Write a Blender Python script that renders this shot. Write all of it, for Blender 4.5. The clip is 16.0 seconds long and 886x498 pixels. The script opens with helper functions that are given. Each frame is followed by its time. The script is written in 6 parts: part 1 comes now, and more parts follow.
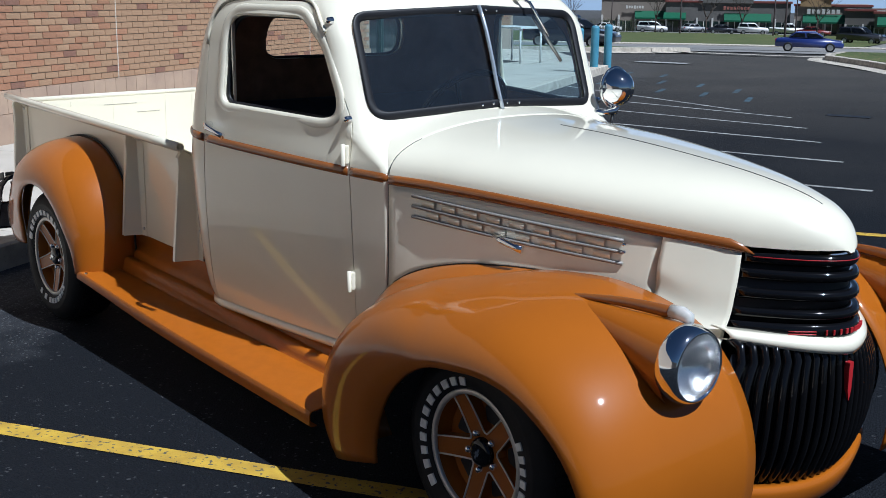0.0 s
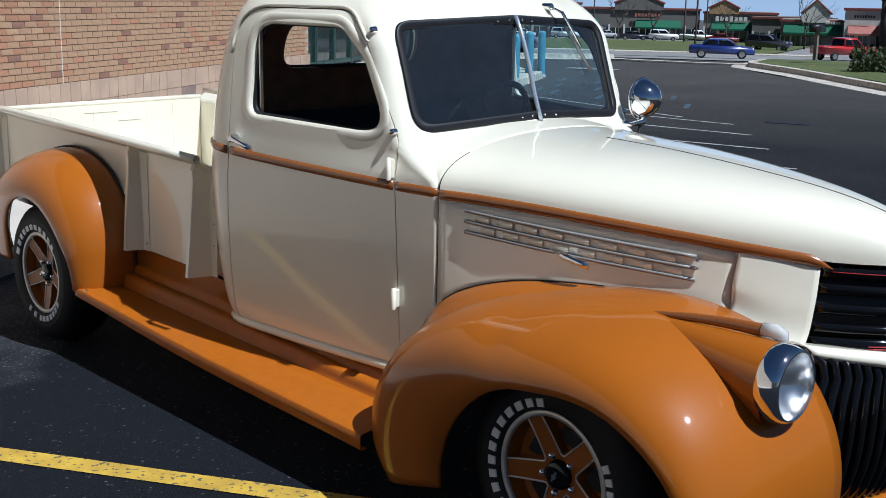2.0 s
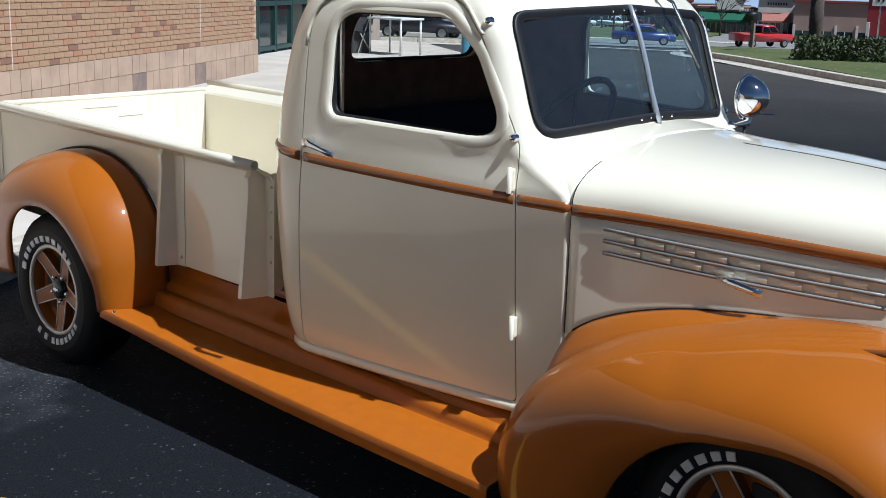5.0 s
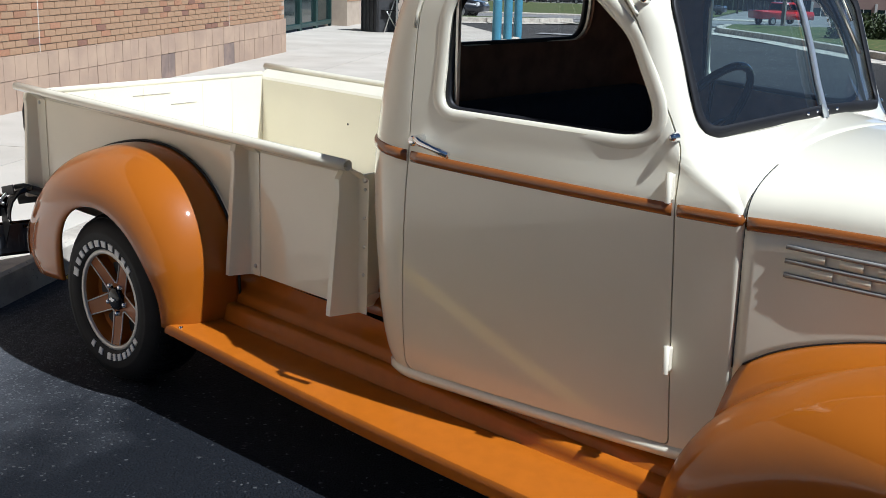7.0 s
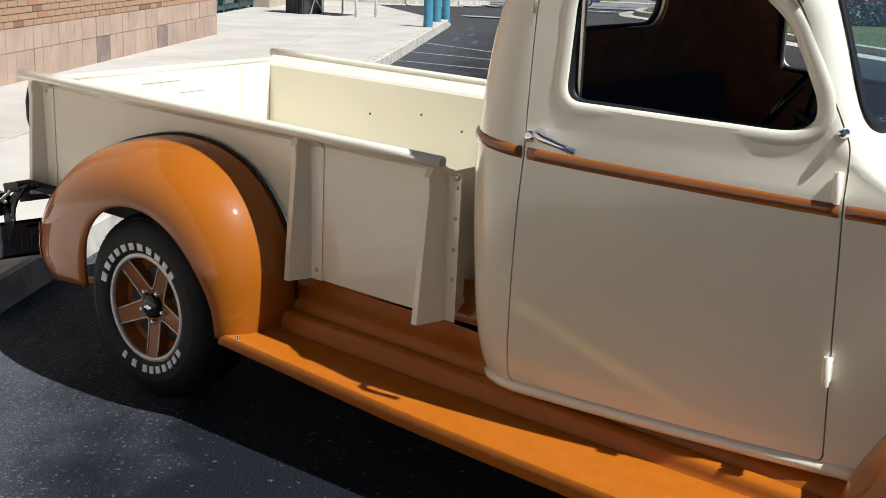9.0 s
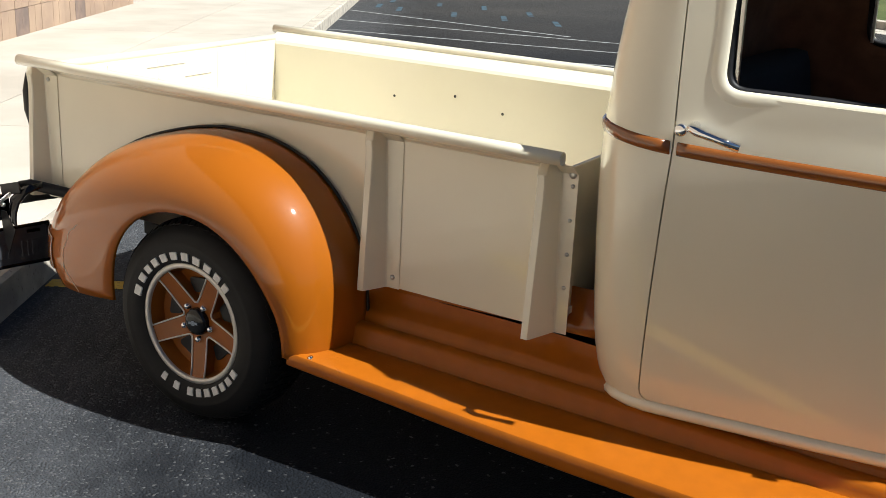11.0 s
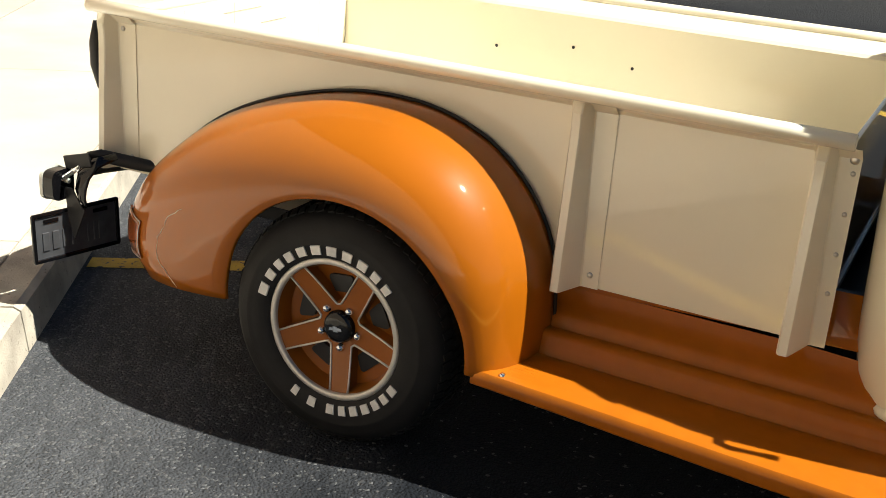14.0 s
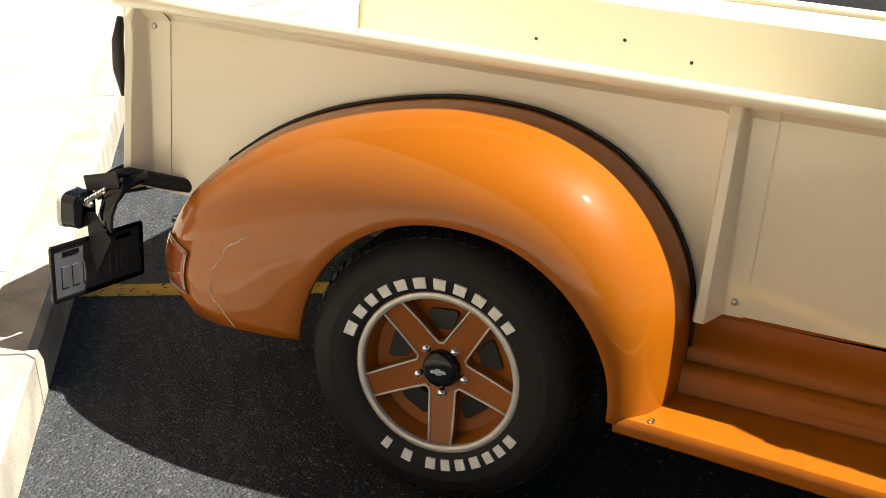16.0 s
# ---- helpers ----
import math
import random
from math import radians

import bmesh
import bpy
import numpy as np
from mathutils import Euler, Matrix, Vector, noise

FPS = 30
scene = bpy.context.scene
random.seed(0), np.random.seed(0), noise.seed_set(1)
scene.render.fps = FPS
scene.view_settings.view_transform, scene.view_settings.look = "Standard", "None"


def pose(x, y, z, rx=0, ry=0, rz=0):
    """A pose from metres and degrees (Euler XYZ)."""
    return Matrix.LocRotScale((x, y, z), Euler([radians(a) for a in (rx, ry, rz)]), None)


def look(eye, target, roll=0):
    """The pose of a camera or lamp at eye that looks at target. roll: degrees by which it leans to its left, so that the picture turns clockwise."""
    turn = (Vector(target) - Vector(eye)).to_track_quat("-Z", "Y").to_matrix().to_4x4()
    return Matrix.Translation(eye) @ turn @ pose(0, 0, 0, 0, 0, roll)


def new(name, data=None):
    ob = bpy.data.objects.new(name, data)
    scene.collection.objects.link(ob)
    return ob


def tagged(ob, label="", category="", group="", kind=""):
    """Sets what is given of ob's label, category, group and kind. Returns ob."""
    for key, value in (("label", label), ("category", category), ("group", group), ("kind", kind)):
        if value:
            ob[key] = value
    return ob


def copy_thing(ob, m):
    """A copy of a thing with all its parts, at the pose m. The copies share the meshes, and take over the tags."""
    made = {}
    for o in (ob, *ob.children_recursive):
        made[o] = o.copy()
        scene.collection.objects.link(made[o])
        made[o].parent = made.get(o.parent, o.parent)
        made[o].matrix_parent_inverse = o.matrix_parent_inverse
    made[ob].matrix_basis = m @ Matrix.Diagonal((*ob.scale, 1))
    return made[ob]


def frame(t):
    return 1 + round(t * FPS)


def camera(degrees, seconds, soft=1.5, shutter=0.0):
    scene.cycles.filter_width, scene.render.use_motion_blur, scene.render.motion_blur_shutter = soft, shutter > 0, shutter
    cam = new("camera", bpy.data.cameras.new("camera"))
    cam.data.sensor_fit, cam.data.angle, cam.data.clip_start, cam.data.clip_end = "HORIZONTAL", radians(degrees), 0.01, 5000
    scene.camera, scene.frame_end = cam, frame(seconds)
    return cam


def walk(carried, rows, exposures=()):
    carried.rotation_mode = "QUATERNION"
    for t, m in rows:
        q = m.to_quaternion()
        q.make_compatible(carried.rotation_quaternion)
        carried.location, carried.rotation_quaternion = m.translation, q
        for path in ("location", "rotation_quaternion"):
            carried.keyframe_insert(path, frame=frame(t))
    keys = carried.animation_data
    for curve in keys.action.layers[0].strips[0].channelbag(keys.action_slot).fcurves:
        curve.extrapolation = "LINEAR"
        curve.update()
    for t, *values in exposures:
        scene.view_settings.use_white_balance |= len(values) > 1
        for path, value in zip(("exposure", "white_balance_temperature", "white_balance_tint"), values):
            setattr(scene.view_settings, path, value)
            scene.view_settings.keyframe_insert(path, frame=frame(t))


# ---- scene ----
cam = camera(42.0, 16.0, soft=0.6)
PATH = [
    (0, (5.703, -3.004, 1.692), (4.202, -1.757, 1.252), 0.6),
    (0.5, (5.608, -3.079, 1.698), (4.125, -1.806, 1.273), 0.8),
    (1, (5.493, -3.18, 1.707), (4.056, -1.855, 1.282), 1.1),
    (1.5, (5.394, -3.272, 1.707), (3.989, -1.917, 1.271), 0.7),
    (2, (5.308, -3.283, 1.701), (3.905, -1.924, 1.271), 1.1),
    (2.5, (5.153, -3.264, 1.702), (3.775, -1.882, 1.265), 0.7),
    (3, (4.997, -3.2, 1.699), (3.63, -1.811, 1.253), 0.2),
    (5.5, (4.34, -3.394, 1.684), (3.054, -1.931, 1.23), 1.8),
    (6, (4.179, -3.342, 1.672), (2.882, -1.893, 1.205), 1.4),
    (6.5, (3.996, -3.25, 1.673), (2.699, -1.803, 1.198), 1.2),
    (7, (3.863, -3.206, 1.664), (2.56, -1.769, 1.176), 1.5),
    (7.5, (3.689, -3.241, 1.658), (2.425, -1.771, 1.167), 1.7),
    (8, (3.491, -3.325, 1.665), (2.279, -1.813, 1.169), 1.6),
    (8.5, (3.345, -3.387, 1.661), (2.159, -1.857, 1.159), 1.9),
    (9, (3.221, -3.383, 1.639), (2.055, -1.841, 1.127), 2.1),
    (11.5, (2.334, -3.408, 1.629), (1.348, -1.764, 1.058), 2.1),
    (12, (2.192, -3.402, 1.621), (1.203, -1.762, 1.045), 2.7),
    (12.5, (2.01, -3.326, 1.613), (1.037, -1.691, 0.997), 2.2),
    (13, (1.854, -3.254, 1.607), (0.895, -1.622, 0.959), 1.8),
    (13.5, (1.698, -3.238, 1.591), (0.776, -1.59, 0.932), 2.8),
    (14, (1.492, -3.274, 1.592), (0.659, -1.586, 0.916), 3.1),
    (14.5, (1.313, -3.313, 1.57), (0.54, -1.593, 0.905), 2.6),
    (15, (1.154, -3.304, 1.557), (0.42, -1.568, 0.889), 3.9),
    (15.5, (0.961, -3.213, 1.539), (0.28, -1.456, 0.868), 3.4),
    (16, (0.794, -3.14, 1.522), (0.167, -1.37, 0.834), 3.7),
]
EXPOSURES = [(0, 0.13, 5200, 8), (2.5, 0.23, 5250, 8), (6, 0.34, 5350, 8), (9, 0.48, 5600, 8), (11.5, 0.79, 6150, 5), (13, 0.98, 6500, 4), (16, 1.20, 6750, 4)]
walk(cam, [(t, look(eye, target, roll)) for t, eye, target, roll in PATH], EXPOSURES)

# ---- world, sun ----
SUN_DIR = Vector((0.635, 0.095, 1.0)).normalized()   # towards the sun
world = bpy.data.worlds.new("world")
scene.world = world
world.use_nodes = True
wn = world.node_tree
sky = wn.nodes.new("ShaderNodeTexSky")
sky.sky_type = "NISHITA"
sky.sun_disc = False
sky.sun_elevation = math.asin(SUN_DIR.z)
sky.sun_rotation = math.atan2(SUN_DIR.x, SUN_DIR.y)
sky.air_density, sky.dust_density, sky.ozone_density = 1.0, 0.4, 3.0
wn.nodes["Background"].inputs["Strength"].default_value = 0.0215
wn.links.new(sky.outputs["Color"], wn.nodes["Background"].inputs["Color"])
sun_data = bpy.data.lights.new("sun", "SUN")
sun_data.energy, sun_data.angle, sun_data.color = 5.0, radians(0.53), (1.0, 0.95, 0.87)
sun = new("sun", sun_data)
sun.matrix_world = look((20, 3, 31.5), (20 - SUN_DIR.x, 3 - SUN_DIR.y, 31.5 - SUN_DIR.z))
tagged(sun, kind="structure")


# ---- materials ----
def material(name, color, rough=0.5, metal=0.0, coat=0.0, vary=0.0, scale=6.0, bump=0.0, bump_scale=200.0, color2=None, spread=(0.35, 0.65),
             speck=None, speck_scale=120.0, speck_cut=0.68, random_amount=0.0, transmission=0.0, ior=1.45, spec=0.5, emit=0.0):
    """A procedural surface: base colour with a broad and a fine variation, optional specks, relief and per-piece change."""
    m = bpy.data.materials.new(name)
    m.use_nodes = True
    nt, b = m.node_tree, m.node_tree.nodes["Principled BSDF"]
    node, link = nt.nodes.new, nt.links.new
    b.inputs["Roughness"].default_value, b.inputs["Metallic"].default_value = rough, metal
    b.inputs["Coat Weight"].default_value, b.inputs["Coat Roughness"].default_value, b.inputs["Coat IOR"].default_value = coat, 0.04, 1.6
    b.inputs["Transmission Weight"].default_value, b.inputs["IOR"].default_value = transmission, ior
    b.inputs["Specular IOR Level"].default_value = spec
    base = (*color, 1)
    b.inputs["Base Color"].default_value = base
    coord = node("ShaderNodeTexCoord")
    out = None
    if vary or color2:
        n1 = node("ShaderNodeTexNoise")
        n1.inputs["Scale"].default_value, n1.inputs["Detail"].default_value = scale, 6
        link(coord.outputs["Object"], n1.inputs["Vector"])
        ramp = node("ShaderNodeValToRGB")
        ramp.color_ramp.elements[0].position, ramp.color_ramp.elements[1].position = spread
        other = color2 or tuple(c * (1 - vary) for c in color)
        ramp.color_ramp.elements[0].color, ramp.color_ramp.elements[1].color = (*other, 1), base
        link(n1.outputs["Fac"], ramp.inputs["Fac"])
        out = ramp.outputs["Color"]
    if speck:
        n2 = node("ShaderNodeTexNoise")
        n2.inputs["Scale"].default_value, n2.inputs["Detail"].default_value = speck_scale, 2
        link(coord.outputs["Object"], n2.inputs["Vector"])
        r2 = node("ShaderNodeValToRGB")
        r2.color_ramp.elements[0].position, r2.color_ramp.elements[1].position = speck_cut, speck_cut + 0.05
        link(n2.outputs["Fac"], r2.inputs["Fac"])
        mix = node("ShaderNodeMix")
        mix.data_type = "RGBA"
        link(r2.outputs["Color"], mix.inputs[0])
        if out:
            link(out, mix.inputs[6])
        else:
            mix.inputs[6].default_value = base
        mix.inputs[7].default_value = (*speck, 1)
        out = mix.outputs[2]
    if random_amount:
        info = node("ShaderNodeObjectInfo")
        hsv = node("ShaderNodeHueSaturation")
        mr = node("ShaderNodeMapRange")
        mr.inputs["To Min"].default_value, mr.inputs["To Max"].default_value = 1 - random_amount, 1 + random_amount
        link(info.outputs["Random"], mr.inputs["Value"])
        link(mr.outputs["Result"], hsv.inputs["Value"])
        if out:
            link(out, hsv.inputs["Color"])
        else:
            hsv.inputs["Color"].default_value = base
        out = hsv.outputs["Color"]
    if out:
        link(out, b.inputs["Base Color"])
    if bump:
        n3 = node("ShaderNodeTexNoise")
        n3.inputs["Scale"].default_value, n3.inputs["Detail"].default_value = bump_scale, 4
        link(coord.outputs["Object"], n3.inputs["Vector"])
        bp = node("ShaderNodeBump")
        bp.inputs["Strength"].default_value, bp.inputs["Distance"].default_value = bump, 0.01
        link(n3.outputs["Fac"], bp.inputs["Height"])
        link(bp.outputs["Normal"], b.inputs["Normal"])
    if emit:
        b.inputs["Emission Color"].default_value, b.inputs["Emission Strength"].default_value = base, emit
    return m


def pane_glass(name, tint, sky_veil=0.0):
    """Thin clear glass: lets light through tinted, mirrors at a flat angle; a bluish veil can stand in for reflected
    sky.
    """
    m = bpy.data.materials.new(name)
    m.use_nodes = True
    nt = m.node_tree
    nt.nodes.remove(nt.nodes["Principled BSDF"])
    clear, gloss, mix, fres = (nt.nodes.new("ShaderNode" + n) for n in ("BsdfTransparent", "BsdfGlossy", "MixShader", "Fresnel"))
    clear.inputs["Color"].default_value = (*tint, 1)
    gloss.inputs["Roughness"].default_value = 0.0
    fres.inputs["IOR"].default_value = 1.65
    nt.links.new(fres.outputs[0], mix.inputs[0])
    nt.links.new(clear.outputs[0], mix.inputs[1])
    nt.links.new(gloss.outputs[0], mix.inputs[2])
    last = mix
    # bluish diffuse film: the sky's reflection is put into the pane's colour
    if sky_veil:
        film, veil, cloud, fac = (nt.nodes.new("ShaderNode" + n) for n in ("BsdfDiffuse", "MixShader", "TexNoise", "MapRange"))
        film.inputs["Color"].default_value = (0.42, 0.52, 0.68, 1)
        cloud.inputs["Scale"].default_value, cloud.inputs["Detail"].default_value = 9, 5
        fac.inputs["To Min"].default_value, fac.inputs["To Max"].default_value = sky_veil * 0.6, sky_veil * 1.4
        coord = nt.nodes.new("ShaderNodeTexCoord")
        nt.links.new(coord.outputs["Object"], cloud.inputs["Vector"])
        nt.links.new(cloud.outputs["Fac"], fac.inputs["Value"])
        nt.links.new(fac.outputs[0], veil.inputs[0])
        nt.links.new(mix.outputs[0], veil.inputs[1])
        nt.links.new(film.outputs[0], veil.inputs[2])
        last = veil
    nt.links.new(last.outputs[0], nt.nodes["Material Output"].inputs["Surface"])
    return m


CREAM = material("cream_paint", (0.84, 0.782, 0.625), 0.34, coat=1.0, vary=0.04, scale=3, bump=0.004, bump_scale=22)
ORANGE = material("orange_paint", (0.350, 0.099, 0.004), 0.42, coat=0.7, vary=0.06, scale=4, bump=0.004, bump_scale=22, spec=0.1)
ORANGE_TREAD = material("orange_tread_paint", (0.375, 0.104, 0.005), 0.40, coat=0.2, vary=0.10, scale=20, bump=0.02, bump_scale=60, spec=0.1)
BROWN = material("brown_trim_paint", (0.255, 0.080, 0.014), 0.25, coat=0.7, vary=0.08, scale=8)
CHROME = material("chrome", (0.86, 0.87, 0.89), 0.04, 1.0, vary=0.03, scale=20)
STEEL = material("brushed_alloy", (0.62, 0.61, 0.58), 0.30, 1.0, vary=0.1, scale=40, bump=0.02)
BLACK_GLOSS = material("black_enamel", (0.005, 0.005, 0.006), 0.10, spec=0.25, coat=0.35, vary=0.2, scale=10)
BLACK_SATIN = material("black_satin_metal", (0.014, 0.014, 0.016), 0.45, vary=0.3, scale=25, bump=0.03)
RUBBER = material("tyre_rubber", (0.014, 0.014, 0.0155), 0.66, spec=0.35, vary=0.25, scale=18, bump=0.06, bump_scale=150)
SEAL = material("rubber_seal", (0.006, 0.006, 0.009), 0.55, vary=0.2, scale=40)
WHITE_LETTER = material("raised_white_rubber", (0.84, 0.83, 0.81), 0.6, vary=0.12, scale=60)
RED = material("red_enamel", (0.45, 0.02, 0.025), 0.3, coat=0.5, vary=0.1, scale=30)
INTERIOR = material("dark_trim_cloth", (0.22, 0.112, 0.066), 0.85, vary=0.3, scale=14, bump=0.08)
SEAT = material("navy_seat_cloth", (0.016, 0.018, 0.026), 0.8, vary=0.3, scale=30, bump=0.1)
LENS = material("clear_lamp_glass", (0.95, 0.96, 0.97), 0.03, transmission=1.0, ior=1.45)
GLASS = pane_glass("window_glass", (0.66, 0.86, 0.92), sky_veil=0.028)
REAR_GLASS = pane_glass("rear_window_glass", (0.97, 0.98, 0.98))
REFLECTOR = material("lamp_reflector", (0.93, 0.94, 0.95), 0.22, 1.0, vary=0.04, scale=30, bump=0.02, bump_scale=60)
GREY_TRIM = material("satin_grey_trim", (0.30, 0.285, 0.265), 0.5, 0.2, vary=0.12, scale=30)
BAR_STEEL = material("screen_bar_steel", (0.58, 0.63, 0.70), 0.28, 0.7, vary=0.06, scale=30)
BRIGHT = material("machined_alloy", (0.66, 0.63, 0.59), 0.45, 0.6, vary=0.08, scale=60)
PARK_LENS = material("pale_lamp_lens", (0.80, 0.80, 0.77), 0.12, coat=0.9, transmission=0.35, vary=0.1, scale=60)
MARKER = material("amber_marker_lens", (0.30, 0.075, 0.012), 0.12, coat=0.9, vary=0.2, scale=60)


def asphalt_material():
    """Dark sealed asphalt with stray chips, worn to open stone near the kerb and greyer further off."""
    m = material("asphalt", (0.03, 0.03, 0.03), 0.9, spec=0.15)
    nt, b = m.node_tree, m.node_tree.nodes["Principled BSDF"]
    node, link = nt.nodes.new, nt.links.new
    coord = node("ShaderNodeTexCoord")

    def math_node(op, a, b2, clamp=False):
        n = node("ShaderNodeMath")
        n.operation, n.use_clamp = op, clamp
        for i, v in enumerate((a, b2)):
            if isinstance(v, (int, float)):
                n.inputs[i].default_value = v
            else:
                link(v, n.inputs[i])
        return n.outputs[0]

    def noise_node(scale, detail=3):
        n = node("ShaderNodeTexNoise")
        n.inputs["Scale"].default_value, n.inputs["Detail"].default_value = scale, detail
        link(coord.outputs["Object"], n.inputs["Vector"])
        return n.outputs["Fac"]

    def mix(fac, a, b2):
        n = node("ShaderNodeMix")
        n.data_type = "RGBA"
        link(fac, n.inputs[0])
        for i, v in ((6, a), (7, b2)):
            if isinstance(v, tuple):
                n.inputs[i].default_value = (*v, 1)
            else:
                link(v, n.inputs[i])
        return n.outputs[2]

    dot = node("ShaderNodeVectorMath")
    dot.operation = "DOT_PRODUCT"
    dot.inputs[1].default_value = (0.8536, 0.521, 0)
    link(coord.outputs["Object"], dot.inputs[0])
    broad = noise_node(2.2)
    edge = math_node("DIVIDE", math_node("SUBTRACT", -0.24, dot.outputs["Value"]), 0.75)
    wear = math_node("ADD", edge, math_node("MULTIPLY", math_node("SUBTRACT", broad, 0.5), 1.6), True)
    away = node("ShaderNodeVectorMath")
    away.operation = "DOT_PRODUCT"
    away.inputs[1].default_value = (-0.4, 0.9, 0)
    link(coord.outputs["Object"], away.inputs[0])
    far = math_node("ADD", math_node("DIVIDE", math_node("SUBTRACT", away.outputs["Value"], 5.0), 15.0), math_node("MULTIPLY", math_node("SUBTRACT", noise_node(0.25), 0.5), 0.9), True)
    vor = node("ShaderNodeTexVoronoi")
    vor.inputs["Scale"].default_value = 120
    link(coord.outputs["Object"], vor.inputs["Vector"])
    sep = node("ShaderNodeSeparateColor")
    link(vor.outputs["Color"], sep.inputs["Color"])
    spots = math_node("MULTIPLY", math_node("GREATER_THAN", noise_node(9), 0.60), 0.035)
    limit = math_node("SUBTRACT", math_node("SUBTRACT", 0.994, spots), math_node("MULTIPLY", wear, 0.25))
    chip = math_node("GREATER_THAN", sep.outputs[0], limit)
    tone = node("ShaderNodeValToRGB")
    tone.color_ramp.elements[0].color, tone.color_ramp.elements[1].color = (0.03, 0.031, 0.034, 1), (0.20, 0.203, 0.21, 1)
    link(sep.outputs[1], tone.inputs["Fac"])
    fine = noise_node(160, 2)
    seal = mix(noise_node(55, 5), mix(fine, (0.0018, 0.0023, 0.0037), (0.0088, 0.0106, 0.0150)), mix(fine, (0.0038, 0.0048, 0.0072), (0.022, 0.026, 0.034)))
    old = mix(fine, (0.022, 0.025, 0.033), (0.150, 0.156, 0.170))
    along = node("ShaderNodeVectorMath")
    along.operation = "DOT_PRODUCT"
    along.inputs[1].default_value = (-0.521, 0.8536, 0)
    link(coord.outputs["Object"], along.inputs[0])
    both = node("ShaderNodeCombineXYZ")
    link(math_node("MULTIPLY", dot.outputs["Value"], 24.0), both.inputs[0])
    link(math_node("MULTIPLY", along.outputs["Value"], 4.5), both.inputs[1])
    streak = node("ShaderNodeTexNoise")
    streak.inputs["Scale"].default_value, streak.inputs["Detail"].default_value = 1.0, 4
    link(both.outputs[0], streak.inputs["Vector"])
    cut = node("ShaderNodeMapRange")
    cut.inputs["From Min"].default_value, cut.inputs["From Max"].default_value = 0.28, 0.72
    link(streak.outputs["Fac"], cut.inputs["Value"])
    old = mix(cut.outputs["Result"], (0.052, 0.055, 0.062), old)
    # grey-brown of the far lot, with some flat-angle sky sheen put into the colour
    grey = mix(noise_node(0.6), (0.050, 0.049, 0.049), (0.086, 0.079, 0.071))
    base = mix(far, mix(wear, seal, old), grey)
    # larger stones and scuffs, strewn in patches
    big = node("ShaderNodeTexVoronoi")
    big.inputs["Scale"].default_value, big.inputs["Randomness"].default_value = 42, 1.0
    link(coord.outputs["Object"], big.inputs["Vector"])
    sep_big = node("ShaderNodeSeparateColor")
    link(big.outputs["Color"], sep_big.inputs["Color"])
    patch = math_node("MULTIPLY", math_node("SUBTRACT", noise_node(3.2, 3), 0.40, True), 0.16)
    stone = math_node("MULTIPLY", math_node("GREATER_THAN", sep_big.outputs[0], math_node("SUBTRACT", 0.998, patch)), math_node("LESS_THAN", math_node("ADD", big.outputs["Distance"], math_node("MULTIPLY", noise_node(220, 2), 0.5)), 0.52))
    scuff = math_node("MULTIPLY", math_node("GREATER_THAN", noise_node(26, 6), 0.685), 0.55)
    chipped = mix(math_node("MULTIPLY", chip, 0.55), base, tone.outputs["Color"])
    link(mix(math_node("MAXIMUM", math_node("MULTIPLY", stone, 0.7), scuff), chipped, (0.125, 0.128, 0.13)), b.inputs["Base Color"])
    bump = node("ShaderNodeBump")
    bump.inputs["Strength"].default_value, bump.inputs["Distance"].default_value = 0.9, 0.012
    link(math_node("ADD", math_node("MULTIPLY", vor.outputs["Distance"], -0.8), noise_node(120, 4)), bump.inputs["Height"])
    link(bump.outputs["Normal"], b.inputs["Normal"])
    return m


ASPHALT = asphalt_material()
ROAD_OLD = material("worn_road_asphalt", (0.24, 0.23, 0.22), 0.9, color2=(0.17, 0.165, 0.16), scale=0.3, bump=0.3, bump_scale=60)
CONCRETE = material("pale_concrete", (0.49, 0.45, 0.39), 0.85, color2=(0.41, 0.37, 0.315), scale=1.3, speck=(0.34, 0.30, 0.25), speck_scale=70, speck_cut=0.69, bump=0.15, bump_scale=160)
SLAB = material("slab_concrete", (0.49, 0.45, 0.39), 0.85, color2=(0.41, 0.37, 0.315), scale=1.3, speck=(0.34, 0.30, 0.25), speck_scale=70, speck_cut=0.70, bump=0.15, bump_scale=160, random_amount=0.05)
KERB = material("weathered_kerb_concrete", (0.55, 0.50, 0.42), 0.9, color2=(0.36, 0.32, 0.27), scale=7, speck=(0.25, 0.22, 0.19), speck_scale=60, speck_cut=0.66, bump=0.3, bump_scale=120)
YELLOW = material("yellow_line_paint", (0.55, 0.36, 0.035), 0.8, color2=(0.40, 0.25, 0.03), scale=9, speck=(0.09, 0.08, 0.06), speck_scale=45, speck_cut=0.6, bump=0.3, bump_scale=130)
LINE_WHITE = material("worn_white_line", (0.36, 0.36, 0.35), 0.85, color2=(0.16, 0.16, 0.16), scale=6, bump=0.2, bump_scale=100)
LINE_BLUE = material("worn_blue_marking", (0.05, 0.10, 0.135), 0.85, color2=(0.032, 0.038, 0.045), scale=5)
GRASS = material("lawn", (0.085, 0.105, 0.026), 0.9, color2=(0.050, 0.072, 0.016), scale=0.35, speck=(0.15, 0.12, 0.055), speck_scale=7, speck_cut=0.58, bump=0.5, bump_scale=12)
BRICK_M = [material("brick_" + n, c, 0.85, color2=c2, scale=30, bump=0.2, bump_scale=160, random_amount=0.085) for n, c, c2 in (
    ("red", (0.39, 0.205, 0.12), (0.34, 0.175, 0.10)), ("tan", (0.43, 0.272, 0.162), (0.39, 0.24, 0.142)), ("dark", (0.27, 0.145, 0.10), (0.22, 0.115, 0.08)))]
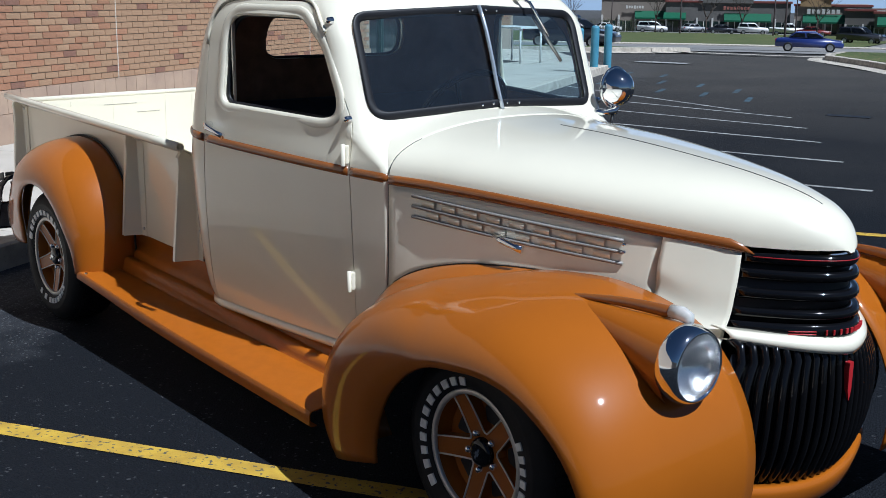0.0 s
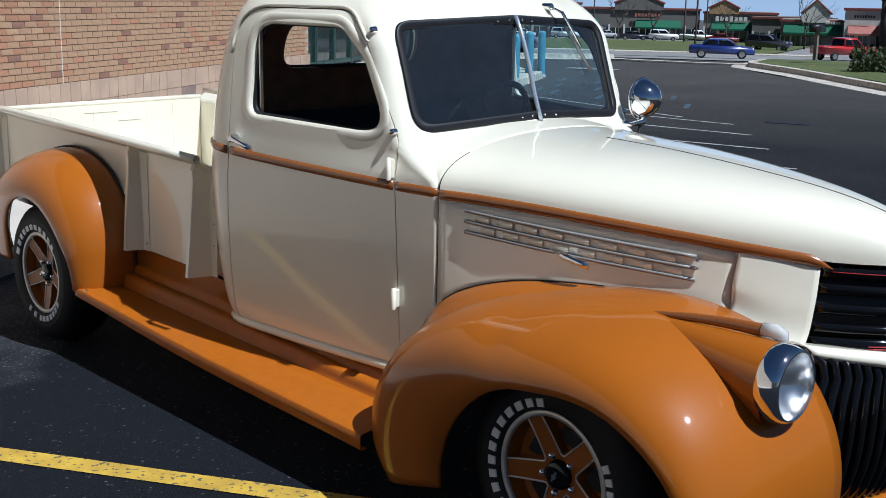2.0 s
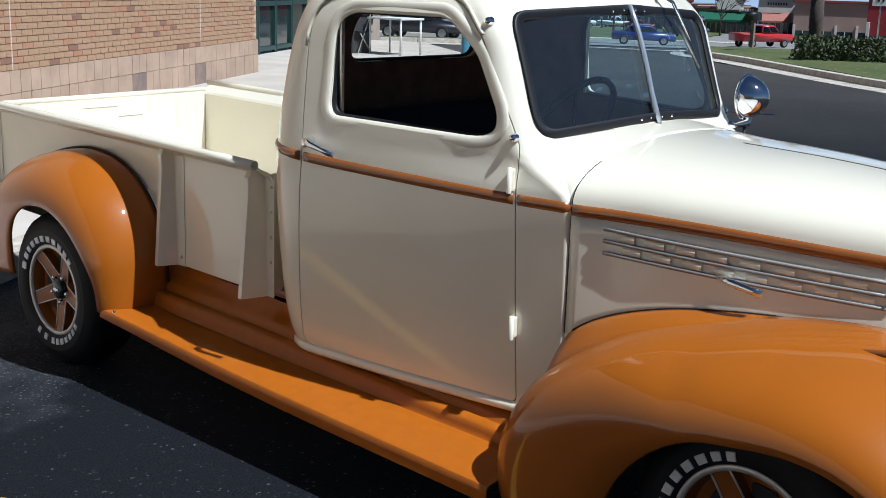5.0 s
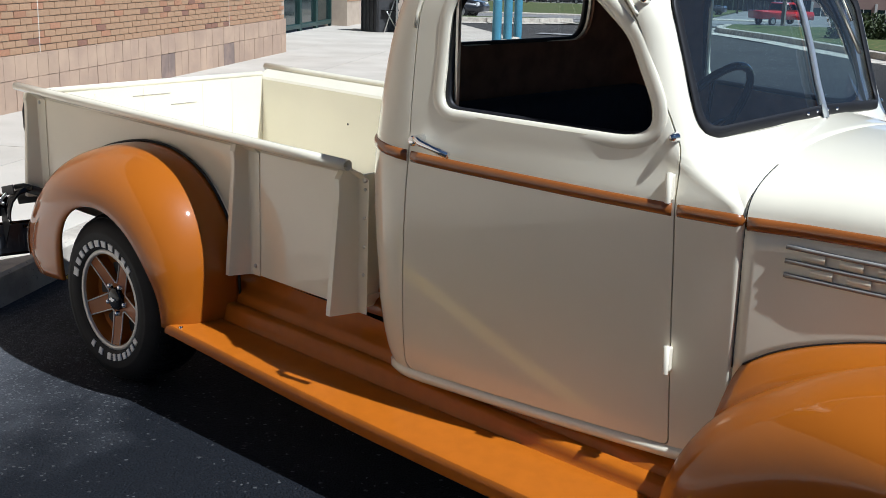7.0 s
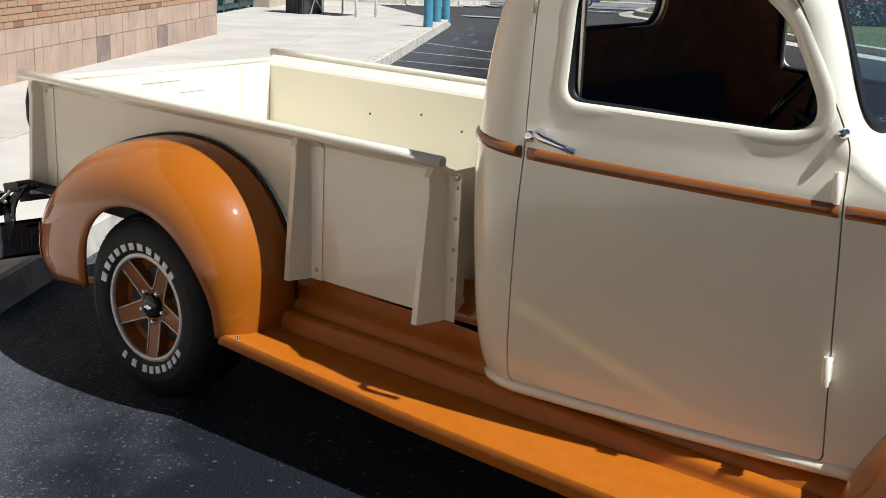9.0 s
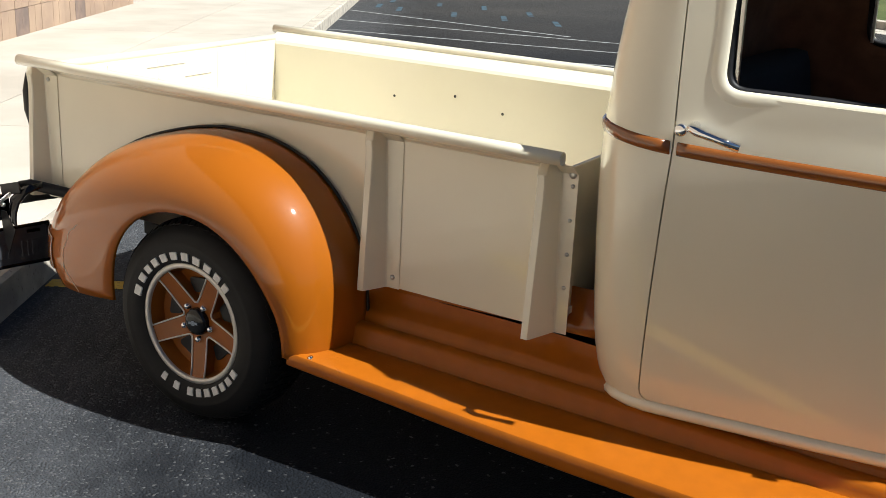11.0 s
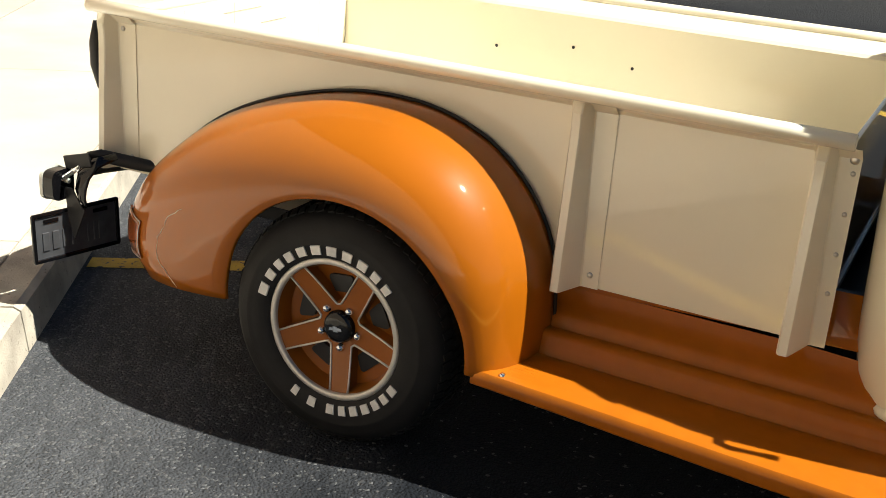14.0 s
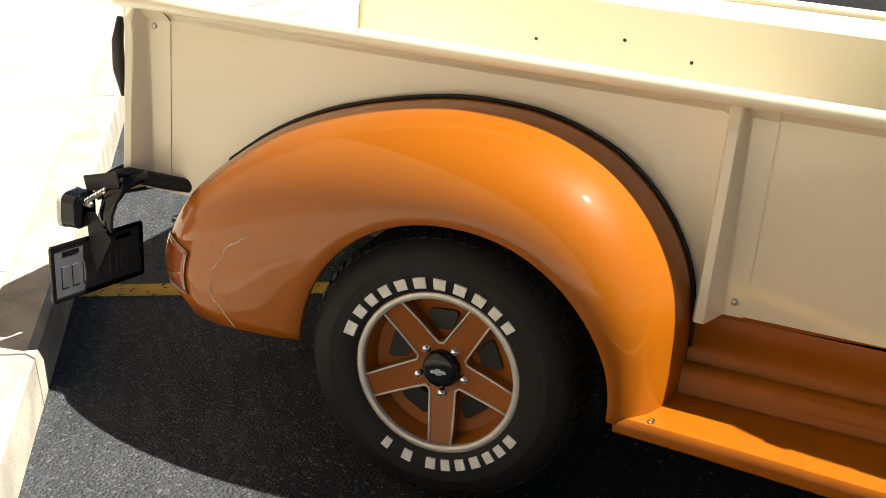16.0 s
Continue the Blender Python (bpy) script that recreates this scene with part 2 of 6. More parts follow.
MORTAR = material("mortar", (0.47, 0.385, 0.30), 0.92, color2=(0.41, 0.33, 0.255), scale=5, bump=0.2, bump_scale=120)
BLOCK = material("split_face_block", (0.46, 0.33, 0.235), 0.9, color2=(0.38, 0.27, 0.20), scale=3, bump=0.4, bump_scale=70, random_amount=0.05)
BLOCK_STAIN = material("stained_block", (0.30, 0.215, 0.17), 0.9, color2=(0.20, 0.15, 0.13), scale=5, bump=0.4, bump_scale=70)


# ---- mesh helpers ----
def part(name, bm, mat, parent=None, label="", smooth=True):
    """Links a bmesh as one mesh object under a thing or a part."""
    me = bpy.data.meshes.new(name)
    bm.to_mesh(me)
    bm.free()
    for p in me.polygons:
        p.use_smooth = smooth
    me.materials.append(mat)
    ob = new(name, me)
    if parent:
        ob.parent = parent
    if label:
        ob["label"] = label
    return ob


def sharp(ob, angle=35):
    """Keeps creases sharper than the angle."""
    me = ob.data
    bm = bmesh.new()
    bm.from_mesh(me)
    for e in bm.edges:
        if len(e.link_faces) == 2:
            e.smooth = e.calc_face_angle(0) < radians(angle)
    bm.to_mesh(me)
    bm.free()
    return ob


def thing(name, label, category, place=(0, 0, 0), turn=0.0, group="", kind=""):
    ob = new(name)
    ob.matrix_basis = pose(*place, 0, 0, turn)
    ob.empty_display_size = 0.1
    return tagged(ob, label, category, group, kind)


def grid_bm(rows, close_u=False, close_v=False, bm=None, flip=False):
    """A sheet of quads through rows of places."""
    bm = bm or bmesh.new()
    vs = [[bm.verts.new(p) for p in row] for row in rows]
    nu, nv = len(vs), len(vs[0])
    for i in range(nu if close_u else nu - 1):
        for j in range(nv if close_v else nv - 1):
            q = (vs[i][j], vs[(i + 1) % nu][j], vs[(i + 1) % nu][(j + 1) % nv], vs[i][(j + 1) % nv])
            try:
                bm.faces.new(q[::-1] if flip else q)
            except ValueError:
                pass
    return bm


def tidy(bm, dist=0.0005):
    bmesh.ops.remove_doubles(bm, verts=bm.verts, dist=dist)
    bmesh.ops.recalc_face_normals(bm, faces=bm.faces)
    return bm


def thick(bm, t):
    """Gives a sheet a thickness."""
    tidy(bm)
    bmesh.ops.solidify(bm, geom=bm.faces[:], thickness=t)
    return bm


def box_bm(sx, sy, sz, at=(0, 0, 0), bevel=0.0, bm=None, turn=None):
    bm2 = bmesh.new()
    bmesh.ops.create_cube(bm2, size=1)
    bmesh.ops.scale(bm2, vec=(sx, sy, sz), verts=bm2.verts)
    if bevel:
        bmesh.ops.bevel(bm2, geom=bm2.edges[:], offset=bevel, segments=2, affect="EDGES", profile=0.6)
    m = Matrix.Translation(at) @ (turn or Matrix())
    bmesh.ops.transform(bm2, matrix=m, verts=bm2.verts)
    if bm is None:
        return bm2
    return add_bm(bm, bm2)


def add_bm(bm, other):
    me = bpy.data.meshes.new("join")
    other.to_mesh(me)
    other.free()
    bm.from_mesh(me)
    bpy.data.meshes.remove(me)
    return bm


def tube_bm(path, r, n=10, closed=False, squash=1.0, up=(0, 0, 1), bm=None):
    """A tube along a path; r a number or one per place."""
    pts = [Vector(p) for p in path]
    k = len(pts)
    rows = []
    for i, p in enumerate(pts):
        a = pts[(i - 1) % k] if closed or i else pts[0]
        b = pts[(i + 1) % k] if closed or i < k - 1 else pts[-1]
        d = (b - a).normalized()
        u = Vector(up)
        u = u - d * u.dot(d)
        if u.length < 1e-4:
            u = Vector((1, 0, 0)) - d * d.x
        u.normalize()
        w = d.cross(u)
        rr = r[i] if isinstance(r, (list, tuple)) else r
        rows.append([p + (u * math.cos(t) + w * math.sin(t) * squash) * rr for t in [2 * math.pi * j / n for j in range(n)]])
    bm = grid_bm(rows, close_u=closed, close_v=True, bm=bm)
    if not closed:
        for row in (rows[0][::-1], rows[-1]):
            bm.faces.new([bm.verts.new(p) for p in row])
    return tidy(bm, 1e-5)


def lathe_bm(profile, n=40, axis="y", at=(0, 0, 0), bm=None):
    """Turns a profile of (radius, height) about an axis through at."""
    rows = []
    for r, h in profile:
        row = []
        for j in range(n):
            t = 2 * math.pi * j / n
            a, b = r * math.cos(t), r * math.sin(t)
            v = {"y": (a, h, b), "x": (h, a, b), "z": (a, b, h)}[axis]
            row.append(Vector(v) + Vector(at))
        rows.append(row)
    return tidy(grid_bm(rows, close_v=True, bm=bm))


def prism_bm(outline, lo, hi, axis="y"):
    """A closed outline (a, b) drawn out along an axis."""
    bm = bmesh.new()
    f = {"y": lambda a, b, c: (a, c, b), "x": lambda a, b, c: (c, a, b), "z": lambda a, b, c: (a, b, c)}[axis]
    lo_v, hi_v = [bm.verts.new(f(a, b, lo)) for a, b in outline], [bm.verts.new(f(a, b, hi)) for a, b in outline]
    n = len(outline)
    bm.faces.new(lo_v[::-1]), bm.faces.new(hi_v)
    for i in range(n):
        bm.faces.new((lo_v[i], lo_v[(i + 1) % n], hi_v[(i + 1) % n], hi_v[i]))
    bmesh.ops.recalc_face_normals(bm, faces=bm.faces)
    return bm


def rounded(corners, n=6):
    """A closed outline with rounded corners from (a, b, radius)."""
    out, k = [], len(corners)
    for i, (a, b, r) in enumerate(corners):
        p, q, s = (Vector(corners[j % k][:2]) for j in (i - 1, i, i + 1))
        d1, d2 = (p - q).normalized(), (s - q).normalized()
        half = math.acos(max(-1, min(1, d1.dot(d2)))) / 2
        cut = min(r / math.tan(half), (p - q).length * 0.49, (s - q).length * 0.49)
        e1, e2 = q + d1 * cut, q + d2 * cut
        for j in range(n + 1):
            t = j / n
            out.append(tuple(e1 * (1 - t) ** 2 + q * 2 * t * (1 - t) + e2 * t * t))
    return out


def offset_outline(outline, d):
    """Moves a closed outline outwards by d."""
    n, area = len(outline), 0
    for i in range(n):
        (a, b), (c, e) = outline[i], outline[(i + 1) % n]
        area += a * e - c * b
    sgn = 1 if area > 0 else -1
    res = []
    for i in range(n):
        a, b = Vector(outline[i - 1]), Vector(outline[(i + 1) % n])
        d2 = (b - a).normalized()
        res.append((outline[i][0] + d2.y * d * sgn, outline[i][1] - d2.x * d * sgn))
    return res


def lerp_table(table, x):
    """Smooth values between the rows (x, value, ...) of a table."""
    if x <= table[0][0]:
        return list(table[0][1:])
    if x >= table[-1][0]:
        return list(table[-1][1:])
    for i in range(len(table) - 1):
        if table[i][0] <= x <= table[i + 1][0]:
            break
    p0, p1, p2, p3 = (table[max(0, min(len(table) - 1, j))] for j in (i - 1, i, i + 1, i + 2))
    h = p2[0] - p1[0]
    t = (x - p1[0]) / h
    res = []
    for c in range(1, len(p1)):
        s = (p2[c] - p1[c]) / h
        m1 = s if p1 is p0 else 0.5 * (s + (p1[c] - p0[c]) / (p1[0] - p0[0]))
        m2 = s if p3 is p2 else 0.5 * (s + (p3[c] - p2[c]) / (p3[0] - p2[0]))
        if s == 0:
            m1 = m2 = 0
        res.append((2 * t**3 - 3 * t**2 + 1) * p1[c] + (t**3 - 2 * t**2 + t) * h * m1 + (-2 * t**3 + 3 * t**2) * p2[c] + (t**3 - t**2) * h * m2)
    return res


def carve(ob, cutters, operation="DIFFERENCE"):
    """Cuts closed meshes out of ob and bakes the result into its mesh."""
    for bm in cutters:
        me = bpy.data.meshes.new("cutter")
        bm.to_mesh(me)
        bm.free()
        c = new("cutter", me)
        mod = ob.modifiers.new("cut", "BOOLEAN")
        mod.operation, mod.object, mod.solver = operation, c, "EXACT"
        bpy.context.view_layer.update()
        me2 = bpy.data.meshes.new_from_object(ob.evaluated_get(bpy.context.evaluated_depsgraph_get()))
        ob.modifiers.clear()
        ob.data = me2
        bpy.data.objects.remove(c)
        bpy.data.meshes.remove(me)
    return ob


def islands(ob):
    """The loose pieces of a mesh, as bmeshes."""
    bm = bmesh.new()
    bm.from_mesh(ob.data)
    bm.verts.ensure_lookup_table()
    seen, res = set(), []
    for v in bm.verts:
        if v.index in seen:
            continue
        stack, group = [v], set()
        while stack:
            w = stack.pop()
            if w.index in group:
                continue
            group.add(w.index)
            stack += [e.other_vert(w) for e in w.link_edges]
        seen |= group
        res.append(group)
    out = []
    for g in res:
        b2 = bm.copy()
        b2.verts.ensure_lookup_table()
        bmesh.ops.delete(b2, geom=[v for v in b2.verts if v.index not in g], context="VERTS")
        out.append(b2)
    bm.free()
    return out


# ---- the lot: u runs along the kerb, v away from the building ----
KU, KV = Vector((-0.521, 0.8536, 0)), Vector((0.8536, 0.521, 0))
LOT = Matrix(((KV.x, KU.x, 0, 0), (KV.y, KU.y, 0, 0), (0, 0, 1, 0), (0, 0, 0, 1)))   # (v, u, z) to the world
KERB_V, WALL_V, CORNER_U = -1.42, -4.43, 13.1


def lot(v, u, z=0.0):
    return LOT @ Vector((v, u, z))


def land(x, y):
    """Height of the ground: level round the truck, falling gently to the road."""
    d = math.hypot(x - 4, y + 3)
    return -0.0197 * min(220.0, max(0.0, d - 28)) - 1.45 * min(1.0, max(0.0, (d - 36) / 56)) - 0.15 * min(1.0, max(0.0, (d - 92) / 60))


# ground: one sheet out to the horizon, finer near the truck
rings = [0, 3, 6, 10, 15, 20, 26, 32, 38, 45, 55, 65, 80, 95, 110, 125, 140, 170, 220, 320, 600, 1500, 4000]
rows = []
for r in rings:
    rows.append([(4 + r * math.cos(2 * math.pi * k / 72), -3 + r * math.sin(2 * math.pi * k / 72), 0) for k in range(72)])
rows = [[(x, y, land(x, y)) for x, y, _ in row] for row in rows]
bm = tidy(grid_bm(rows, close_v=True))
for f in bm.faces:
    if f.normal.z < 0:
        f.normal_flip()
tagged(part("ground", bm, ASPHALT), "dark asphalt car park with pale stone chips", "ground", kind="structure")

# pavement slab and its kerb along the building
bm = prism_bm([tuple(lot(v, u)[:2]) for v, u in ((KERB_V - 0.16, -30.2), (KERB_V - 0.16, 19.0), (-4.0, 24.5), (-40, 24.5), (-40, -30.2))], -0.2, 0.142, "z")
pavement = tagged(part("pavement", bm, CONCRETE, smooth=False), "pale sunlit concrete pavement along the brick building", "pavement", kind="structure")
bm = bmesh.new()
u = -30.2
while u < 18.9:
    length = 3.0
    prof = [(KERB_V - 0.163, -0.1), (KERB_V - 0.163, 0.152), (KERB_V - 0.03, 0.152), (KERB_V - 0.008, 0.138), (KERB_V + 0.02, -0.1)]
    rws = [[lot(v, uu, z) for v, z in prof] for uu in (u + 0.006, min(19.0, u + length) - 0.006)]
    grid_bm(rws, close_v=True, bm=bm)
    for row in rws:
        bm.faces.new([bm.verts.new(p) for p in row])
    u += length
tagged(part("kerb", tidy(bm, 1e-5), KERB, smooth=False), "weathered concrete kerb with worn edge", "kerb", kind="structure")
# slabs with open joints
slab_rng = random.Random(8)
for k in range(-10, 8):
    u0, u1 = k * 3.0 + 0.4, min(24.4, k * 3.0 + 3.4)
    for v0, v1 in (((KERB_V - 0.168, -3.0),) if k < 6 else ()) + (((-3.0, WALL_V - 0.01),) if k < 7 else ()) + (((WALL_V - 0.01, -5.86), (-5.86, -7.6)) if k >= 4 else ()):
        b = box_bm(abs(v1 - v0) - 0.010, u1 - u0 - 0.010, 0.012, ((v0 + v1) / 2, (u0 + u1) / 2, 0.1455 + slab_rng.uniform(0, 0.0015)), 0.003)
        bmesh.ops.transform(b, matrix=LOT, verts=b.verts)
        part("slab", b, SLAB, pavement, smooth=False)


def stripe(a, b, w, mat, name="parking_line", label="", z=0.004):
    a, b = Vector((*a, 0)), Vector((*b, 0))
    d = (b - a).normalized()
    s = Vector((-d.y, d.x, 0)) * w / 2
    n = max(2, int((b - a).length / 0.25))
    rws = [[a + (b - a) * i / n + s * (1 + random.uniform(-.04, .04)), a + (b - a) * i / n - s * (1 + random.uniform(-.04, .04))] for i in range(n + 1)]
    bm = grid_bm([[(p.x, p.y, z + land(p.x, p.y)) for p in r] for r in rws])
    bmesh.ops.recalc_face_normals(bm, faces=bm.faces)
    for f in bm.faces:
        if f.normal.z < 0:
            f.normal_flip()
    return tagged(part(name, bm, mat, smooth=False), label, "line", kind="structure")


for a, b in (((-0.35, -2.633), (3.9, -0.096)), ((-1.5, -0.22), (3.4, 2.75)), ((-2.75, 2.0), (2.2, 5.0))):
    stripe(a, b, 0.105, YELLOW, label="worn yellow bay line painted on the asphalt")
E_WH = ((-9.63, 12.21), (-4.54, 11.13)), ((-8.71, 10.57), (-3.52, 10.89)), ((-7.81, 9.32), (-2.65, 9.95)), ((-6.84, 7.84), (-1.74, 8.84)), ((-5.68, 6.14), (-0.7, 7.63)), ((-4.42, 4.39), (0.43, 6.26))
for a, b in E_WH:
    stripe(a, b, 0.075, LINE_WHITE, label="thin worn white bay line on the asphalt")
for x, y in ((-9.2, 13.2), (-10.65, 15.61), (-9.66, 14.29), (-8.6, 12.94), (-9.72, 15.61), (-8.66, 14.3), (-7.43, 12.79), (-7.74, 14.29), (-6.51, 12.81), (-6.61, 13.86), (-5.51, 12.67)):
    stripe((x + 0.20, y - 0.34), (x - 0.22, y + 0.36), 0.09, LINE_BLUE, "blue_marking", "faded blue paint dash on the asphalt")
stripe((-13.34, 18.96), (-12.11, 19.35), 0.45, LINE_WHITE, "stop_line", "worn white stop line on the asphalt")


# ---- brick building ----
def wall_mesh(name, v0, v1, u0, u1, z0, z1, mat, label):
    bm = box_bm(abs(v1 - v0), abs(u1 - u0), z1 - z0, ((v0 + v1) / 2, (u0 + u1) / 2, (z0 + z1) / 2))
    bmesh.ops.transform(bm, matrix=LOT, verts=bm.verts)
    return tagged(part(name, bm, mat, smooth=False), label, "wall", kind="structure")


BASE_Z = 0.68
# below u 2.8 the wall runs on unseen, added to bounce sun onto the truck
wall_a = wall_mesh("wall_brick", WALL_V - 0.35, WALL_V - 0.012, -30.0, CORNER_U - 0.012, 0.1, 6.0, MORTAR, "tan and red brick wall of a store with pale mortar")
wall_b = wall_mesh("wall_return", WALL_V - 1.7, WALL_V - 0.36, CORNER_U - 0.35, CORNER_U - 0.02, 0.1, 6.0, MORTAR, "brick return wall beside a recessed entrance")
wall_c = wall_mesh("wall_entrance", -6.2, -5.86, CORNER_U - 0.3, 16.0, 0.1, 6.0, MORTAR, "brick wall beside the glass doors")
wall_d = wall_mesh("wall_pier", -6.2, -5.5, 20.5, 26.0, 0.1, 6.0, MORTAR, "tan brick wall past the glass doors")


# ---- the pickup truck: x ahead, -y the side that the camera passes ----
truck = thing("pickup_truck", "restored cream and orange vintage pickup truck parked on asphalt", "pickup truck")

CAB = [  # z, x_rear, w_rear, x_front, w_front, bulge, rear radius, front radius
    (0.375, 1.285, 0.705, 2.53, 0.622, 0.02, 0.20, 0.012),
    (0.46, 1.268, 0.730, 2.53, 0.624, 0.02, 0.20, 0.012),
    (0.75, 1.262, 0.772, 2.53, 0.626, 0.02, 0.20, 0.012),
    (1.00, 1.265, 0.790, 2.53, 0.628, 0.03, 0.20, 0.02),
    (1.065, 1.267, 0.790, 2.53, 0.630, 0.03, 0.20, 0.02),
    (1.12, 1.270, 0.788, 2.488, 0.638, 0.06, 0.20, 0.075),
    (1.16, 1.272, 0.784, 2.428, 0.645, 0.066, 0.20, 0.085),
    (1.20, 1.275, 0.780, 2.382, 0.652, 0.07, 0.20, 0.08),
    (1.30, 1.282, 0.768, 2.328, 0.655, 0.075, 0.20, 0.07),
    (1.45, 1.300, 0.747, 2.278, 0.648, 0.075, 0.20, 0.062),
    (1.58, 1.330, 0.722, 2.227, 0.642, 0.075, 0.21, 0.065),
    (1.67, 1.368, 0.682, 2.172, 0.604, 0.07, 0.22, 0.13),
    (1.732, 1.428, 0.615, 2.095, 0.530, 0.06, 0.22, 0.16),
    (1.775, 1.53, 0.495, 1.98, 0.420, 0.05, 0.20, 0.16),
    (1.796, 1.66, 0.300, 1.86, 0.250, 0.03, 0.09, 0.08),
]


def cab_plan(z, inset=0.0):
    """Half the cab's outline at a height, from the middle of the back to the middle of the front."""
    xr, wr, xf, wf, bulge, rr, rf = lerp_table(CAB, z)
    xr, xf, wr, wf = xr + inset, xf - inset, wr - inset, wf - inset
    pts = []
    for j in range(6):
        t = j / 6
        pts.append((xr - 0.03 * (1 - t * t), (wr - rr) * t))
    for j in range(9):
        a = math.pi / 2 * j / 8
        pts.append((xr + rr * (1 - math.cos(a)), wr - rr * (1 - math.sin(a))))
    for j in range(1, 22):
        t = j / 22
        pts.append((xr + rr + (xf - rf - xr - rr) * t, wr + (wf - wr) * t + 0.012 * math.sin(math.pi * t)))
    for j in range(7):
        a = math.pi / 2 * j / 6
        pts.append((xf - rf * (1 - math.sin(a)), wf - rf * (1 - math.cos(a))))
    for j in range(1, 9):
        t = 1 - j / 8
        pts.append((xf + bulge * (1 - t * t), (wf - rf) * t))
    return pts


def cab_side(x, z):
    """Half width of the cab at a place along it."""
    pts = cab_plan(z)
    best = None
    for (a, b), (c, d) in zip(pts, pts[1:]):
        if a <= x <= c and c > a and b > 0.05:
            best = b + (d - b) * (x - a) / (c - a)
            break
    row = lerp_table(CAB, z)
    return best if best is not None else (row[1] if x < 1.8 else row[3] - row[6] * 0.9)


def cab_front(y, z):
    """How far ahead the cab's front stands at a place across it."""
    xr, wr, xf, wf, bulge, rr, rf = lerp_table(CAB, z)
    t = abs(y) / (wf - rf)
    if t <= 1:
        return xf + bulge * (1 - t * t)
    s = min(1, (abs(y) - (wf - rf)) / rf)
    return xf - rf * (1 - math.sqrt(max(0, 1 - s * s)))


def ring(z, inset=0.0):
    half = cab_plan(z, inset)
    return [(x, -y) for x, y in half] + [(x, y) for x, y in half[-2:0:-1]]


def build_cab():
    zs = [0.375 + 0.0125 * k for k in range(7)] + [0.5 + 0.05 * k for k in range(12)] + [1.08 + 0.02 * k for k in range(10)] + [1.3 + 0.035 * k for k in range(9)] + \
         [1.6, 1.63, 1.66, 1.69, 1.72, 1.745, 1.765, 1.78, 1.79, 1.796]
    bm = bmesh.new()
    outer = [[(x, y, z) for x, y in ring(z)] for z in zs]
    inner = [[(x, y, min(z, 1.76) if z > 0.4 else z) for x, y in ring(z, 0.03)] for z in zs if z < 1.75]
    grid_bm(outer + [], close_v=True, bm=bm)
    grid_bm(inner, close_v=True, bm=bm)
    bm.faces.new([bm.verts.new(p) for p in outer[-1]])
    bm.faces.new([bm.verts.new(p) for p in inner[-1]])
    grid_bm([outer[0], inner[0]], close_v=True, bm=bm)
    tidy(bm, 1e-5)
    return bm


WINDOW = rounded([(1.612, 1.238, 0.06), (2.318, 1.213, 0.115), (2.172, 1.495, 0.22), (2.055, 1.592, 0.12), (1.612, 1.596, 0.11)], 9)
DOOR = rounded([(1.462, 0.405, 0.03), (2.374, 0.405, 0.02), (2.345, 1.20, 0.12), (2.192, 1.525, 0.2), (2.085, 1.642, 0.16), (1.508, 1.642, 0.17), (1.522, 1.10, 0.6)], 8)
SCREEN = rounded([(-0.568, 1.224, 0.075), (0.0, 1.252, 0.9), (0.568, 1.224, 0.075), (0.568, 1.606, 0.075), (0.0, 1.630, 0.9), (-0.568, 1.606, 0.075)], 8)
BACK = rounded([(-0.38, 1.388, 0.08), (0.38, 1.388, 0.08), (0.36, 1.578, 0.09), (-0.36, 1.578, 0.09)], 6)

cab_shell = part("cab", build_cab(), CREAM, truck)
slit_out = prism_bm(offset_outline(DOOR, 0.004), -1.2, 1.2)
carve(cab_shell, [prism_bm(WINDOW, -1.2, 1.2), prism_bm(SCREEN, 2.12, 2.8, "x"), prism_bm(BACK, 1.0, 1.6, "x")])
# the doors: the same shell within the door's outline
door_src = part("door_source", bmesh.new(), CREAM)
door_src.data = cab_shell.data.copy()
carve(door_src, [prism_bm(DOOR, -1.2, 1.2)], "INTERSECT")
carve(cab_shell, [slit_out])
doors = {}
for piece in islands(door_src):
    if len(piece.verts) < 20:
        piece.free()
        continue
    side = 1 if sum(v.co.y for v in piece.verts) > 0 else -1
    if side in doors:
        piece.free()
        continue
    doors[side] = part("door", piece, CREAM, truck, "closed cream door with its window wound down")
    sharp(doors[side], 40)
bpy.data.objects.remove(door_src)
sharp(cab_shell, 40)


def on_side(x, z, s, out=0.0):
    x = min(x, lerp_table(CAB, z)[2] - 0.022) if z > 1.2 else x
    return Vector((x, s * (cab_side(x, z) + out), z))


# belt moulding along cab, doors, cowl and hood
def belt_z(x):
    return lerp_table([(1.26, 1.122), (1.535, 1.096), (1.9, 1.075), (2.34, 1.053), (2.53, 1.047), (2.9, 1.036), (3.3, 1.008), (3.6, 0.978), (3.7, 0.966)], x)[0]


HOOD = [  # x, half width at the belt, height on the middle line
    (2.525, 0.622, 1.228), (2.645, 0.582, 1.219), (2.788, 0.552, 1.212), (2.98, 0.505, 1.203), (3.171, 0.448, 1.188), (3.363, 0.376, 1.168), (3.506, 0.312, 1.150), (3.611, 0.258, 1.132), (3.707, 0.203, 1.110), (3.784, 0.150, 1.082), (3.841, 0.096, 1.040), (3.874, 0.046, 0.990), (3.889, 0.006, 0.955),
]


def hood_w(x):
    return lerp_table(HOOD, x)[0]


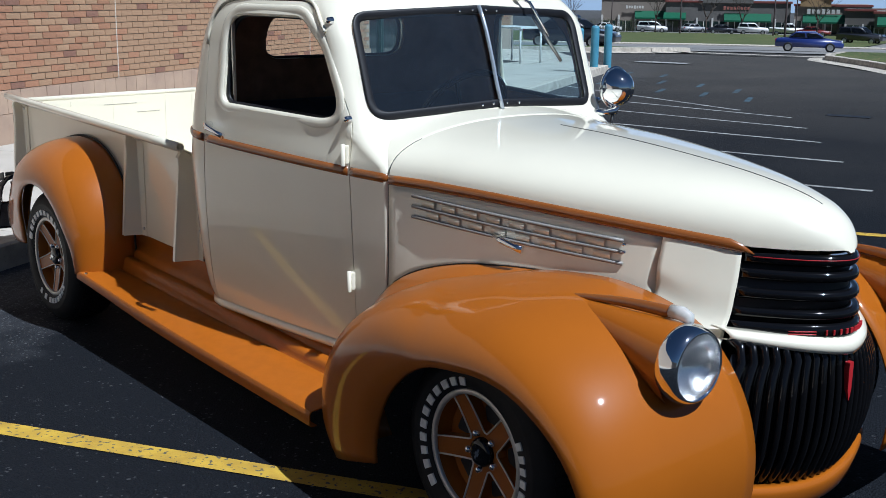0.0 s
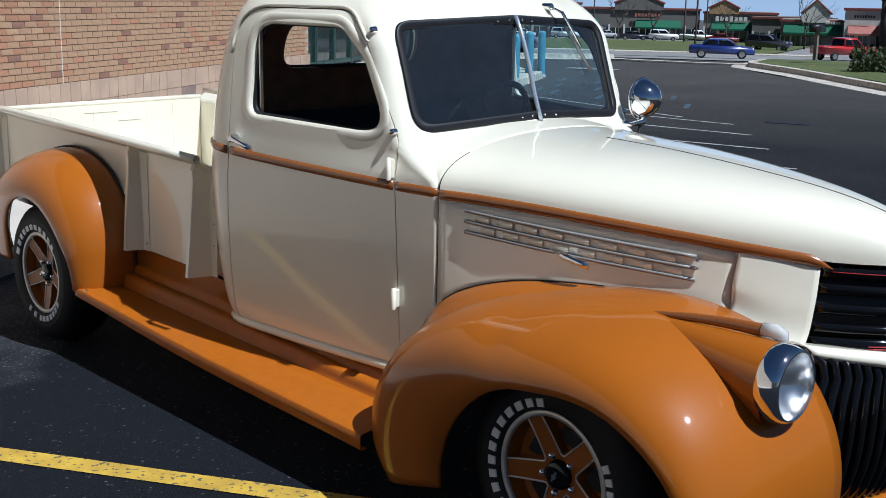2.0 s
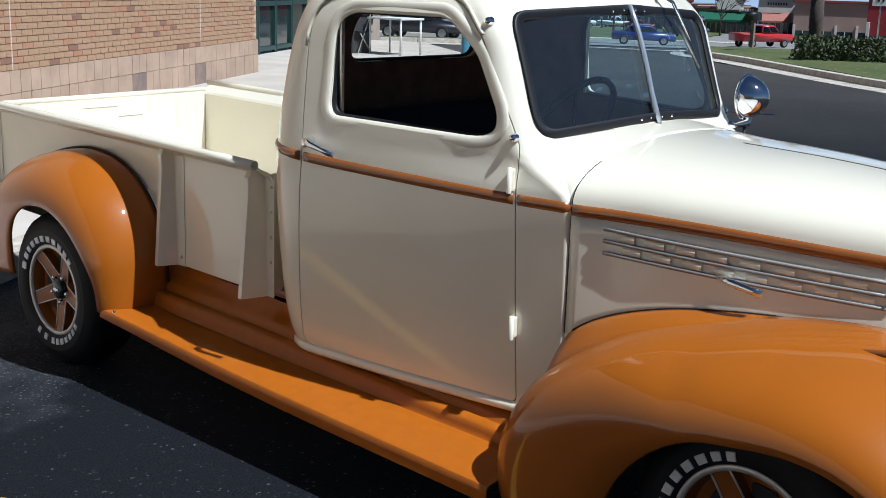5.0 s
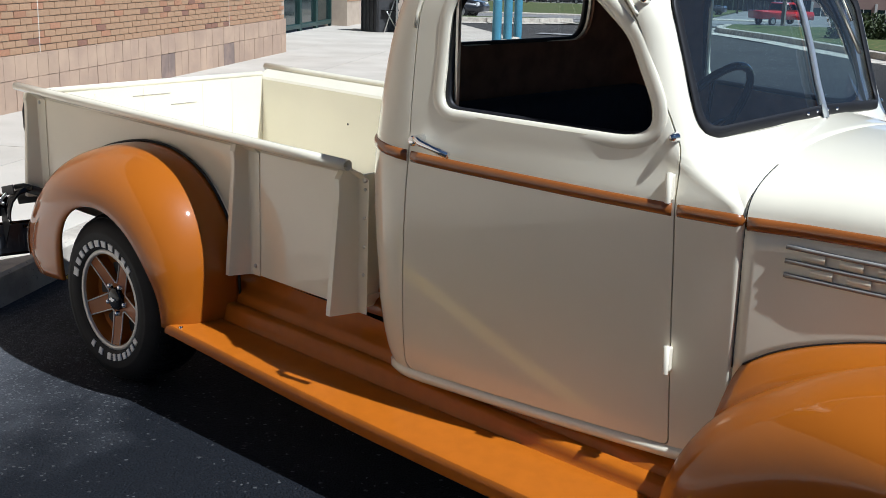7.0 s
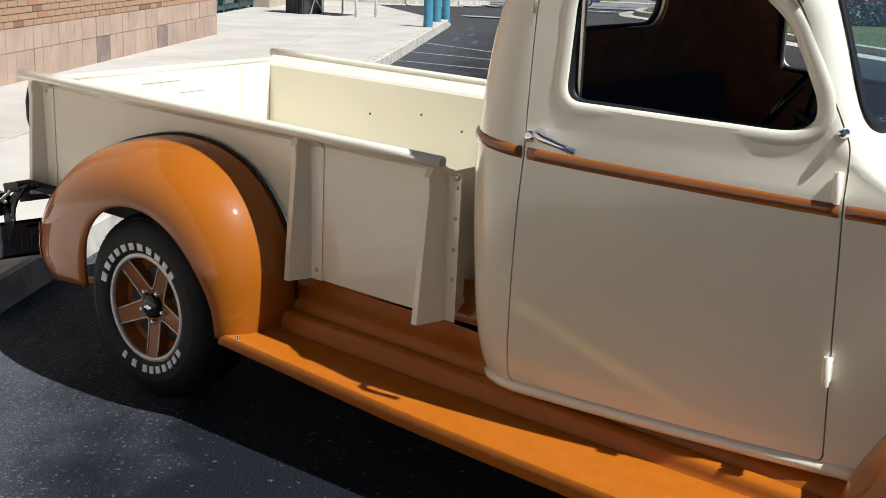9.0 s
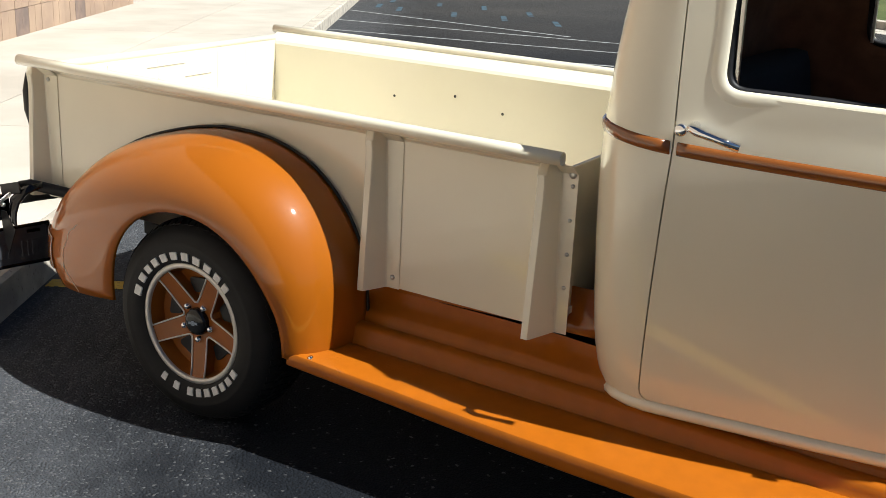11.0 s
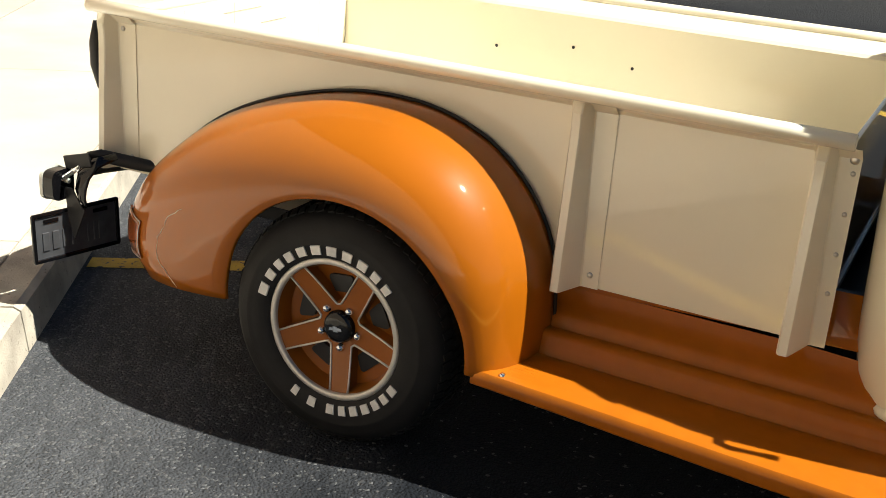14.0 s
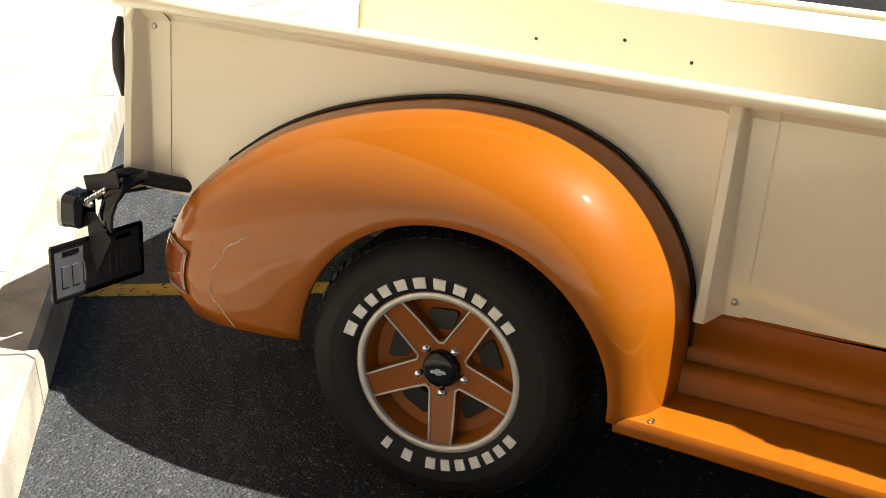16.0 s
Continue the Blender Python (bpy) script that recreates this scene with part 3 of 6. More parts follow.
def ribbon(path, w, h, s, taper=0.0):
    """A raised moulding with a rounded face along a path on side s; taper: the length over which it runs out."""
    rows = []
    for i, p in enumerate(path):
        a, b = path[max(0, i - 1)], path[min(len(path) - 1, i + 1)]
        d = (b - a).normalized()
        out = Vector((d.y, -d.x, 0)) * (1 if s < 0 else -1)
        out.normalize()
        k = min(1.0, ((path[-1] - p).length / taper) ** 0.6 + 0.05) if taper else 1.0
        rows.append([p + Vector((0, 0, 1)) * (w / 2 * (k * (math.cos(t) + 1) - 1)) + out * (k * h * math.sin(t) - 0.004) for t in [math.pi * j / 8 for j in range(9)]])
    bm = grid_bm(rows)
    for row in (rows[0], rows[-1]):
        bm.faces.new([bm.verts.new(p) for p in row])
    return tidy(bm, 1e-5)


for s in (-1, 1):
    part("belt_moulding", ribbon([on_side(1.530 + 0.814 * k / 30, belt_z(1.530 + 0.814 * k / 30), s) for k in range(31)], 0.036, 0.013, s), BROWN, doors[s], "brown belt moulding")
    part("belt_moulding", ribbon([on_side(2.360 + 0.170 * k / 8, belt_z(2.360 + 0.170 * k / 8), s) for k in range(9)], 0.036, 0.013, s), BROWN, truck, "brown belt moulding")
    back = [Vector((x, s * y, belt_z(max(1.26, x)))) for x, y in cab_plan(1.12) if x < 1.5 and y > 0.45] + [on_side(1.512, belt_z(1.512), s)]
    part("belt_moulding", ribbon(back, 0.036, 0.013, s), BROWN, truck, "brown belt moulding wrapping the cab corner")
    hb = []
    for k in range(41):
        x = 2.538 + (3.705 - 2.538) * k / 40
        hb.append(Vector((x, s * (hood_w(x) + 0.002), belt_z(x) - 0.004)))
    hb_bm = ribbon(hb, 0.036, 0.013, s, 0.07)
    part("hood_moulding", hb_bm, BROWN, truck, "tapering brown hood moulding")

# hood top
rows = []
for k in range(57):
    x = 2.535 + (3.888 - 2.535) * (1 - (1 - k / 56) ** 1.5)
    w, zt = lerp_table(HOOD, x)
    zb = min(belt_z(x), zt - 0.002)
    row = []
    for j in range(-16, 17):
        a = math.pi / 2 * j / 16
        c, sn = math.cos(a), math.sin(a)
        row.append((x, math.copysign(abs(sn) ** 0.92, sn) * w, zb + (zt - zb) * abs(c) ** 0.82))
    rows.append(row)
bm = grid_bm(rows)
cowl_rows = []
for k in range(9):
    x = 2.36 + (2.5315 - 2.36) * k / 8
    w, zt = 0.622 + 0.10 * (2.525 - x) * 1.0, 1.228 + 0.20 * (2.525 - x)
    zb = belt_z(x) - 0.02
    cowl_rows.append([(x, math.copysign(abs(math.sin(math.pi / 2 * j / 16)) ** 0.92, j) * w, zb + (zt - zb) * abs(math.cos(math.pi / 2 * j / 16)) ** 0.82) for j in range(-16, 17)])
part("cowl", thick(grid_bm(cowl_rows), 0.006), CREAM, truck, "cream cowl before the windscreen")
hood = part("hood", thick(bm, 0.012), CREAM, truck, "long cream hood tapering to a rounded nose")
sharp(hood, 50)
# raised spine of the hood and the hinge line
part("hood_hinge", tube_bm([(x, 0, lerp_table(HOOD, x)[1] - 0.0002) for x in [2.74 + 0.04 * k for k in range(27)]], 0.0022, 6), BLACK_SATIN, hood, "thin dark gap along the hood's hinge")
for s in (-1, 1):
    # hood side panel down to the fender
    def low(x):
        return lerp_table([(2.53, 0.66), (2.62, 0.725), (2.8, 0.79), (3.0, 0.818), (3.2, 0.822), (3.43, 0.795), (3.55, 0.735), (3.68, 0.675), (3.74, 0.655)], x)

    def low_w(x):
        return lerp_table([(2.53, 0.622), (3.0, 0.51), (3.43, 0.375), (3.6, 0.335), (3.74, 0.300)], x)[0]

    rows = []
    for k in range(33):
        x = 2.5335 + (3.472 - 2.5335) * k / 32
        zt, zl = belt_z(x) - 0.018, low(x)[0] - 0.03
        rows.append([(x, s * (hood_w(x) + (low_w(x) - hood_w(x)) * (j / 7) ** 1.5), zt + (zl - zt) * j / 7) for j in range(8)])
    side_panel = part("hood_side", thick(grid_bm(rows), 0.008), CREAM, truck, "cream hood side panel with louvres")
    rear_edge = [(0.0, 3.476, hood_w(3.476) + 0.003, belt_z(3.476) - 0.012), (0.5, 3.476, 0.352, 0.880), (0.85, 3.476, 0.368, 0.785), (1.0, 3.486, 0.425, 0.745)]
    front_edge = [(0.0, 3.675, 0.222, 0.950), (0.4, 3.680, 0.248, 0.835), (0.75, 3.680, 0.286, 0.730), (0.88, 3.698, 0.335, 0.690), (1.0, 3.708, 0.44, 0.650)]
    rows = []
    for k in range(15):
        f = k / 14
        row = []
        for j in range(19):
            p, q = Vector(lerp_table(rear_edge, j / 18)), Vector(lerp_table(front_edge, j / 18))
            r = p.lerp(q, f)
            row.append((r.x, s * (r.y + 0.006 * math.sin(math.pi * f)), r.z - 0.012 * math.sin(math.pi * f) * (j / 18)))
        rows.append(row)
    part("grille_shell", thick(grid_bm(rows), 0.006), CREAM, truck, "cream shell beside the grille")
    # black welt along the hood side's lower edge
    part("hood_welt", tube_bm([(x, s * (low_w(x) + 0.006), low(x)[0] - 0.004) for x in [2.56 + 0.03 * k for k in range(30)]], 0.0032, 6), SEAL, truck, "black welt under the hood side")
    # louvres: three bars over two rows of openings
    def louv(x, dz):
        t = (x - 2.63) / 0.72
        z = 0.999 - 0.050 * t + dz
        return Vector((x, s * (hood_w(x) + (low_w(x) - hood_w(x)) * 0.15 + 0.006), z))
    for dz in (0.0, -0.036, -0.072):
        part("louvre_bar", tube_bm([louv(2.63 + 0.74 * k / 16, dz) for k in range(17)], 0.0062, 6), GREY_TRIM, side_panel, "satin grey louvre bar")
    for dz in (-0.018, -0.054):
        for k in range(8):
            x0 = 2.665 + 0.085 * k + (0.02 if dz < -0.03 else 0)
            rows = []
            for i in range(5):
                p = louv(x0 + 0.055 * i / 4, dz)
                rows.append([p + Vector((0, -s * 0.014, 0.013)), p + Vector((0, s * (0.0012 * i - 0.002), 0.010)), p + Vector((0, s * (0.0012 * i - 0.002), -0.010)), p + Vector((0, -s * 0.014, -0.013))])
            part("louvre", tidy(grid_bm(rows)), CREAM, side_panel)
    for dz in (-0.010, -0.034):
        p = louv(3.375, dz)
        part("louvre_stud", lathe_bm([(0.006, 0), (0.006, s * 0.006), (0.003, s * 0.011), (0.0005, s * 0.012)], 10, at=tuple(p)), CHROME, side_panel, "small chrome stud")
    # latch
    p = Vector((3.02, s * 0.512, 0.895))
    part("hood_latch", tube_bm([p + Vector((-0.068, s * 0.006, 0.012)), p + Vector((-0.02, s * 0.018, 0.004)), p + Vector((0.035, s * 0.018, -0.005)), p + Vector((0.066, s * 0.012, -0.010))], [0.008, 0.012, 0.011, 0.013], 10), CHROME, side_panel, "small chrome hood latch")


# ---- fenders ----
def fender(name, cx, cz, stations, s, y_in, label, crown=2.3, full=0.0):
    """A pontoon fender round a wheel: at each angle an outer radius at the body, an opening radius at the lip, and the lip's reach."""
    rows = []
    n = 60
    a0, a1 = stations[0][0], stations[-1][0]
    for k in range(n + 1):
        a = a0 + (a1 - a0) * k / n
        ro, ri, yo, yi = lerp_table(stations, a)
        row = []
        cr = crown + full * max(0.0, min(1.0, (a - 120) / 50))
        for j in range(23):
            t = math.pi / 2 * j / 22
            y = yi + (yo - yi) * math.sin(t) ** (2 / cr)
            r = ri + (ro - ri) * math.cos(t) ** (2 / cr)
            row.append((r, y))
        row.append((ri - 0.004, yo - 0.010))
        row.append((ri + 0.01, yo - 0.022))
        row.append((ri + 0.03, yo - 0.026))
        c, sn = math.cos(radians(a)), math.sin(radians(a))
        rows.append([(cx + r * c, s * y, cz + r * sn) for r, y in row])
    return rows


REAR = [  # angle from ahead over the top, outer radius, opening radius, reach of the lip, y at the body
    (-6, 0.490, 0.372, 0.915, 0.645), (10, 0.500, 0.368, 0.925, 0.645), (30, 0.536, 0.362, 0.945, 0.645), (60, 0.564, 0.356, 0.955, 0.645), (90, 0.564, 0.352, 0.955, 0.645),
    (120, 0.608, 0.358, 0.945, 0.645), (150, 0.742, 0.368, 0.920, 0.648), (170, 0.860, 0.384, 0.890, 0.66), (178, 0.862, 0.392, 0.88, 0.67), (184.5, 0.800, 0.400, 0.87, 0.68),
]
FRONT = [
    (-8, 0.570, 0.480, 0.93, 0.36), (20, 0.590, 0.440, 0.955, 0.36), (45, 0.578, 0.385, 0.965, 0.36), (75, 0.537, 0.326, 0.965, 0.42), (95, 0.522, 0.306, 0.965, 0.46),
    (120, 0.560, 0.320, 0.965, 0.52), (145, 0.680, 0.340, 0.96, 0.58), (165, 0.790, 0.367, 0.955, 0.60), (185, 0.830, 0.395, 0.955, 0.60), (196, 0.760, 0.410, 0.955, 0.62),
]
WHEEL_R, WHEEL_F = (-0.004, 0.335), (3.280, 0.333)
fenders = {}
for s in (-1, 1):
    bm = grid_bm(fender("rear", 0.035, 0.370, REAR, s, 0.63, ""))
    fenders["r", s] = part("rear_fender", thick(bm, 0.006), ORANGE, truck, "rounded orange rear fender")
    bm = grid_bm(fender("front", 3.28, 0.315, FRONT, s, 0.4, "", 2.2, 1.8))
    fenders["f", s] = part("front_fender", thick(bm, 0.006), ORANGE, truck, "bulging orange front fender")
    # black welt between fender and bed
    pts = []
    for k in range(41):
        a = -4 + 160 * k / 40
        ro, ri, yo, yi = lerp_table(REAR, a)
        pts.append((0.035 + (ro + 0.003) * math.cos(radians(a)), s * 0.652, 0.370 + (ro + 0.003) * math.sin(radians(a))))
    part("fender_welt", tube_bm(pts, 0.0055, 6, up=(0, 1, 0)), SEAL, fenders["r", s], "black rubber fender welt")

# ---- wheels ----
WHEEL_PAINT = material("wheel_paint", (0.30, 0.092, 0.012), 0.38, coat=0.4, vary=0.12, scale=14, spec=0.15)


def build_wheel():
    """A wheel whose outer face looks to -y, its middle at the origin."""
    w = thing("wheel", "", "")
    R, rim = 0.338, 0.196

    def dished(bm):
        # the face of the wheel falls back towards its hub
        for v in bm.verts:
            v.co.y += 0.038 * max(0.0, 1 - math.hypot(v.co.x, v.co.z) / 0.186) ** 0.8
        return bm

    prof = [(rim - 0.006, 0.0), (rim + 0.004, -0.010), (rim + 0.010, -0.020), (rim + 0.014, -0.0205), (rim + 0.018, -0.0245), (0.250, -0.0285), (0.262, -0.027), (0.268, -0.029), (0.272, -0.027), (0.295, -0.020), (0.316, -0.004), (0.328, 0.018), (0.334, 0.05), (0.334, 0.165), (0.325, 0.20), (0.29, 0.232), (rim, 0.225), (rim - 0.006, 0.215)]
    tyre = part("tyre", lathe_bm(prof, 80), RUBBER, w, "black tyre with raised white sidewall marks")
    # tread blocks round the shoulder and grooves across the crown
    bm = bmesh.new()
    for k in range(68):
        a = 2 * math.pi * (k + 0.12 * (k % 2)) / 68
        m = Matrix.Rotation(-a, 4, "Y")
        wide = 0.021 if k % 3 else 0.018
        for y, sy, z, lean in ((0.020, 0.030, 0.3275, 24), (0.058, 0.036, 0.3345, 0), (0.102, 0.040, 0.3345, 0), (0.146, 0.036, 0.3345, 0)):
            b = box_bm(wide, sy, 0.012, (0, 0, 0), 0.0015)
            bmesh.ops.transform(b, matrix=m @ Matrix.Translation((0.004 * (y > 0.08), y, z - 0.002)) @ Matrix.Rotation(radians(lean), 4, "X") @ Matrix.Rotation(radians(14 if y < 0.08 else -14), 4, "Z"), verts=b.verts)
            add_bm(bm, b)
    part("tread", bm, RUBBER, tyre, smooth=False)

    # raised white blocks where the lettering stands
    def arc_bar(a0, a1, r0, r1):
        rws = []
        for i in range(3):
            t = a0 + (a1 - a0) * i / 2
            rws.append([(r * math.cos(t), y, r * math.sin(t)) for r, y in ((r0, -0.020), (r0 + 0.002, -0.0285), (r1 - 0.002, -0.0310), (r1, -0.024))])
        b = grid_bm(rws)
        for row in (rws[0], rws[-1]):
            b.faces.new([b.verts.new(p) for p in row])
        return tidy(b, 1e-5)

    r0, r1 = 0.2125, 0.2415
    for mid, step0, widths in ((98, 11.6, (1.25, 1.0, 0.9, 0.95, 1.0, 1.05, 1.05, 1.05, 1.05, 0.95, 0.9)), (-80, 9.0, (1.1, 1.0, 1.0, 1.1, 1.1, 1.0, 1.1, 0.6, 1.1, 0.6, 0.9))):
        a = mid + sum(widths) * step0 / 2
        for wd in widths:
            step = wd * step0
            if wd > 0.61:
                b = arc_bar(radians(a - step * 0.80), radians(a - step * 0.20), r0, r1)
                part("white_mark", b, WHITE_LETTER, tyre, "raised white sidewall mark", smooth=False)
            a -= step
    # rim: bright flat lip, painted barrel, five spokes with bright edges, centre cap, nuts
    part("rim", lathe_bm([(0.203, -0.004), (0.202, -0.013), (0.199, -0.0165), (0.186, -0.0165), (0.184, -0.012), (0.1835, -0.004)], 64), BRIGHT, w, "machined alloy rim lip")
    part("barrel", lathe_bm([(0.1838, -0.006), (0.180, 0.012), (0.172, 0.045), (0.168, 0.16)], 64), WHEEL_PAINT, w, "orange-brown painted barrel")
    part("wheel_disc", lathe_bm([(0.173, 0.043), (0.12, 0.052), (0.03, 0.058), (0.002, 0.058)], 48), WHEEL_PAINT, w, "recessed orange-brown wheel disc")
    for k in range(5):
        a = math.radians(90 + 72 * k + 36)
        m = Matrix.Rotation(-a + math.pi / 2, 4, "Y")
        b = bmesh.new()
        for j in range(6):
            z0, z1 = 0.028 + 0.0258 * j, 0.028 + 0.0258 * (j + 1)
            h0, h1 = (0.0325 - (max(z, 0.046) - 0.046) * 0.030 for z in (z0, z1))
            add_bm(b, prism_bm([(-h0, z0), (h0, z0), (h1, z1), (-h1, z1)], -0.004, 0.046))
        tidy(b)
        bmesh.ops.transform(b, matrix=m, verts=b.verts)
        part("spoke", dished(b), WHEEL_PAINT, w, "orange-brown painted spoke", smooth=False)
    part("hub_disc", dished(lathe_bm([(0.068, 0.05), (0.068, -0.003), (0.066, -0.004), (0.002, -0.004)], 40)), WHEEL_PAINT, w, "orange-brown wheel centre")
    # bright line round each opening between two spokes
    for k in range(5):
        m = Matrix.Rotation(-math.radians(72 * k), 4, "Y")
        side = []
        for r in (0.185, 0.15, 0.12, 0.095, 0.074, 0.062):
            hw = 0.0325 - (r - 0.046) * 0.030
            side.append((r * 0.588 - hw * 0.809, -0.005, r * 0.809 + hw * 0.588))
        line = side + [(0.0055, -0.005, 0.0635), (-0.0055, -0.005, 0.0635)] + [(-x, y, z) for x, y, z in reversed(side)]
        b = tube_bm(line, 0.0034, 6, squash=0.9, up=(0, 1, 0))
        bmesh.ops.transform(b, matrix=m, verts=b.verts)
        part("spoke_edge", dished(b), BRIGHT, w, "bright machined edge line")
    for k in range(5):
        a = math.radians(90 + 72 * k)
        m = Matrix.Rotation(-a + math.pi / 2, 4, "Y")
        b = prism_bm(rounded([(-0.020, 0.092, 0.01), (0.020, 0.092, 0.01), (0.042, 0.140, 0.012), (-0.042, 0.140, 0.012)], 4), 0.040, 0.062)
        bmesh.ops.transform(b, matrix=m, verts=b.verts)
        part("vent_hole", b, BLACK_SATIN, w, "dark vent hole", smooth=False)
    part("hub_cap", lathe_bm([(0.046, 0.06), (0.046, 0.016), (0.042, 0.006), (0.034, 0.002), (0.022, 0.0), (0.002, -0.001)], 32), BLACK_GLOSS, w, "black domed centre cap")
    part("cap_badge", prism_bm([(-0.020, -0.004), (-0.007, -0.004), (-0.006, -0.008), (0.008, -0.008), (0.007, -0.004), (0.020, -0.004), (0.018, 0.004), (0.006, 0.004), (0.006, 0.008), (-0.007, 0.008), (-0.007, 0.004), (-0.018, 0.004)], -0.004, 0.002), CHROME, w, "small bright badge", smooth=False)
    for k in range(5):
        a = 2 * math.pi * k / 5 + math.radians(54)
        part("lug_nut", lathe_bm([(0.0115, 0.05), (0.0115, 0.014), (0.007, 0.006), (0.001, 0.005)], 10, at=(0.060 * math.cos(a), 0, 0.060 * math.sin(a))), CHROME, w, "chrome lug nut")
    return w


wheel_src = build_wheel()


def set_wheel(x, y, z, s, spin):
    """Copies the wheel's parts under the truck; s is the side that its face looks to."""
    m = Matrix.Translation((x, y, z)) @ (Matrix() if s < 0 else Matrix.Rotation(math.pi, 4, "Z")) @ Matrix.Rotation(radians(spin), 4, "Y")
    holder = wheel_src.children[0]
    tyre = holder.copy()
    scene.collection.objects.link(tyre)
    tyre.name, tyre.parent = "wheel", truck
    tyre.matrix_basis = m
    for o in holder.children:
        c = o.copy()
        scene.collection.objects.link(c)
        c.parent = tyre
    for o in wheel_src.children[1:]:
        c = o.copy()
        scene.collection.objects.link(c)
        c.parent = tyre
        for e in o.children:
            g = e.copy()
            scene.collection.objects.link(g)
            g.parent = tyre
    tyre["label"] = "black tyre on a brown five-spoke alloy wheel"
    return tyre


for s in (-1, 1):
    set_wheel(WHEEL_R[0], s * 0.863, WHEEL_R[1], s, -5)
    set_wheel(WHEEL_F[0], s * 0.848, WHEEL_F[1], s, -62)
for o in list(wheel_src.children_recursive) + [wheel_src]:
    bpy.data.objects.remove(o)

# ---- cargo bed, raised slightly at its tail ----
bed = new("cargo_bed")
bed.parent = truck
bed.matrix_basis = pose(1.19, 0, 0.988, 0.7, 1.4, 0)
# bed places: x back from its front end, z up from the rail
L = 2.133


def bed_part(name, bm, mat, label="", smooth=True):
    return part(name, bm, mat, bed, label, smooth)


def bed_y(x, s, out=0.0):
    """Where a bed side stands, out from its sheet towards the rail; the bed narrows a little to its tail."""
    t = -x / L
    lo, hi = (0.648 - 0.020 * t, 0.735 - 0.032 * t) if s < 0 else (0.632 - 0.012 * t, 0.728 - 0.030 * t)
    return s * (lo + (hi - lo) * out)


for s in (-1, 1):
    rows = []
    for k in range(13):
        x = -L * k / 12
        rows.append([(x, bed_y(x, s, f), z) for f, z in ((0, -0.472), (0, -0.014), (0.08, -0.004), (0.93, 0.034))])
    sharp(bed_part("bed_side", thick(grid_bm(rows), 0.004), CREAM, "cream steel bed side with flared top"), 18)
    # rolled rail, an open tube
    rows = []
    for k in range(9):
        x = -L * k / 8 - (0.03 if k == 8 else 0) + (0.015 if k == 0 else 0)
        rows.append([(x, bed_y(x, s, 1) + 0.019 * math.cos(a), 0.040 + 0.019 * math.sin(a)) for a in [2 * math.pi * j / 20 for j in range(20)]])
    bed_part("bed_rail", thick(grid_bm(rows, close_v=True), 0.003), CREAM, "rolled tubular top rail")
    for x0, zb, wd, top, foot, bolts in (
            (-0.070, -0.476, 0.096, 0.060, 0.104, ((0.080, -0.018, 0.011), (0.082, -0.050, 0.006), (0.081, -0.146, 0.006), (0.080, -0.243, 0.006), (0.079, -0.340, 0.006))),
            (-0.648, -0.474, 0.106, 0.045, 0.082, ((0.082, -0.439, 0.008),)),
            (-2.165, -0.458, 0.112, 0.040, 0.066, ((0.062, -0.432, 0.008), (0.086, -0.425, 0.008), (0.066, -0.031, 0.008)))):
        # stake pocket: a narrow face, a slanting side and a flat bolted flange
        rows = []
        for k in range(17):
            t = k / 16
            z = 0.014 + (zb - 0.014) * t
            f = max(0.0, min(1.0, (z + 0.012) / 0.05)) * 0.9
            d = (top + (foot - top) * t + 0.012 * math.exp(-(t / 0.10) ** 2)) * min(1.0, 0.12 + t / 0.07) * (1 - 0.6 * f)
            c = 0.016 + 0.020 * t
            rows.append([(x0 + dx, bed_y(x0, s, f) + s * (0.003 + dy), z) for dx, dy in ((-0.008, 0.0), (0.0, 0.001), (0.003, d * 0.9), (0.008, d), (0.028, d), (0.032, d * 0.93), (0.034 + c * 0.7, 0.005), (0.038 + c * 0.7, 0.002), (wd, 0.001))])
        st = bed_part("stake_pocket", thick(grid_bm(rows), 0.002), CREAM, "cream stake pocket pressed from sheet")
        sharp(st, 24)
        for dx, zz, r in bolts:
            part("bolt", lathe_bm([(r, 0.0), (r, s * 0.003), (r * 0.6, s * 0.006), (0.0005, s * 0.006)], 12, at=(x0 + dx, bed_y(x0, s, max(0.0, min(1.0, (zz + 0.012) / 0.05))) + s * 0.004, zz)), STEEL, st, "bolt head")
    # holes in the inner face
    for x, z in ((-1.442, -0.162), (-1.143, -0.125), (-0.917, -0.167)):
        part("bolt_hole", lathe_bm([(0.0005, 0.0), (0.0035, 0.0), (0.005, -s * 0.002), (0.006, 0.0)], 12, at=(x, bed_y(x, s) - s * 0.0045, z)), BLACK_SATIN, bed, "small dark bolt hole")


# front wall, tailgate and floor of the bed
bm = box_bm(0.012, 1.26, 0.46, (-0.012, -0.008, -0.235), 0.003)
bed_part("front_panel", bm, CREAM, "cream front wall of the bed", smooth=False)
bm = box_bm(0.022, 1.235, 0.46, (-L + 0.03, -0.004, -0.215), 0.005)
tailgate = bed_part("tailgate", bm, CREAM, "closed cream tailgate with pressed panel", smooth=False)
bed_part("tailgate_roll", tube_bm([(-L + 0.03, -0.625, 0.014), (-L + 0.03, 0.617, 0.014)], 0.015, 14), CREAM, "rolled top edge")
# thin grey strips: the shade of the pressed lines is put into their colour
GROOVE = material("groove_shade", (0.40, 0.36, 0.29), 0.6, vary=0.2, scale=30)
for y0, y1, z in ((-0.16, 0.05, -0.042), (0.05, 0.20, -0.098)):
    part("pressed_line", box_bm(0.003, y1 - y0, 0.0032, (-L + 0.0415, (y0 + y1) / 2, z), 0.0), GROOVE, tailgate, "short grey strip with a pressed line's shade in its colour", smooth=False)
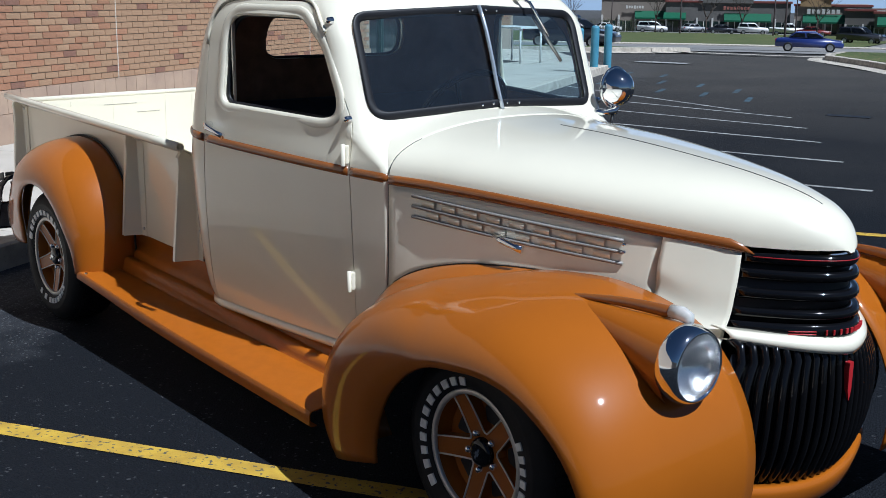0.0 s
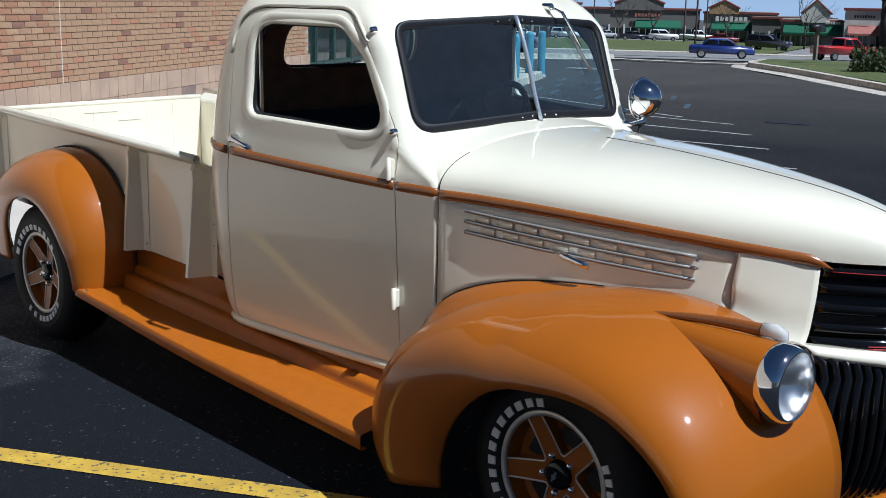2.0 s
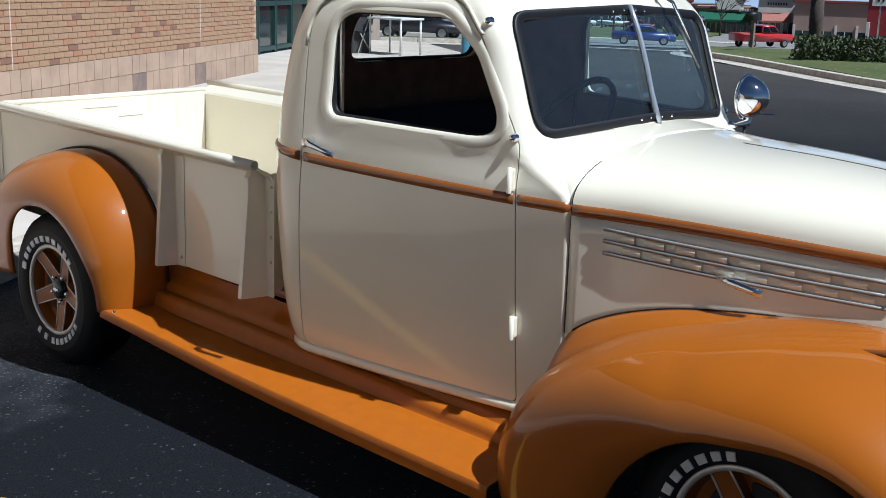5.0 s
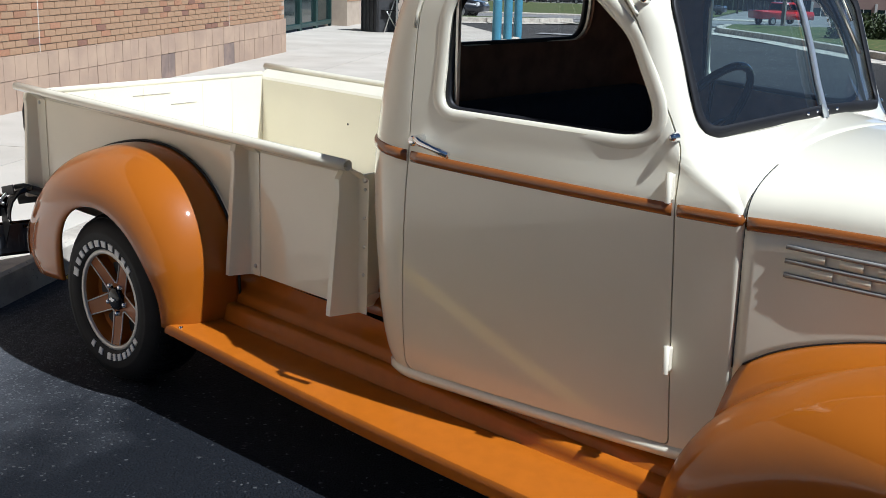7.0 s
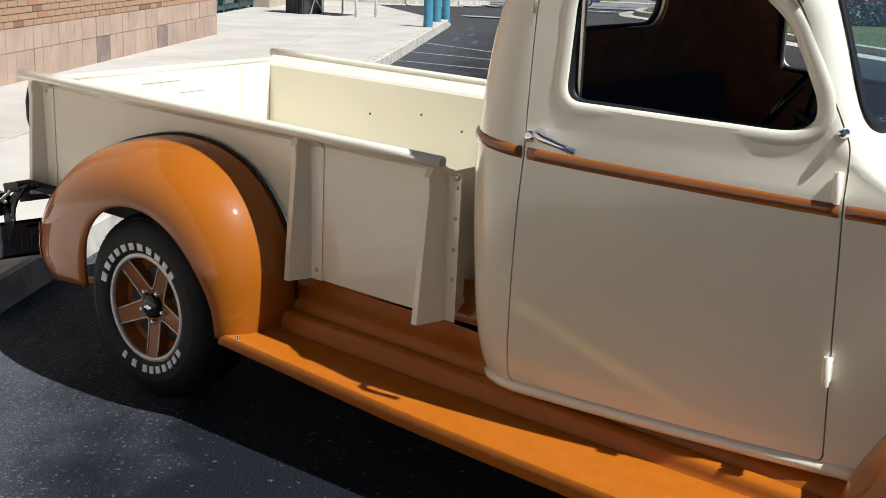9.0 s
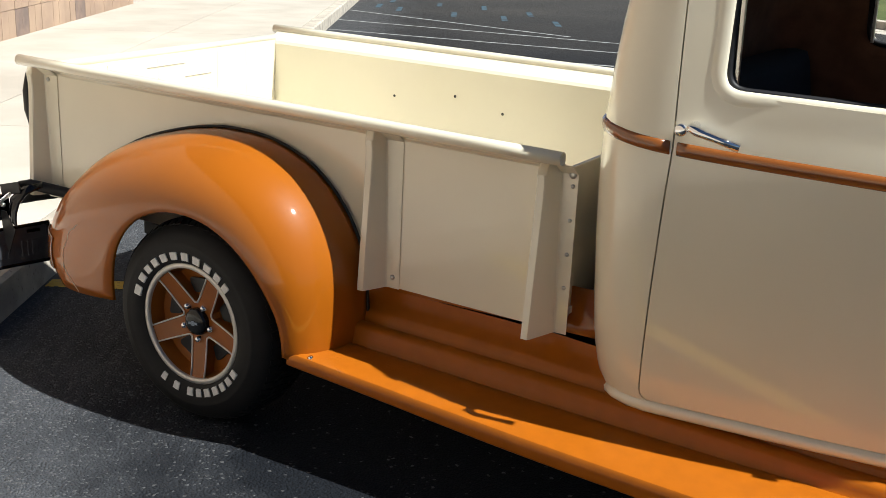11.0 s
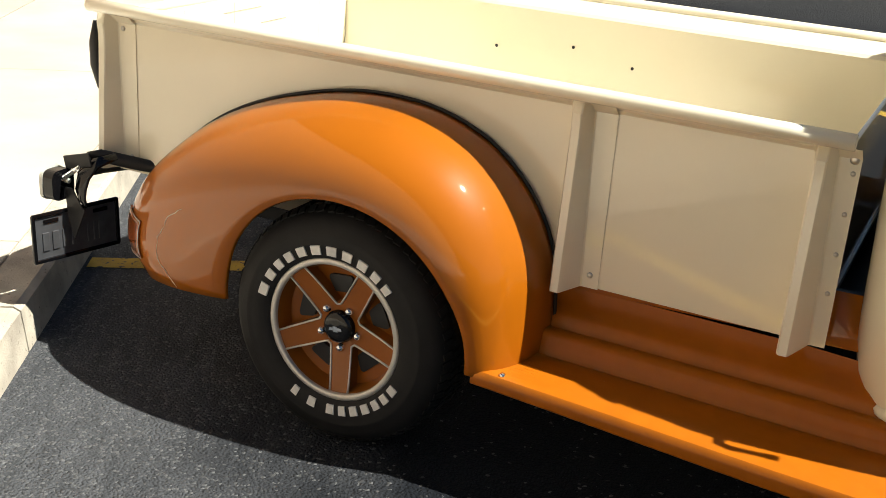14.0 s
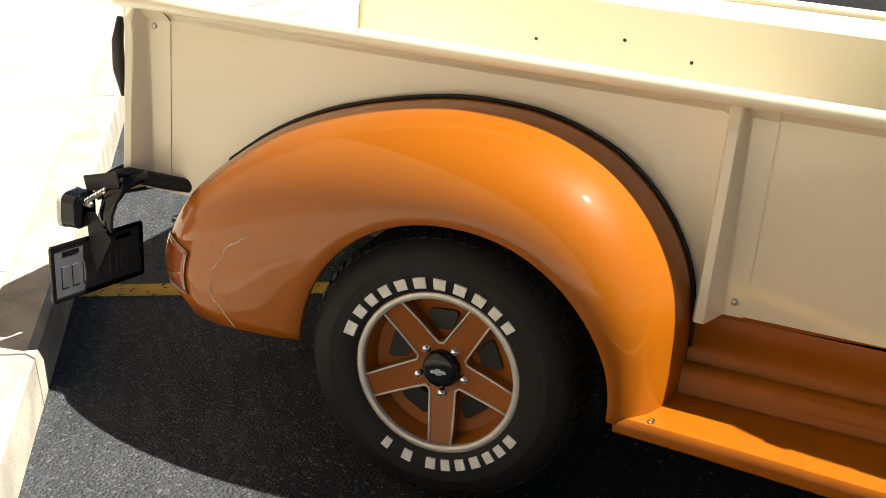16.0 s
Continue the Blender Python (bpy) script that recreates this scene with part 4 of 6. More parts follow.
for y in (-0.36, -0.10, 0.24, 0.42):
    part("pressed_crease", box_bm(0.0024, 0.003, 0.36, (-L + 0.0415, y, -0.19), 0.0), CREAM, tailgate, smooth=False)
bm = thick(grid_bm([[(x, bed_y(x, -1) + 0.001, -0.44), (x, 0, -0.44), (x, bed_y(x, 1) - 0.001, -0.44)] for x in (0, -L / 2, -L)]), 0.02)
bed_part("bed_floor", bm, CREAM, "painted bed floor", smooth=False)

# ---- running boards and aprons ----
for s in (-1, 1):
    def rb(x):
        t = (x - 0.42) / 2.1
        return 0.912 + 0.040 * t, 0.352 - 0.055 * t

    def sag(x):
        return lerp_table([(0.42, 0.0), (0.7, 0.008), (0.93, 0.016), (1.2, 0.024), (1.6, 0.030), (2.52, 0.032)], x)[0]
    rows = []
    for k in range(25):
        x = 0.42 + 2.10 * k / 24
        yo, z = rb(x)
        low = 1 - 0.45 * max(0.0, (x - 1.15) / 1.37)
        lip = 0.040 + 0.45 * sag(x)
        rows.append([(x, s * y, z + (zz - z) * (low if zz > z else 1) - sag(x) * max(0.0, min(1.0, (y - 0.6) / 0.28))) for y, zz in ((0.60, z + 0.150), (0.606, z + 0.124), (0.622, z + 0.106), (0.646, z + 0.094), (0.656, z + 0.085), (0.661, z + 0.070), (0.664, z + 0.058), (0.668, z + 0.050), (0.673, z + 0.058), (0.690, z + 0.060), (0.706, z + 0.056), (0.714, z + 0.046), (0.717, z + 0.022), (0.720, z + 0.004), (0.724, z - 0.003), (0.730, z + 0.001), (0.757, z), (yo - 0.02, z), (yo - 0.006, z - 0.004), (yo, z - 0.014), (yo, z - lip), (yo - 0.008, z - lip - 0.006), (yo - 0.03, z - lip - 0.006))])
    board = part("running_board", thick(grid_bm(rows), 0.004), ORANGE_TREAD, truck, "orange ribbed running board with rolled lip")
    sharp(board, 40)
    for k in range(9):
        part("tread_rib", tube_bm([(x, s * (0.772 + (rb(x)[0] - 0.03 - 0.772) * k / 8), rb(x)[1] - 0.0004 - sag(x) * min(1.0, (0.172 + (rb(x)[0] - 0.802) * k / 8) / 0.28)) for x in [0.50 + 0.1 * i for i in range(20)]], 0.0006, 5, squash=2.0), ORANGE_TREAD, board)
    part("board_screw", lathe_bm([(0.008, -0.004), (0.008, 0.002), (0.005, 0.004), (0.0005, 0.0045)], 12, "z", (0.500, s * 0.896, rb(0.500)[1] - sag(0.500) * 1.00 + 0.001)), CHROME, board, "chrome screw head")
    rows = [[(0.45 + 0.86 * k / 8, s * y, z) for y, z in ((0.560, 0.62), (0.562, 0.54), (0.602, 0.496))] for k in range(9)]
    part("apron", thick(grid_bm(rows), 0.003), ORANGE, truck, "orange splash apron under the bed")
for s in (-1, 1):
    bm = box_bm(3.9, 0.06, 0.14, (1.3, s * 0.42, 0.50), 0.006)
    part("frame_rail", bm, BLACK_SATIN, truck, "black chassis rail", smooth=False)
part("underbody", box_bm(2.4, 1.15, 0.05, (1.9, 0, 0.42), 0.01), BLACK_SATIN, truck, smooth=False)
part("rear_axle", tube_bm([(0.02, -0.72, 0.345), (0.02, 0.72, 0.345)], 0.05, 12), BLACK_SATIN, truck)
part("engine_block", box_bm(1.1, 0.5, 0.5, (3.05, 0, 0.62), 0.04), BLACK_SATIN, truck, smooth=False)

# side marker wrapping the tail of the rear fender, and a crack in the paint
def rear_skin(a, t, s, out=0.0):
    ro, ri, yo, yi = lerp_table(REAR, a)
    y = yi + (yo - yi) * math.sin(t) ** (2 / 2.3)
    r = ri + (ro - ri) * math.cos(t) ** (2 / 2.3) + out
    return Vector((0.035 + r * math.cos(radians(a)), s * (y + out * 0.6), 0.370 + r * math.sin(radians(a))))


for s in (-1, 1):
    rows = [[rear_skin(170.5 + 9.0 * i / 8, radians(22 + 24 * j / 10), s, 0.006) for j in range(11)] for i in range(9)]
    mk = part("side_marker", thick(grid_bm(rows), 0.006), MARKER, fenders["r", s], "amber wrap-round side marker")
    part("marker_rim", tube_bm([rows[0][j] for j in range(11)] + [rows[i][10] for i in range(1, 9)] + [rows[8][j] for j in range(9, -1, -1)], 0.0016, 6), STEEL, mk)
    rng2 = random.Random(4)
    crack = [rear_skin(158 + 26 * i / 18, radians(66 + rng2.uniform(-1.2, 1.2) - 6 * math.sin(i / 18 * 3.1)), s, 0.0006) for i in range(19)]
    part("paint_crack", tube_bm(crack, [0.0004 + 0.0010 * rng2.random() for i in range(19)], 5), CREAM, fenders["r", s], "pale crack in the paint")

# orange flange that carries the front fender up to the hood side
for s in (-1, 1):
    rows = []
    for k in range(31):
        x = 2.556 + (3.46 - 2.556) * k / 30
        zt = lerp_table([(2.53, 0.66), (2.62, 0.725), (2.8, 0.79), (3.0, 0.818), (3.2, 0.822), (3.43, 0.795), (3.55, 0.735)], x)[0]
        yt = lerp_table([(2.53, 0.622), (3.0, 0.51), (3.43, 0.375), (3.6, 0.335)], x)[0]
        best = None
        for i in range(241):
            a = 60 + 127 * i / 240
            ro, ri, yo, yi = lerp_table(FRONT, a)
            cr = 2.2 + 1.8 * max(0.0, min(1.0, (a - 120) / 50))
            for j in (3, 5, 7):
                t = math.pi / 2 * j / 22
                y = yi + (yo - yi) * math.sin(t) ** (2 / cr)
                r = ri + (ro - ri) * math.cos(t) ** (2 / cr)
                d = abs(3.28 + r * math.cos(radians(a)) - x) + 0.4 * abs(y - yt - 0.07)
                if best is None or d < best[0]:
                    best = (d, y, 0.315 + r * math.sin(radians(a)))
        _, yb, zb = best
        yb = max(yb, yt + 0.03)
        rows.append([(x, s * (yt + (yb - yt) * f), zt - 0.004 + (zb - 0.006 - zt) * f ** 1.6) for f in (0, 0.15, 0.3, 0.5, 0.75, 1.0)])
    part("fender_flange", thick(grid_bm(rows), 0.004), ORANGE, fenders["f", s], "orange flange along the hood side")


# ---- cab details ----
def liner():
    zs = [0.42 + 0.06 * k for k in range(22)] + [1.70, 1.72]
    bm = bmesh.new()
    o = [[(x, y, z) for x, y in ring(z, 0.032)] for z in zs]
    i = [[(x, y, z) for x, y in ring(z, 0.042)] for z in zs]
    o[-1], i[-1] = [(x, y, 1.728) for x, y, _ in o[-1]], [(x, y, 1.718) for x, y, _ in i[-1]]
    grid_bm(o, close_v=True, bm=bm), grid_bm(i, close_v=True, bm=bm)
    grid_bm([o[0], i[0]], close_v=True, bm=bm)
    bm.faces.new([bm.verts.new(p) for p in o[-1]]), bm.faces.new([bm.verts.new(p) for p in i[-1]])
    return tidy(bm, 1e-5)


lining = part("cab_lining", liner(), INTERIOR, truck, "dark brown cab lining")
carve(lining, [prism_bm(offset_outline(WINDOW, 0.004), -1.2, 1.2), prism_bm(offset_outline(SCREEN, 0.004), 2.05, 2.8, "x"), prism_bm(offset_outline(BACK, 0.004), 1.0, 1.6, "x")])
part("cab_floor", box_bm(1.2, 1.2, 0.03, (1.9, 0, 0.45), 0.004), INTERIOR, truck, smooth=False)

# windscreen: seal, two glass halves, bright centre bar with screws
seal_path = [(cab_front(y, z) + 0.002, y, z) for y, z in offset_outline(SCREEN, -0.014)]
seal = part("windscreen_seal", tube_bm(seal_path, 0.0062, 12, closed=True, squash=2.7, up=(1, 0, 0)), SEAL, truck, "black rubber windscreen seal")
for s in (-1, 1):
    rows = []
    for k in range(15):
        y = s * (0.004 + 0.556 * k / 14)
        zb, zt = 1.252 - 0.026 * abs(y) / 0.568 + 0.004, 1.630 - 0.025 * abs(y) / 0.568 - 0.004
        rows.append([(cab_front(y, zb + (zt - zb) * i / 8) - 0.008, y, zb + (zt - zb) * i / 8) for i in range(9)])
    bm = tidy(grid_bm(rows))
    for f in bm.faces:
        if f.normal.x < 0:
            f.normal_flip()
    g = part("windscreen_glass", bm, GLASS, truck, "tinted windscreen glass")
    g.visible_shadow = False
bar = [(cab_front(0, z) + 0.012, 0, z) for z in [1.246 + 0.384 * k / 8 for k in range(9)]]
part("windscreen_bar", tube_bm(bar, 0.011, 4, squash=0.9), BAR_STEEL, truck, "bright windscreen centre bar")
for y, z in ((-0.10, 1.610), (-0.035, 1.614), (0.035, 1.614), (0.09, 1.611), (-0.09, 1.264), (-0.035, 1.267), (0.035, 1.267), (0.10, 1.264)):
    part("seal_screw", lathe_bm([(0.005, 0), (0.005, 0.004), (0.001, 0.006)], 8, "x", (cab_front(y, z) + 0.006, y, z)), CHROME, seal)
# wiper on the driver's half
wp = [Vector((cab_front(0.24, 1.65) + 0.01, 0.232, 1.662)), Vector((cab_front(0.26, 1.63) + 0.040, 0.262, 1.642)), Vector((cab_front(0.34, 1.51) + 0.03, 0.335, 1.51))]
wiper = part("wiper_arm", tube_bm(wp, 0.006, 6), CHROME, truck, "chrome wiper arm")
part("wiper_blade", tube_bm([(cab_front(0.28, 1.59) + 0.016, 0.283, 1.588), (cab_front(0.40, 1.41) + 0.014, 0.40, 1.41)], 0.007, 6), STEEL, wiper, "metal wiper blade")
part("wiper_pivot", lathe_bm([(0.015, -0.02), (0.015, 0.02), (0.006, 0.03), (0.001, 0.03)], 12, "x", (cab_front(0.24, 1.65), 0.232, 1.662)), CHROME, wiper)
# rear window rubber
back_x = lambda z: lerp_table(CAB, z)[0] - 0.028
part("rear_window_seal", tube_bm([(back_x(z) + 0.020, y, z) for y, z in BACK], 0.012, 10, closed=True, squash=0.8, up=(1, 0, 0)), SEAL, truck, "black rear window rubber")
bm = bmesh.new()
bm.faces.new([bm.verts.new((0, y, z)) for y, z in BACK])
bmesh.ops.recalc_face_normals(bm, faces=bm.faces)
for f in bm.faces:
    if f.normal.x < 0:
        f.normal_flip()
g = part("rear_window_glass", bm, REAR_GLASS, truck, "rear window glass", smooth=False)
g.matrix_basis = Matrix.Translation((1.285, 0, 0))
g.visible_shadow = False

for s in (-1, 1):
    d = doors[s]
    # bead round the door window
    part("window_bead", tube_bm([on_side(x, z, s, -0.008) for x, z in offset_outline(WINDOW, 0.012)], 0.011, 12, closed=True, squash=2.1, up=(0, 1, 0)), CREAM, d, "rounded cream window edge")
    part("window_channel", tube_bm([on_side(x, z, s, -0.034) for x, z in offset_outline(WINDOW, -0.006)], 0.010, 8, closed=True, up=(0, 1, 0)), SEAL, d, "black window channel")
    part("vent_post", box_bm(0.010, 0.014, 0.33, (1.634, s * (cab_side(1.64, 1.4) - 0.035), 1.41), 0.002), STEEL, d, "thin metal window guide", smooth=False)
    # hinges
    for x, z, h in ((2.336, 1.112, 0.070), (2.364, 0.654, 0.068)):
        y = cab_side(x, z) + 0.010
        hg = part("hinge", box_bm(0.024, 0.018, h, (x, s * (y - 0.002), z), 0.006), CREAM, d, "cream door hinge", smooth=False)
        part("hinge_pin", lathe_bm([(0.008, -h / 2 - 0.004), (0.008, h / 2 + 0.004), (0.001, h / 2 + 0.005)], 10, "z", (x + 0.006, s * (y + 0.014), z)), CREAM, hg)
    # handle and lock
    y = cab_side(1.55, 1.15)
    hd = part("door_handle", tube_bm([(1.570, s * (y + 0.002), 1.156), (1.570, s * (y + 0.030), 1.154), (1.594, s * (y + 0.036), 1.147), (1.64, s * (y + 0.028), 1.134), (1.686, s * (y + 0.020), 1.121)], [0.014, 0.013, 0.011, 0.009, 0.012], 10), CHROME, d, "chrome lever door handle")
    part("lock", lathe_bm([(0.016, 0), (0.016, 0.012), (0.011, 0.016), (0.001, 0.016)] if s > 0 else [(0.016, 0), (0.016, -0.012), (0.011, -0.016), (0.001, -0.016)], 14, "y", (1.536, s * (y + 0.000), 1.144)), CHROME, hd, "round chrome lock")
    # chrome buttons on the pillar
    for x, z in ((2.204, 1.577), (2.326, 1.236)):
        yy = cab_side(x, z) - 0.003
        part("pillar_button", lathe_bm([(0.014, 0), (0.014, s * 0.006), (0.0125, s * 0.012), (0.012, s * 0.018), (0.007, s * 0.024), (0.001, s * 0.026)], 16, "y", (x, s * yy, z)), CHROME, truck, "round chrome button")
    # drip rail over the door and lower sill roll
    rail = [on_side(x, z, s, 0.004) for x, z in offset_outline(DOOR, 0.012) if z > 1.46 and x < 2.20]
    part("drip_rail", tube_bm(rail, 0.006, 8, up=(0, 1, 0)), CREAM, truck, "cream drip rail")
    sill = [on_side(1.33 + 1.15 * k / 24, 0.386, s, -0.005) for k in range(25)]
    part("sill", tube_bm(sill, 0.019, 10), CREAM, truck, "rolled cream sill under the door")
    # gap between cowl and hood
    gap = []
    for k in range(14):
        t = k / 13
        zt, zl = belt_z(2.54) - 0.02, 0.665
        gap.append((2.5325, s * (hood_w(2.54) + (0.622 - hood_w(2.54)) * t ** 1.5 + 0.0005), zt + (zl - zt) * t))
    part("hood_gap", tube_bm(gap, 0.0018, 6), BLACK_SATIN, truck, "dark gap at the hood's edge")
    w, zt = lerp_table(HOOD, 2.535)
    zb = belt_z(2.535)
    arc = [radians(87 - 3.5 * k) for k in range(12)]
    part("hood_gap", tube_bm([(2.5335, s * (abs(math.sin(a)) ** 0.92 * w + 0.0005), zb + (zt - zb) * abs(math.cos(a)) ** 0.82) for a in arc], 0.0014, 6), BLACK_SATIN, truck, "dark gap at the hood's edge")

# steering wheel, dash, seat
sw_m = Matrix.Translation((1.875, 0.265, 1.150)) @ Matrix.Rotation(radians(-58), 4, "Y")
rim_pts = [sw_m @ Vector((0.232 * math.cos(a), 0.232 * math.sin(a), 0)) for a in [2 * math.pi * k / 40 for k in range(40)]]
steer = part("steering_wheel", tube_bm(rim_pts, 0.014, 10, closed=True), BLACK_GLOSS, truck, "thin black steering wheel")
for a in (90, 210, 330):
    p = sw_m @ Vector((0.226 * math.cos(radians(a)), 0.226 * math.sin(radians(a)), 0))
    part("spoke", tube_bm([p, sw_m @ Vector((0, 0, -0.03))], 0.008, 6), BLACK_GLOSS, steer)
part("steering_column", tube_bm([sw_m @ Vector((0, 0, 0.0)), sw_m @ Vector((0, 0, -0.6))], 0.022, 10), BLACK_SATIN, truck)
bm = prism_bm(rounded([(2.20, 0.85, 0.03), (2.20, 1.16, 0.05), (2.36, 1.21, 0.02), (2.38, 0.85, 0.02)], 5), -0.60, 0.60)
dash = part("dashboard", bm, INTERIOR, truck, "dark dashboard")
for y in (0.20, 0.30, -0.1):
    part("dash_knob", lathe_bm([(0.012, 0), (0.014, -0.02), (0.001, -0.024)], 12, "x", (2.20, y, 1.08)), CHROME, dash)
part("dash_top_trim", tube_bm([(2.275, -0.2, 1.222), (2.30, 0.1, 1.232), (2.275, 0.42, 1.222)], 0.008, 8), CHROME, dash)
bm = box_bm(0.16, 1.22, 0.60, (1.43, 0, 0.92), 0.05, turn=Matrix.Rotation(radians(-8), 4, "Y"))
seat = part("seat_back", bm, SEAT, truck, "dark navy bench seat back")
part("seat_cushion", box_bm(0.50, 1.22, 0.16, (1.70, 0, 0.70), 0.05), SEAT, seat)

# ---- mirror on the driver's side ----
mir = part("mirror", lathe_bm([(0.074, 0.0), (0.081, 0.006), (0.081, 0.014), (0.076, 0.03), (0.064, 0.055), (0.046, 0.075), (0.024, 0.088), (0.001, 0.092)], 32, "x", (2.40, 0.665, 1.295)), CHROME, truck, "round chrome bullet mirror")
part("mirror_glass", lathe_bm([(0.074, 0.0), (0.001, 0.002)], 24, "x", (2.40, 0.665, 1.295)), CHROME, mir)
part("mirror_rim", tube_bm([(2.405, 0.665 + 0.083 * math.cos(a), 1.295 + 0.083 * math.sin(a)) for a in [2 * math.pi * k / 32 for k in range(32)]], 0.006, 8, closed=True, up=(1, 0, 0)), CHROME, mir)
part("mirror_arm", tube_bm([(2.42, 0.665, 1.225), (2.42, 0.655, 1.198), (2.40, 0.60, 1.192), (2.38, 0.575, 1.195)], [0.014, 0.016, 0.010, 0.016], 10), CHROME, mir, "chrome mirror bracket")
part("mirror_stem", tube_bm([(2.42, 0.645, 1.195), (2.42, 0.625, 1.10)], 0.007, 8), BLACK_SATIN, mir, "black mirror stem")

# ---- headlights and parking lamps in the front fenders ----
LX, LY, LZ = 3.775, 0.598, 0.712
for s in (-1, 1):
    ff = fenders["f", s]
    rows = []
    for k in range(25):
        t = k / 24
        r = 0.106 * t ** 0.62
        x = 3.365 + (LX - 3.365) * t
        cz, cy = 0.818 - r, LY + 0.020 * (1 - t)
        rows.append([(x, s * (cy + r * math.cos(a)), cz + r * math.sin(a) * (1.0 if math.sin(a) > 0 else 1.25)) for a in [2 * math.pi * j / 28 for j in range(28)]])
    part("headlight_pod", tidy(grid_bm(rows, close_v=True)), ORANGE, ff, "teardrop orange headlight pod")
    bez = part("headlight_bezel", lathe_bm([(0.100, -0.02), (0.110, -0.005), (0.112, 0.012), (0.107, 0.035), (0.098, 0.05), (0.093, 0.052), (0.091, 0.046)], 40, "x", (LX, s * LY, LZ)), CHROME, ff, "chrome headlight ring")
    part("reflector", lathe_bm([(0.091, 0.045), (0.075, 0.02), (0.045, -0.005), (0.012, -0.018), (0.001, -0.018)], 32, "x", (LX, s * LY, LZ)), REFLECTOR, bez)
    lens = part("headlight_lens", lathe_bm([(0.092, 0.046), (0.075, 0.058), (0.04, 0.068), (0.001, 0.071)], 32, "x", (LX, s * LY, LZ)), LENS, bez, "clear headlight glass")
    lens.visible_shadow = False
    # parking lamp on its ridge
    rid = []
    rr = []
    for k in range(13):
        t = k / 12
        rid.append((3.36 + 0.36 * t, s * (0.622 - 0.052 * t), 0.812 + 0.022 * math.sin(math.pi * min(1, t * 0.6 + 0.05))))
        rr.append(0.004 + 0.016 * t ** 0.7)
    rg = part("parking_lamp_ridge", tube_bm(rid, rr, 12, squash=0.8), BROWN, ff, "brown ridge carrying a parking lamp")
    part("parking_lamp", tube_bm([(3.705, s * 0.572, 0.836), (3.74, s * 0.568, 0.836), (3.762, s * 0.566, 0.827), (3.770, s * 0.565, 0.816)], [0.020, 0.021, 0.017, 0.006], 14), PARK_LENS, rg, "clear parking lamp lens")
    part("parking_lamp_base", tube_bm([(3.695, s * 0.573, 0.820), (3.77, s * 0.566, 0.810)], 0.012, 10), CHROME, rg)


# ---- grille ----
def nose(y, z):
    """How far ahead the grille's face stands."""
    k = (0.95 - z) / 0.22
    w = 0.222 + 0.06 * k
    return 3.888 + 0.012 * k - 0.232 * (abs(y) / w) ** 1.9, w


grille = new("grille")
grille.parent = truck
up_n = 24
for i in range(5):
    z = (0.934, 0.887, 0.831, 0.776, 0.728)[i]
    hgt = (0.034, 0.030, 0.030, 0.028, 0.046)[i]
    w = nose(0, z)[1] * 0.955
    rows = []
    for k in range(-up_n, up_n + 1):
        y = w * k / up_n
        x = nose(y, z)[0]
        rows.append([(x + dx, y, z + dz) for dx, dz in ((-0.03, hgt / 2), (-0.004, hgt / 2), (0.004, hgt * 0.3), (0.006, 0), (0.004, -hgt * 0.3), (-0.004, -hgt / 2), (-0.03, -hgt / 2))])
    b = part("upper_bar", thick(grid_bm(rows), 0.002), BLACK_GLOSS, grille, "black enamel grille bar")
    if i == 0:
        part("red_stripe", tube_bm([(nose(w * k / 20, z)[0] + 0.006, w * k / 20, z + 0.004) for k in range(-19, 20)], 0.0015, 6), RED, b, "thin red stripe")
    if i == 4:
        for dz in (0.004, -0.004):
            for s in (-1, 1):
                part("red_stripe", tube_bm([(nose(y, z)[0] + 0.006, s * y, z + dz) for y in [0.115 + 0.012 * k for k in range(6)]], 0.0018, 6), RED, b, "thin red stripe")
        for k in range(9):
            y = -0.088 + 0.022 * k
            x = nose(y, z)[0]
            part("red_block", box_bm(0.004, 0.014, 0.016, (x + 0.006, y, z), 0.001, turn=Matrix.Rotation(-math.copysign(min(0.5, abs(y) * 5), y), 4, "Z")), RED, b, "small red raised block", smooth=False)
rows = []
for k in range(-up_n, up_n + 1):
    row = []
    for z in (0.95, 0.83, 0.715):
        w = nose(0, z)[1] * 0.95
        row.append((nose(w * k / up_n, z)[0] - 0.028, w * k / up_n, z))
    rows.append(row)
part("grille_backing", thick(grid_bm(rows), 0.003), BLACK_SATIN, grille, "black grille backing")
# cream collar between upper and lower grille
rows = []
for k in range(-30, 31):
    t = k / 30
    y = 0.318 * t
    x = 3.912 - 0.20 * abs(t) ** 1.9
    z = 0.678 + 0.040 * abs(t) ** 1.3
    h = 0.028 - 0.014 * abs(t)
    rows.append([(x + dx, y, z + dz) for dx, dz in ((-0.06, h + 0.008), (-0.012, h + 0.004), (0.004, h * 0.5), (0.008, 0), (0.004, -h * 0.7), (-0.03, -h))])
part("grille_collar", thick(grid_bm(rows), 0.004), CREAM, grille, "cream collar between the grilles")


def low_face(y, z):
    t = (0.665 - z) / 0.40
    w = lerp_table([(0.0, 0.318), (0.2, 0.375), (0.6, 0.395), (1.0, 0.375)], t)[0]
    x0 = lerp_table([(0.0, 3.885), (0.3, 3.897), (0.7, 3.885), (1.0, 3.845)], t)[0]
    return w, x0


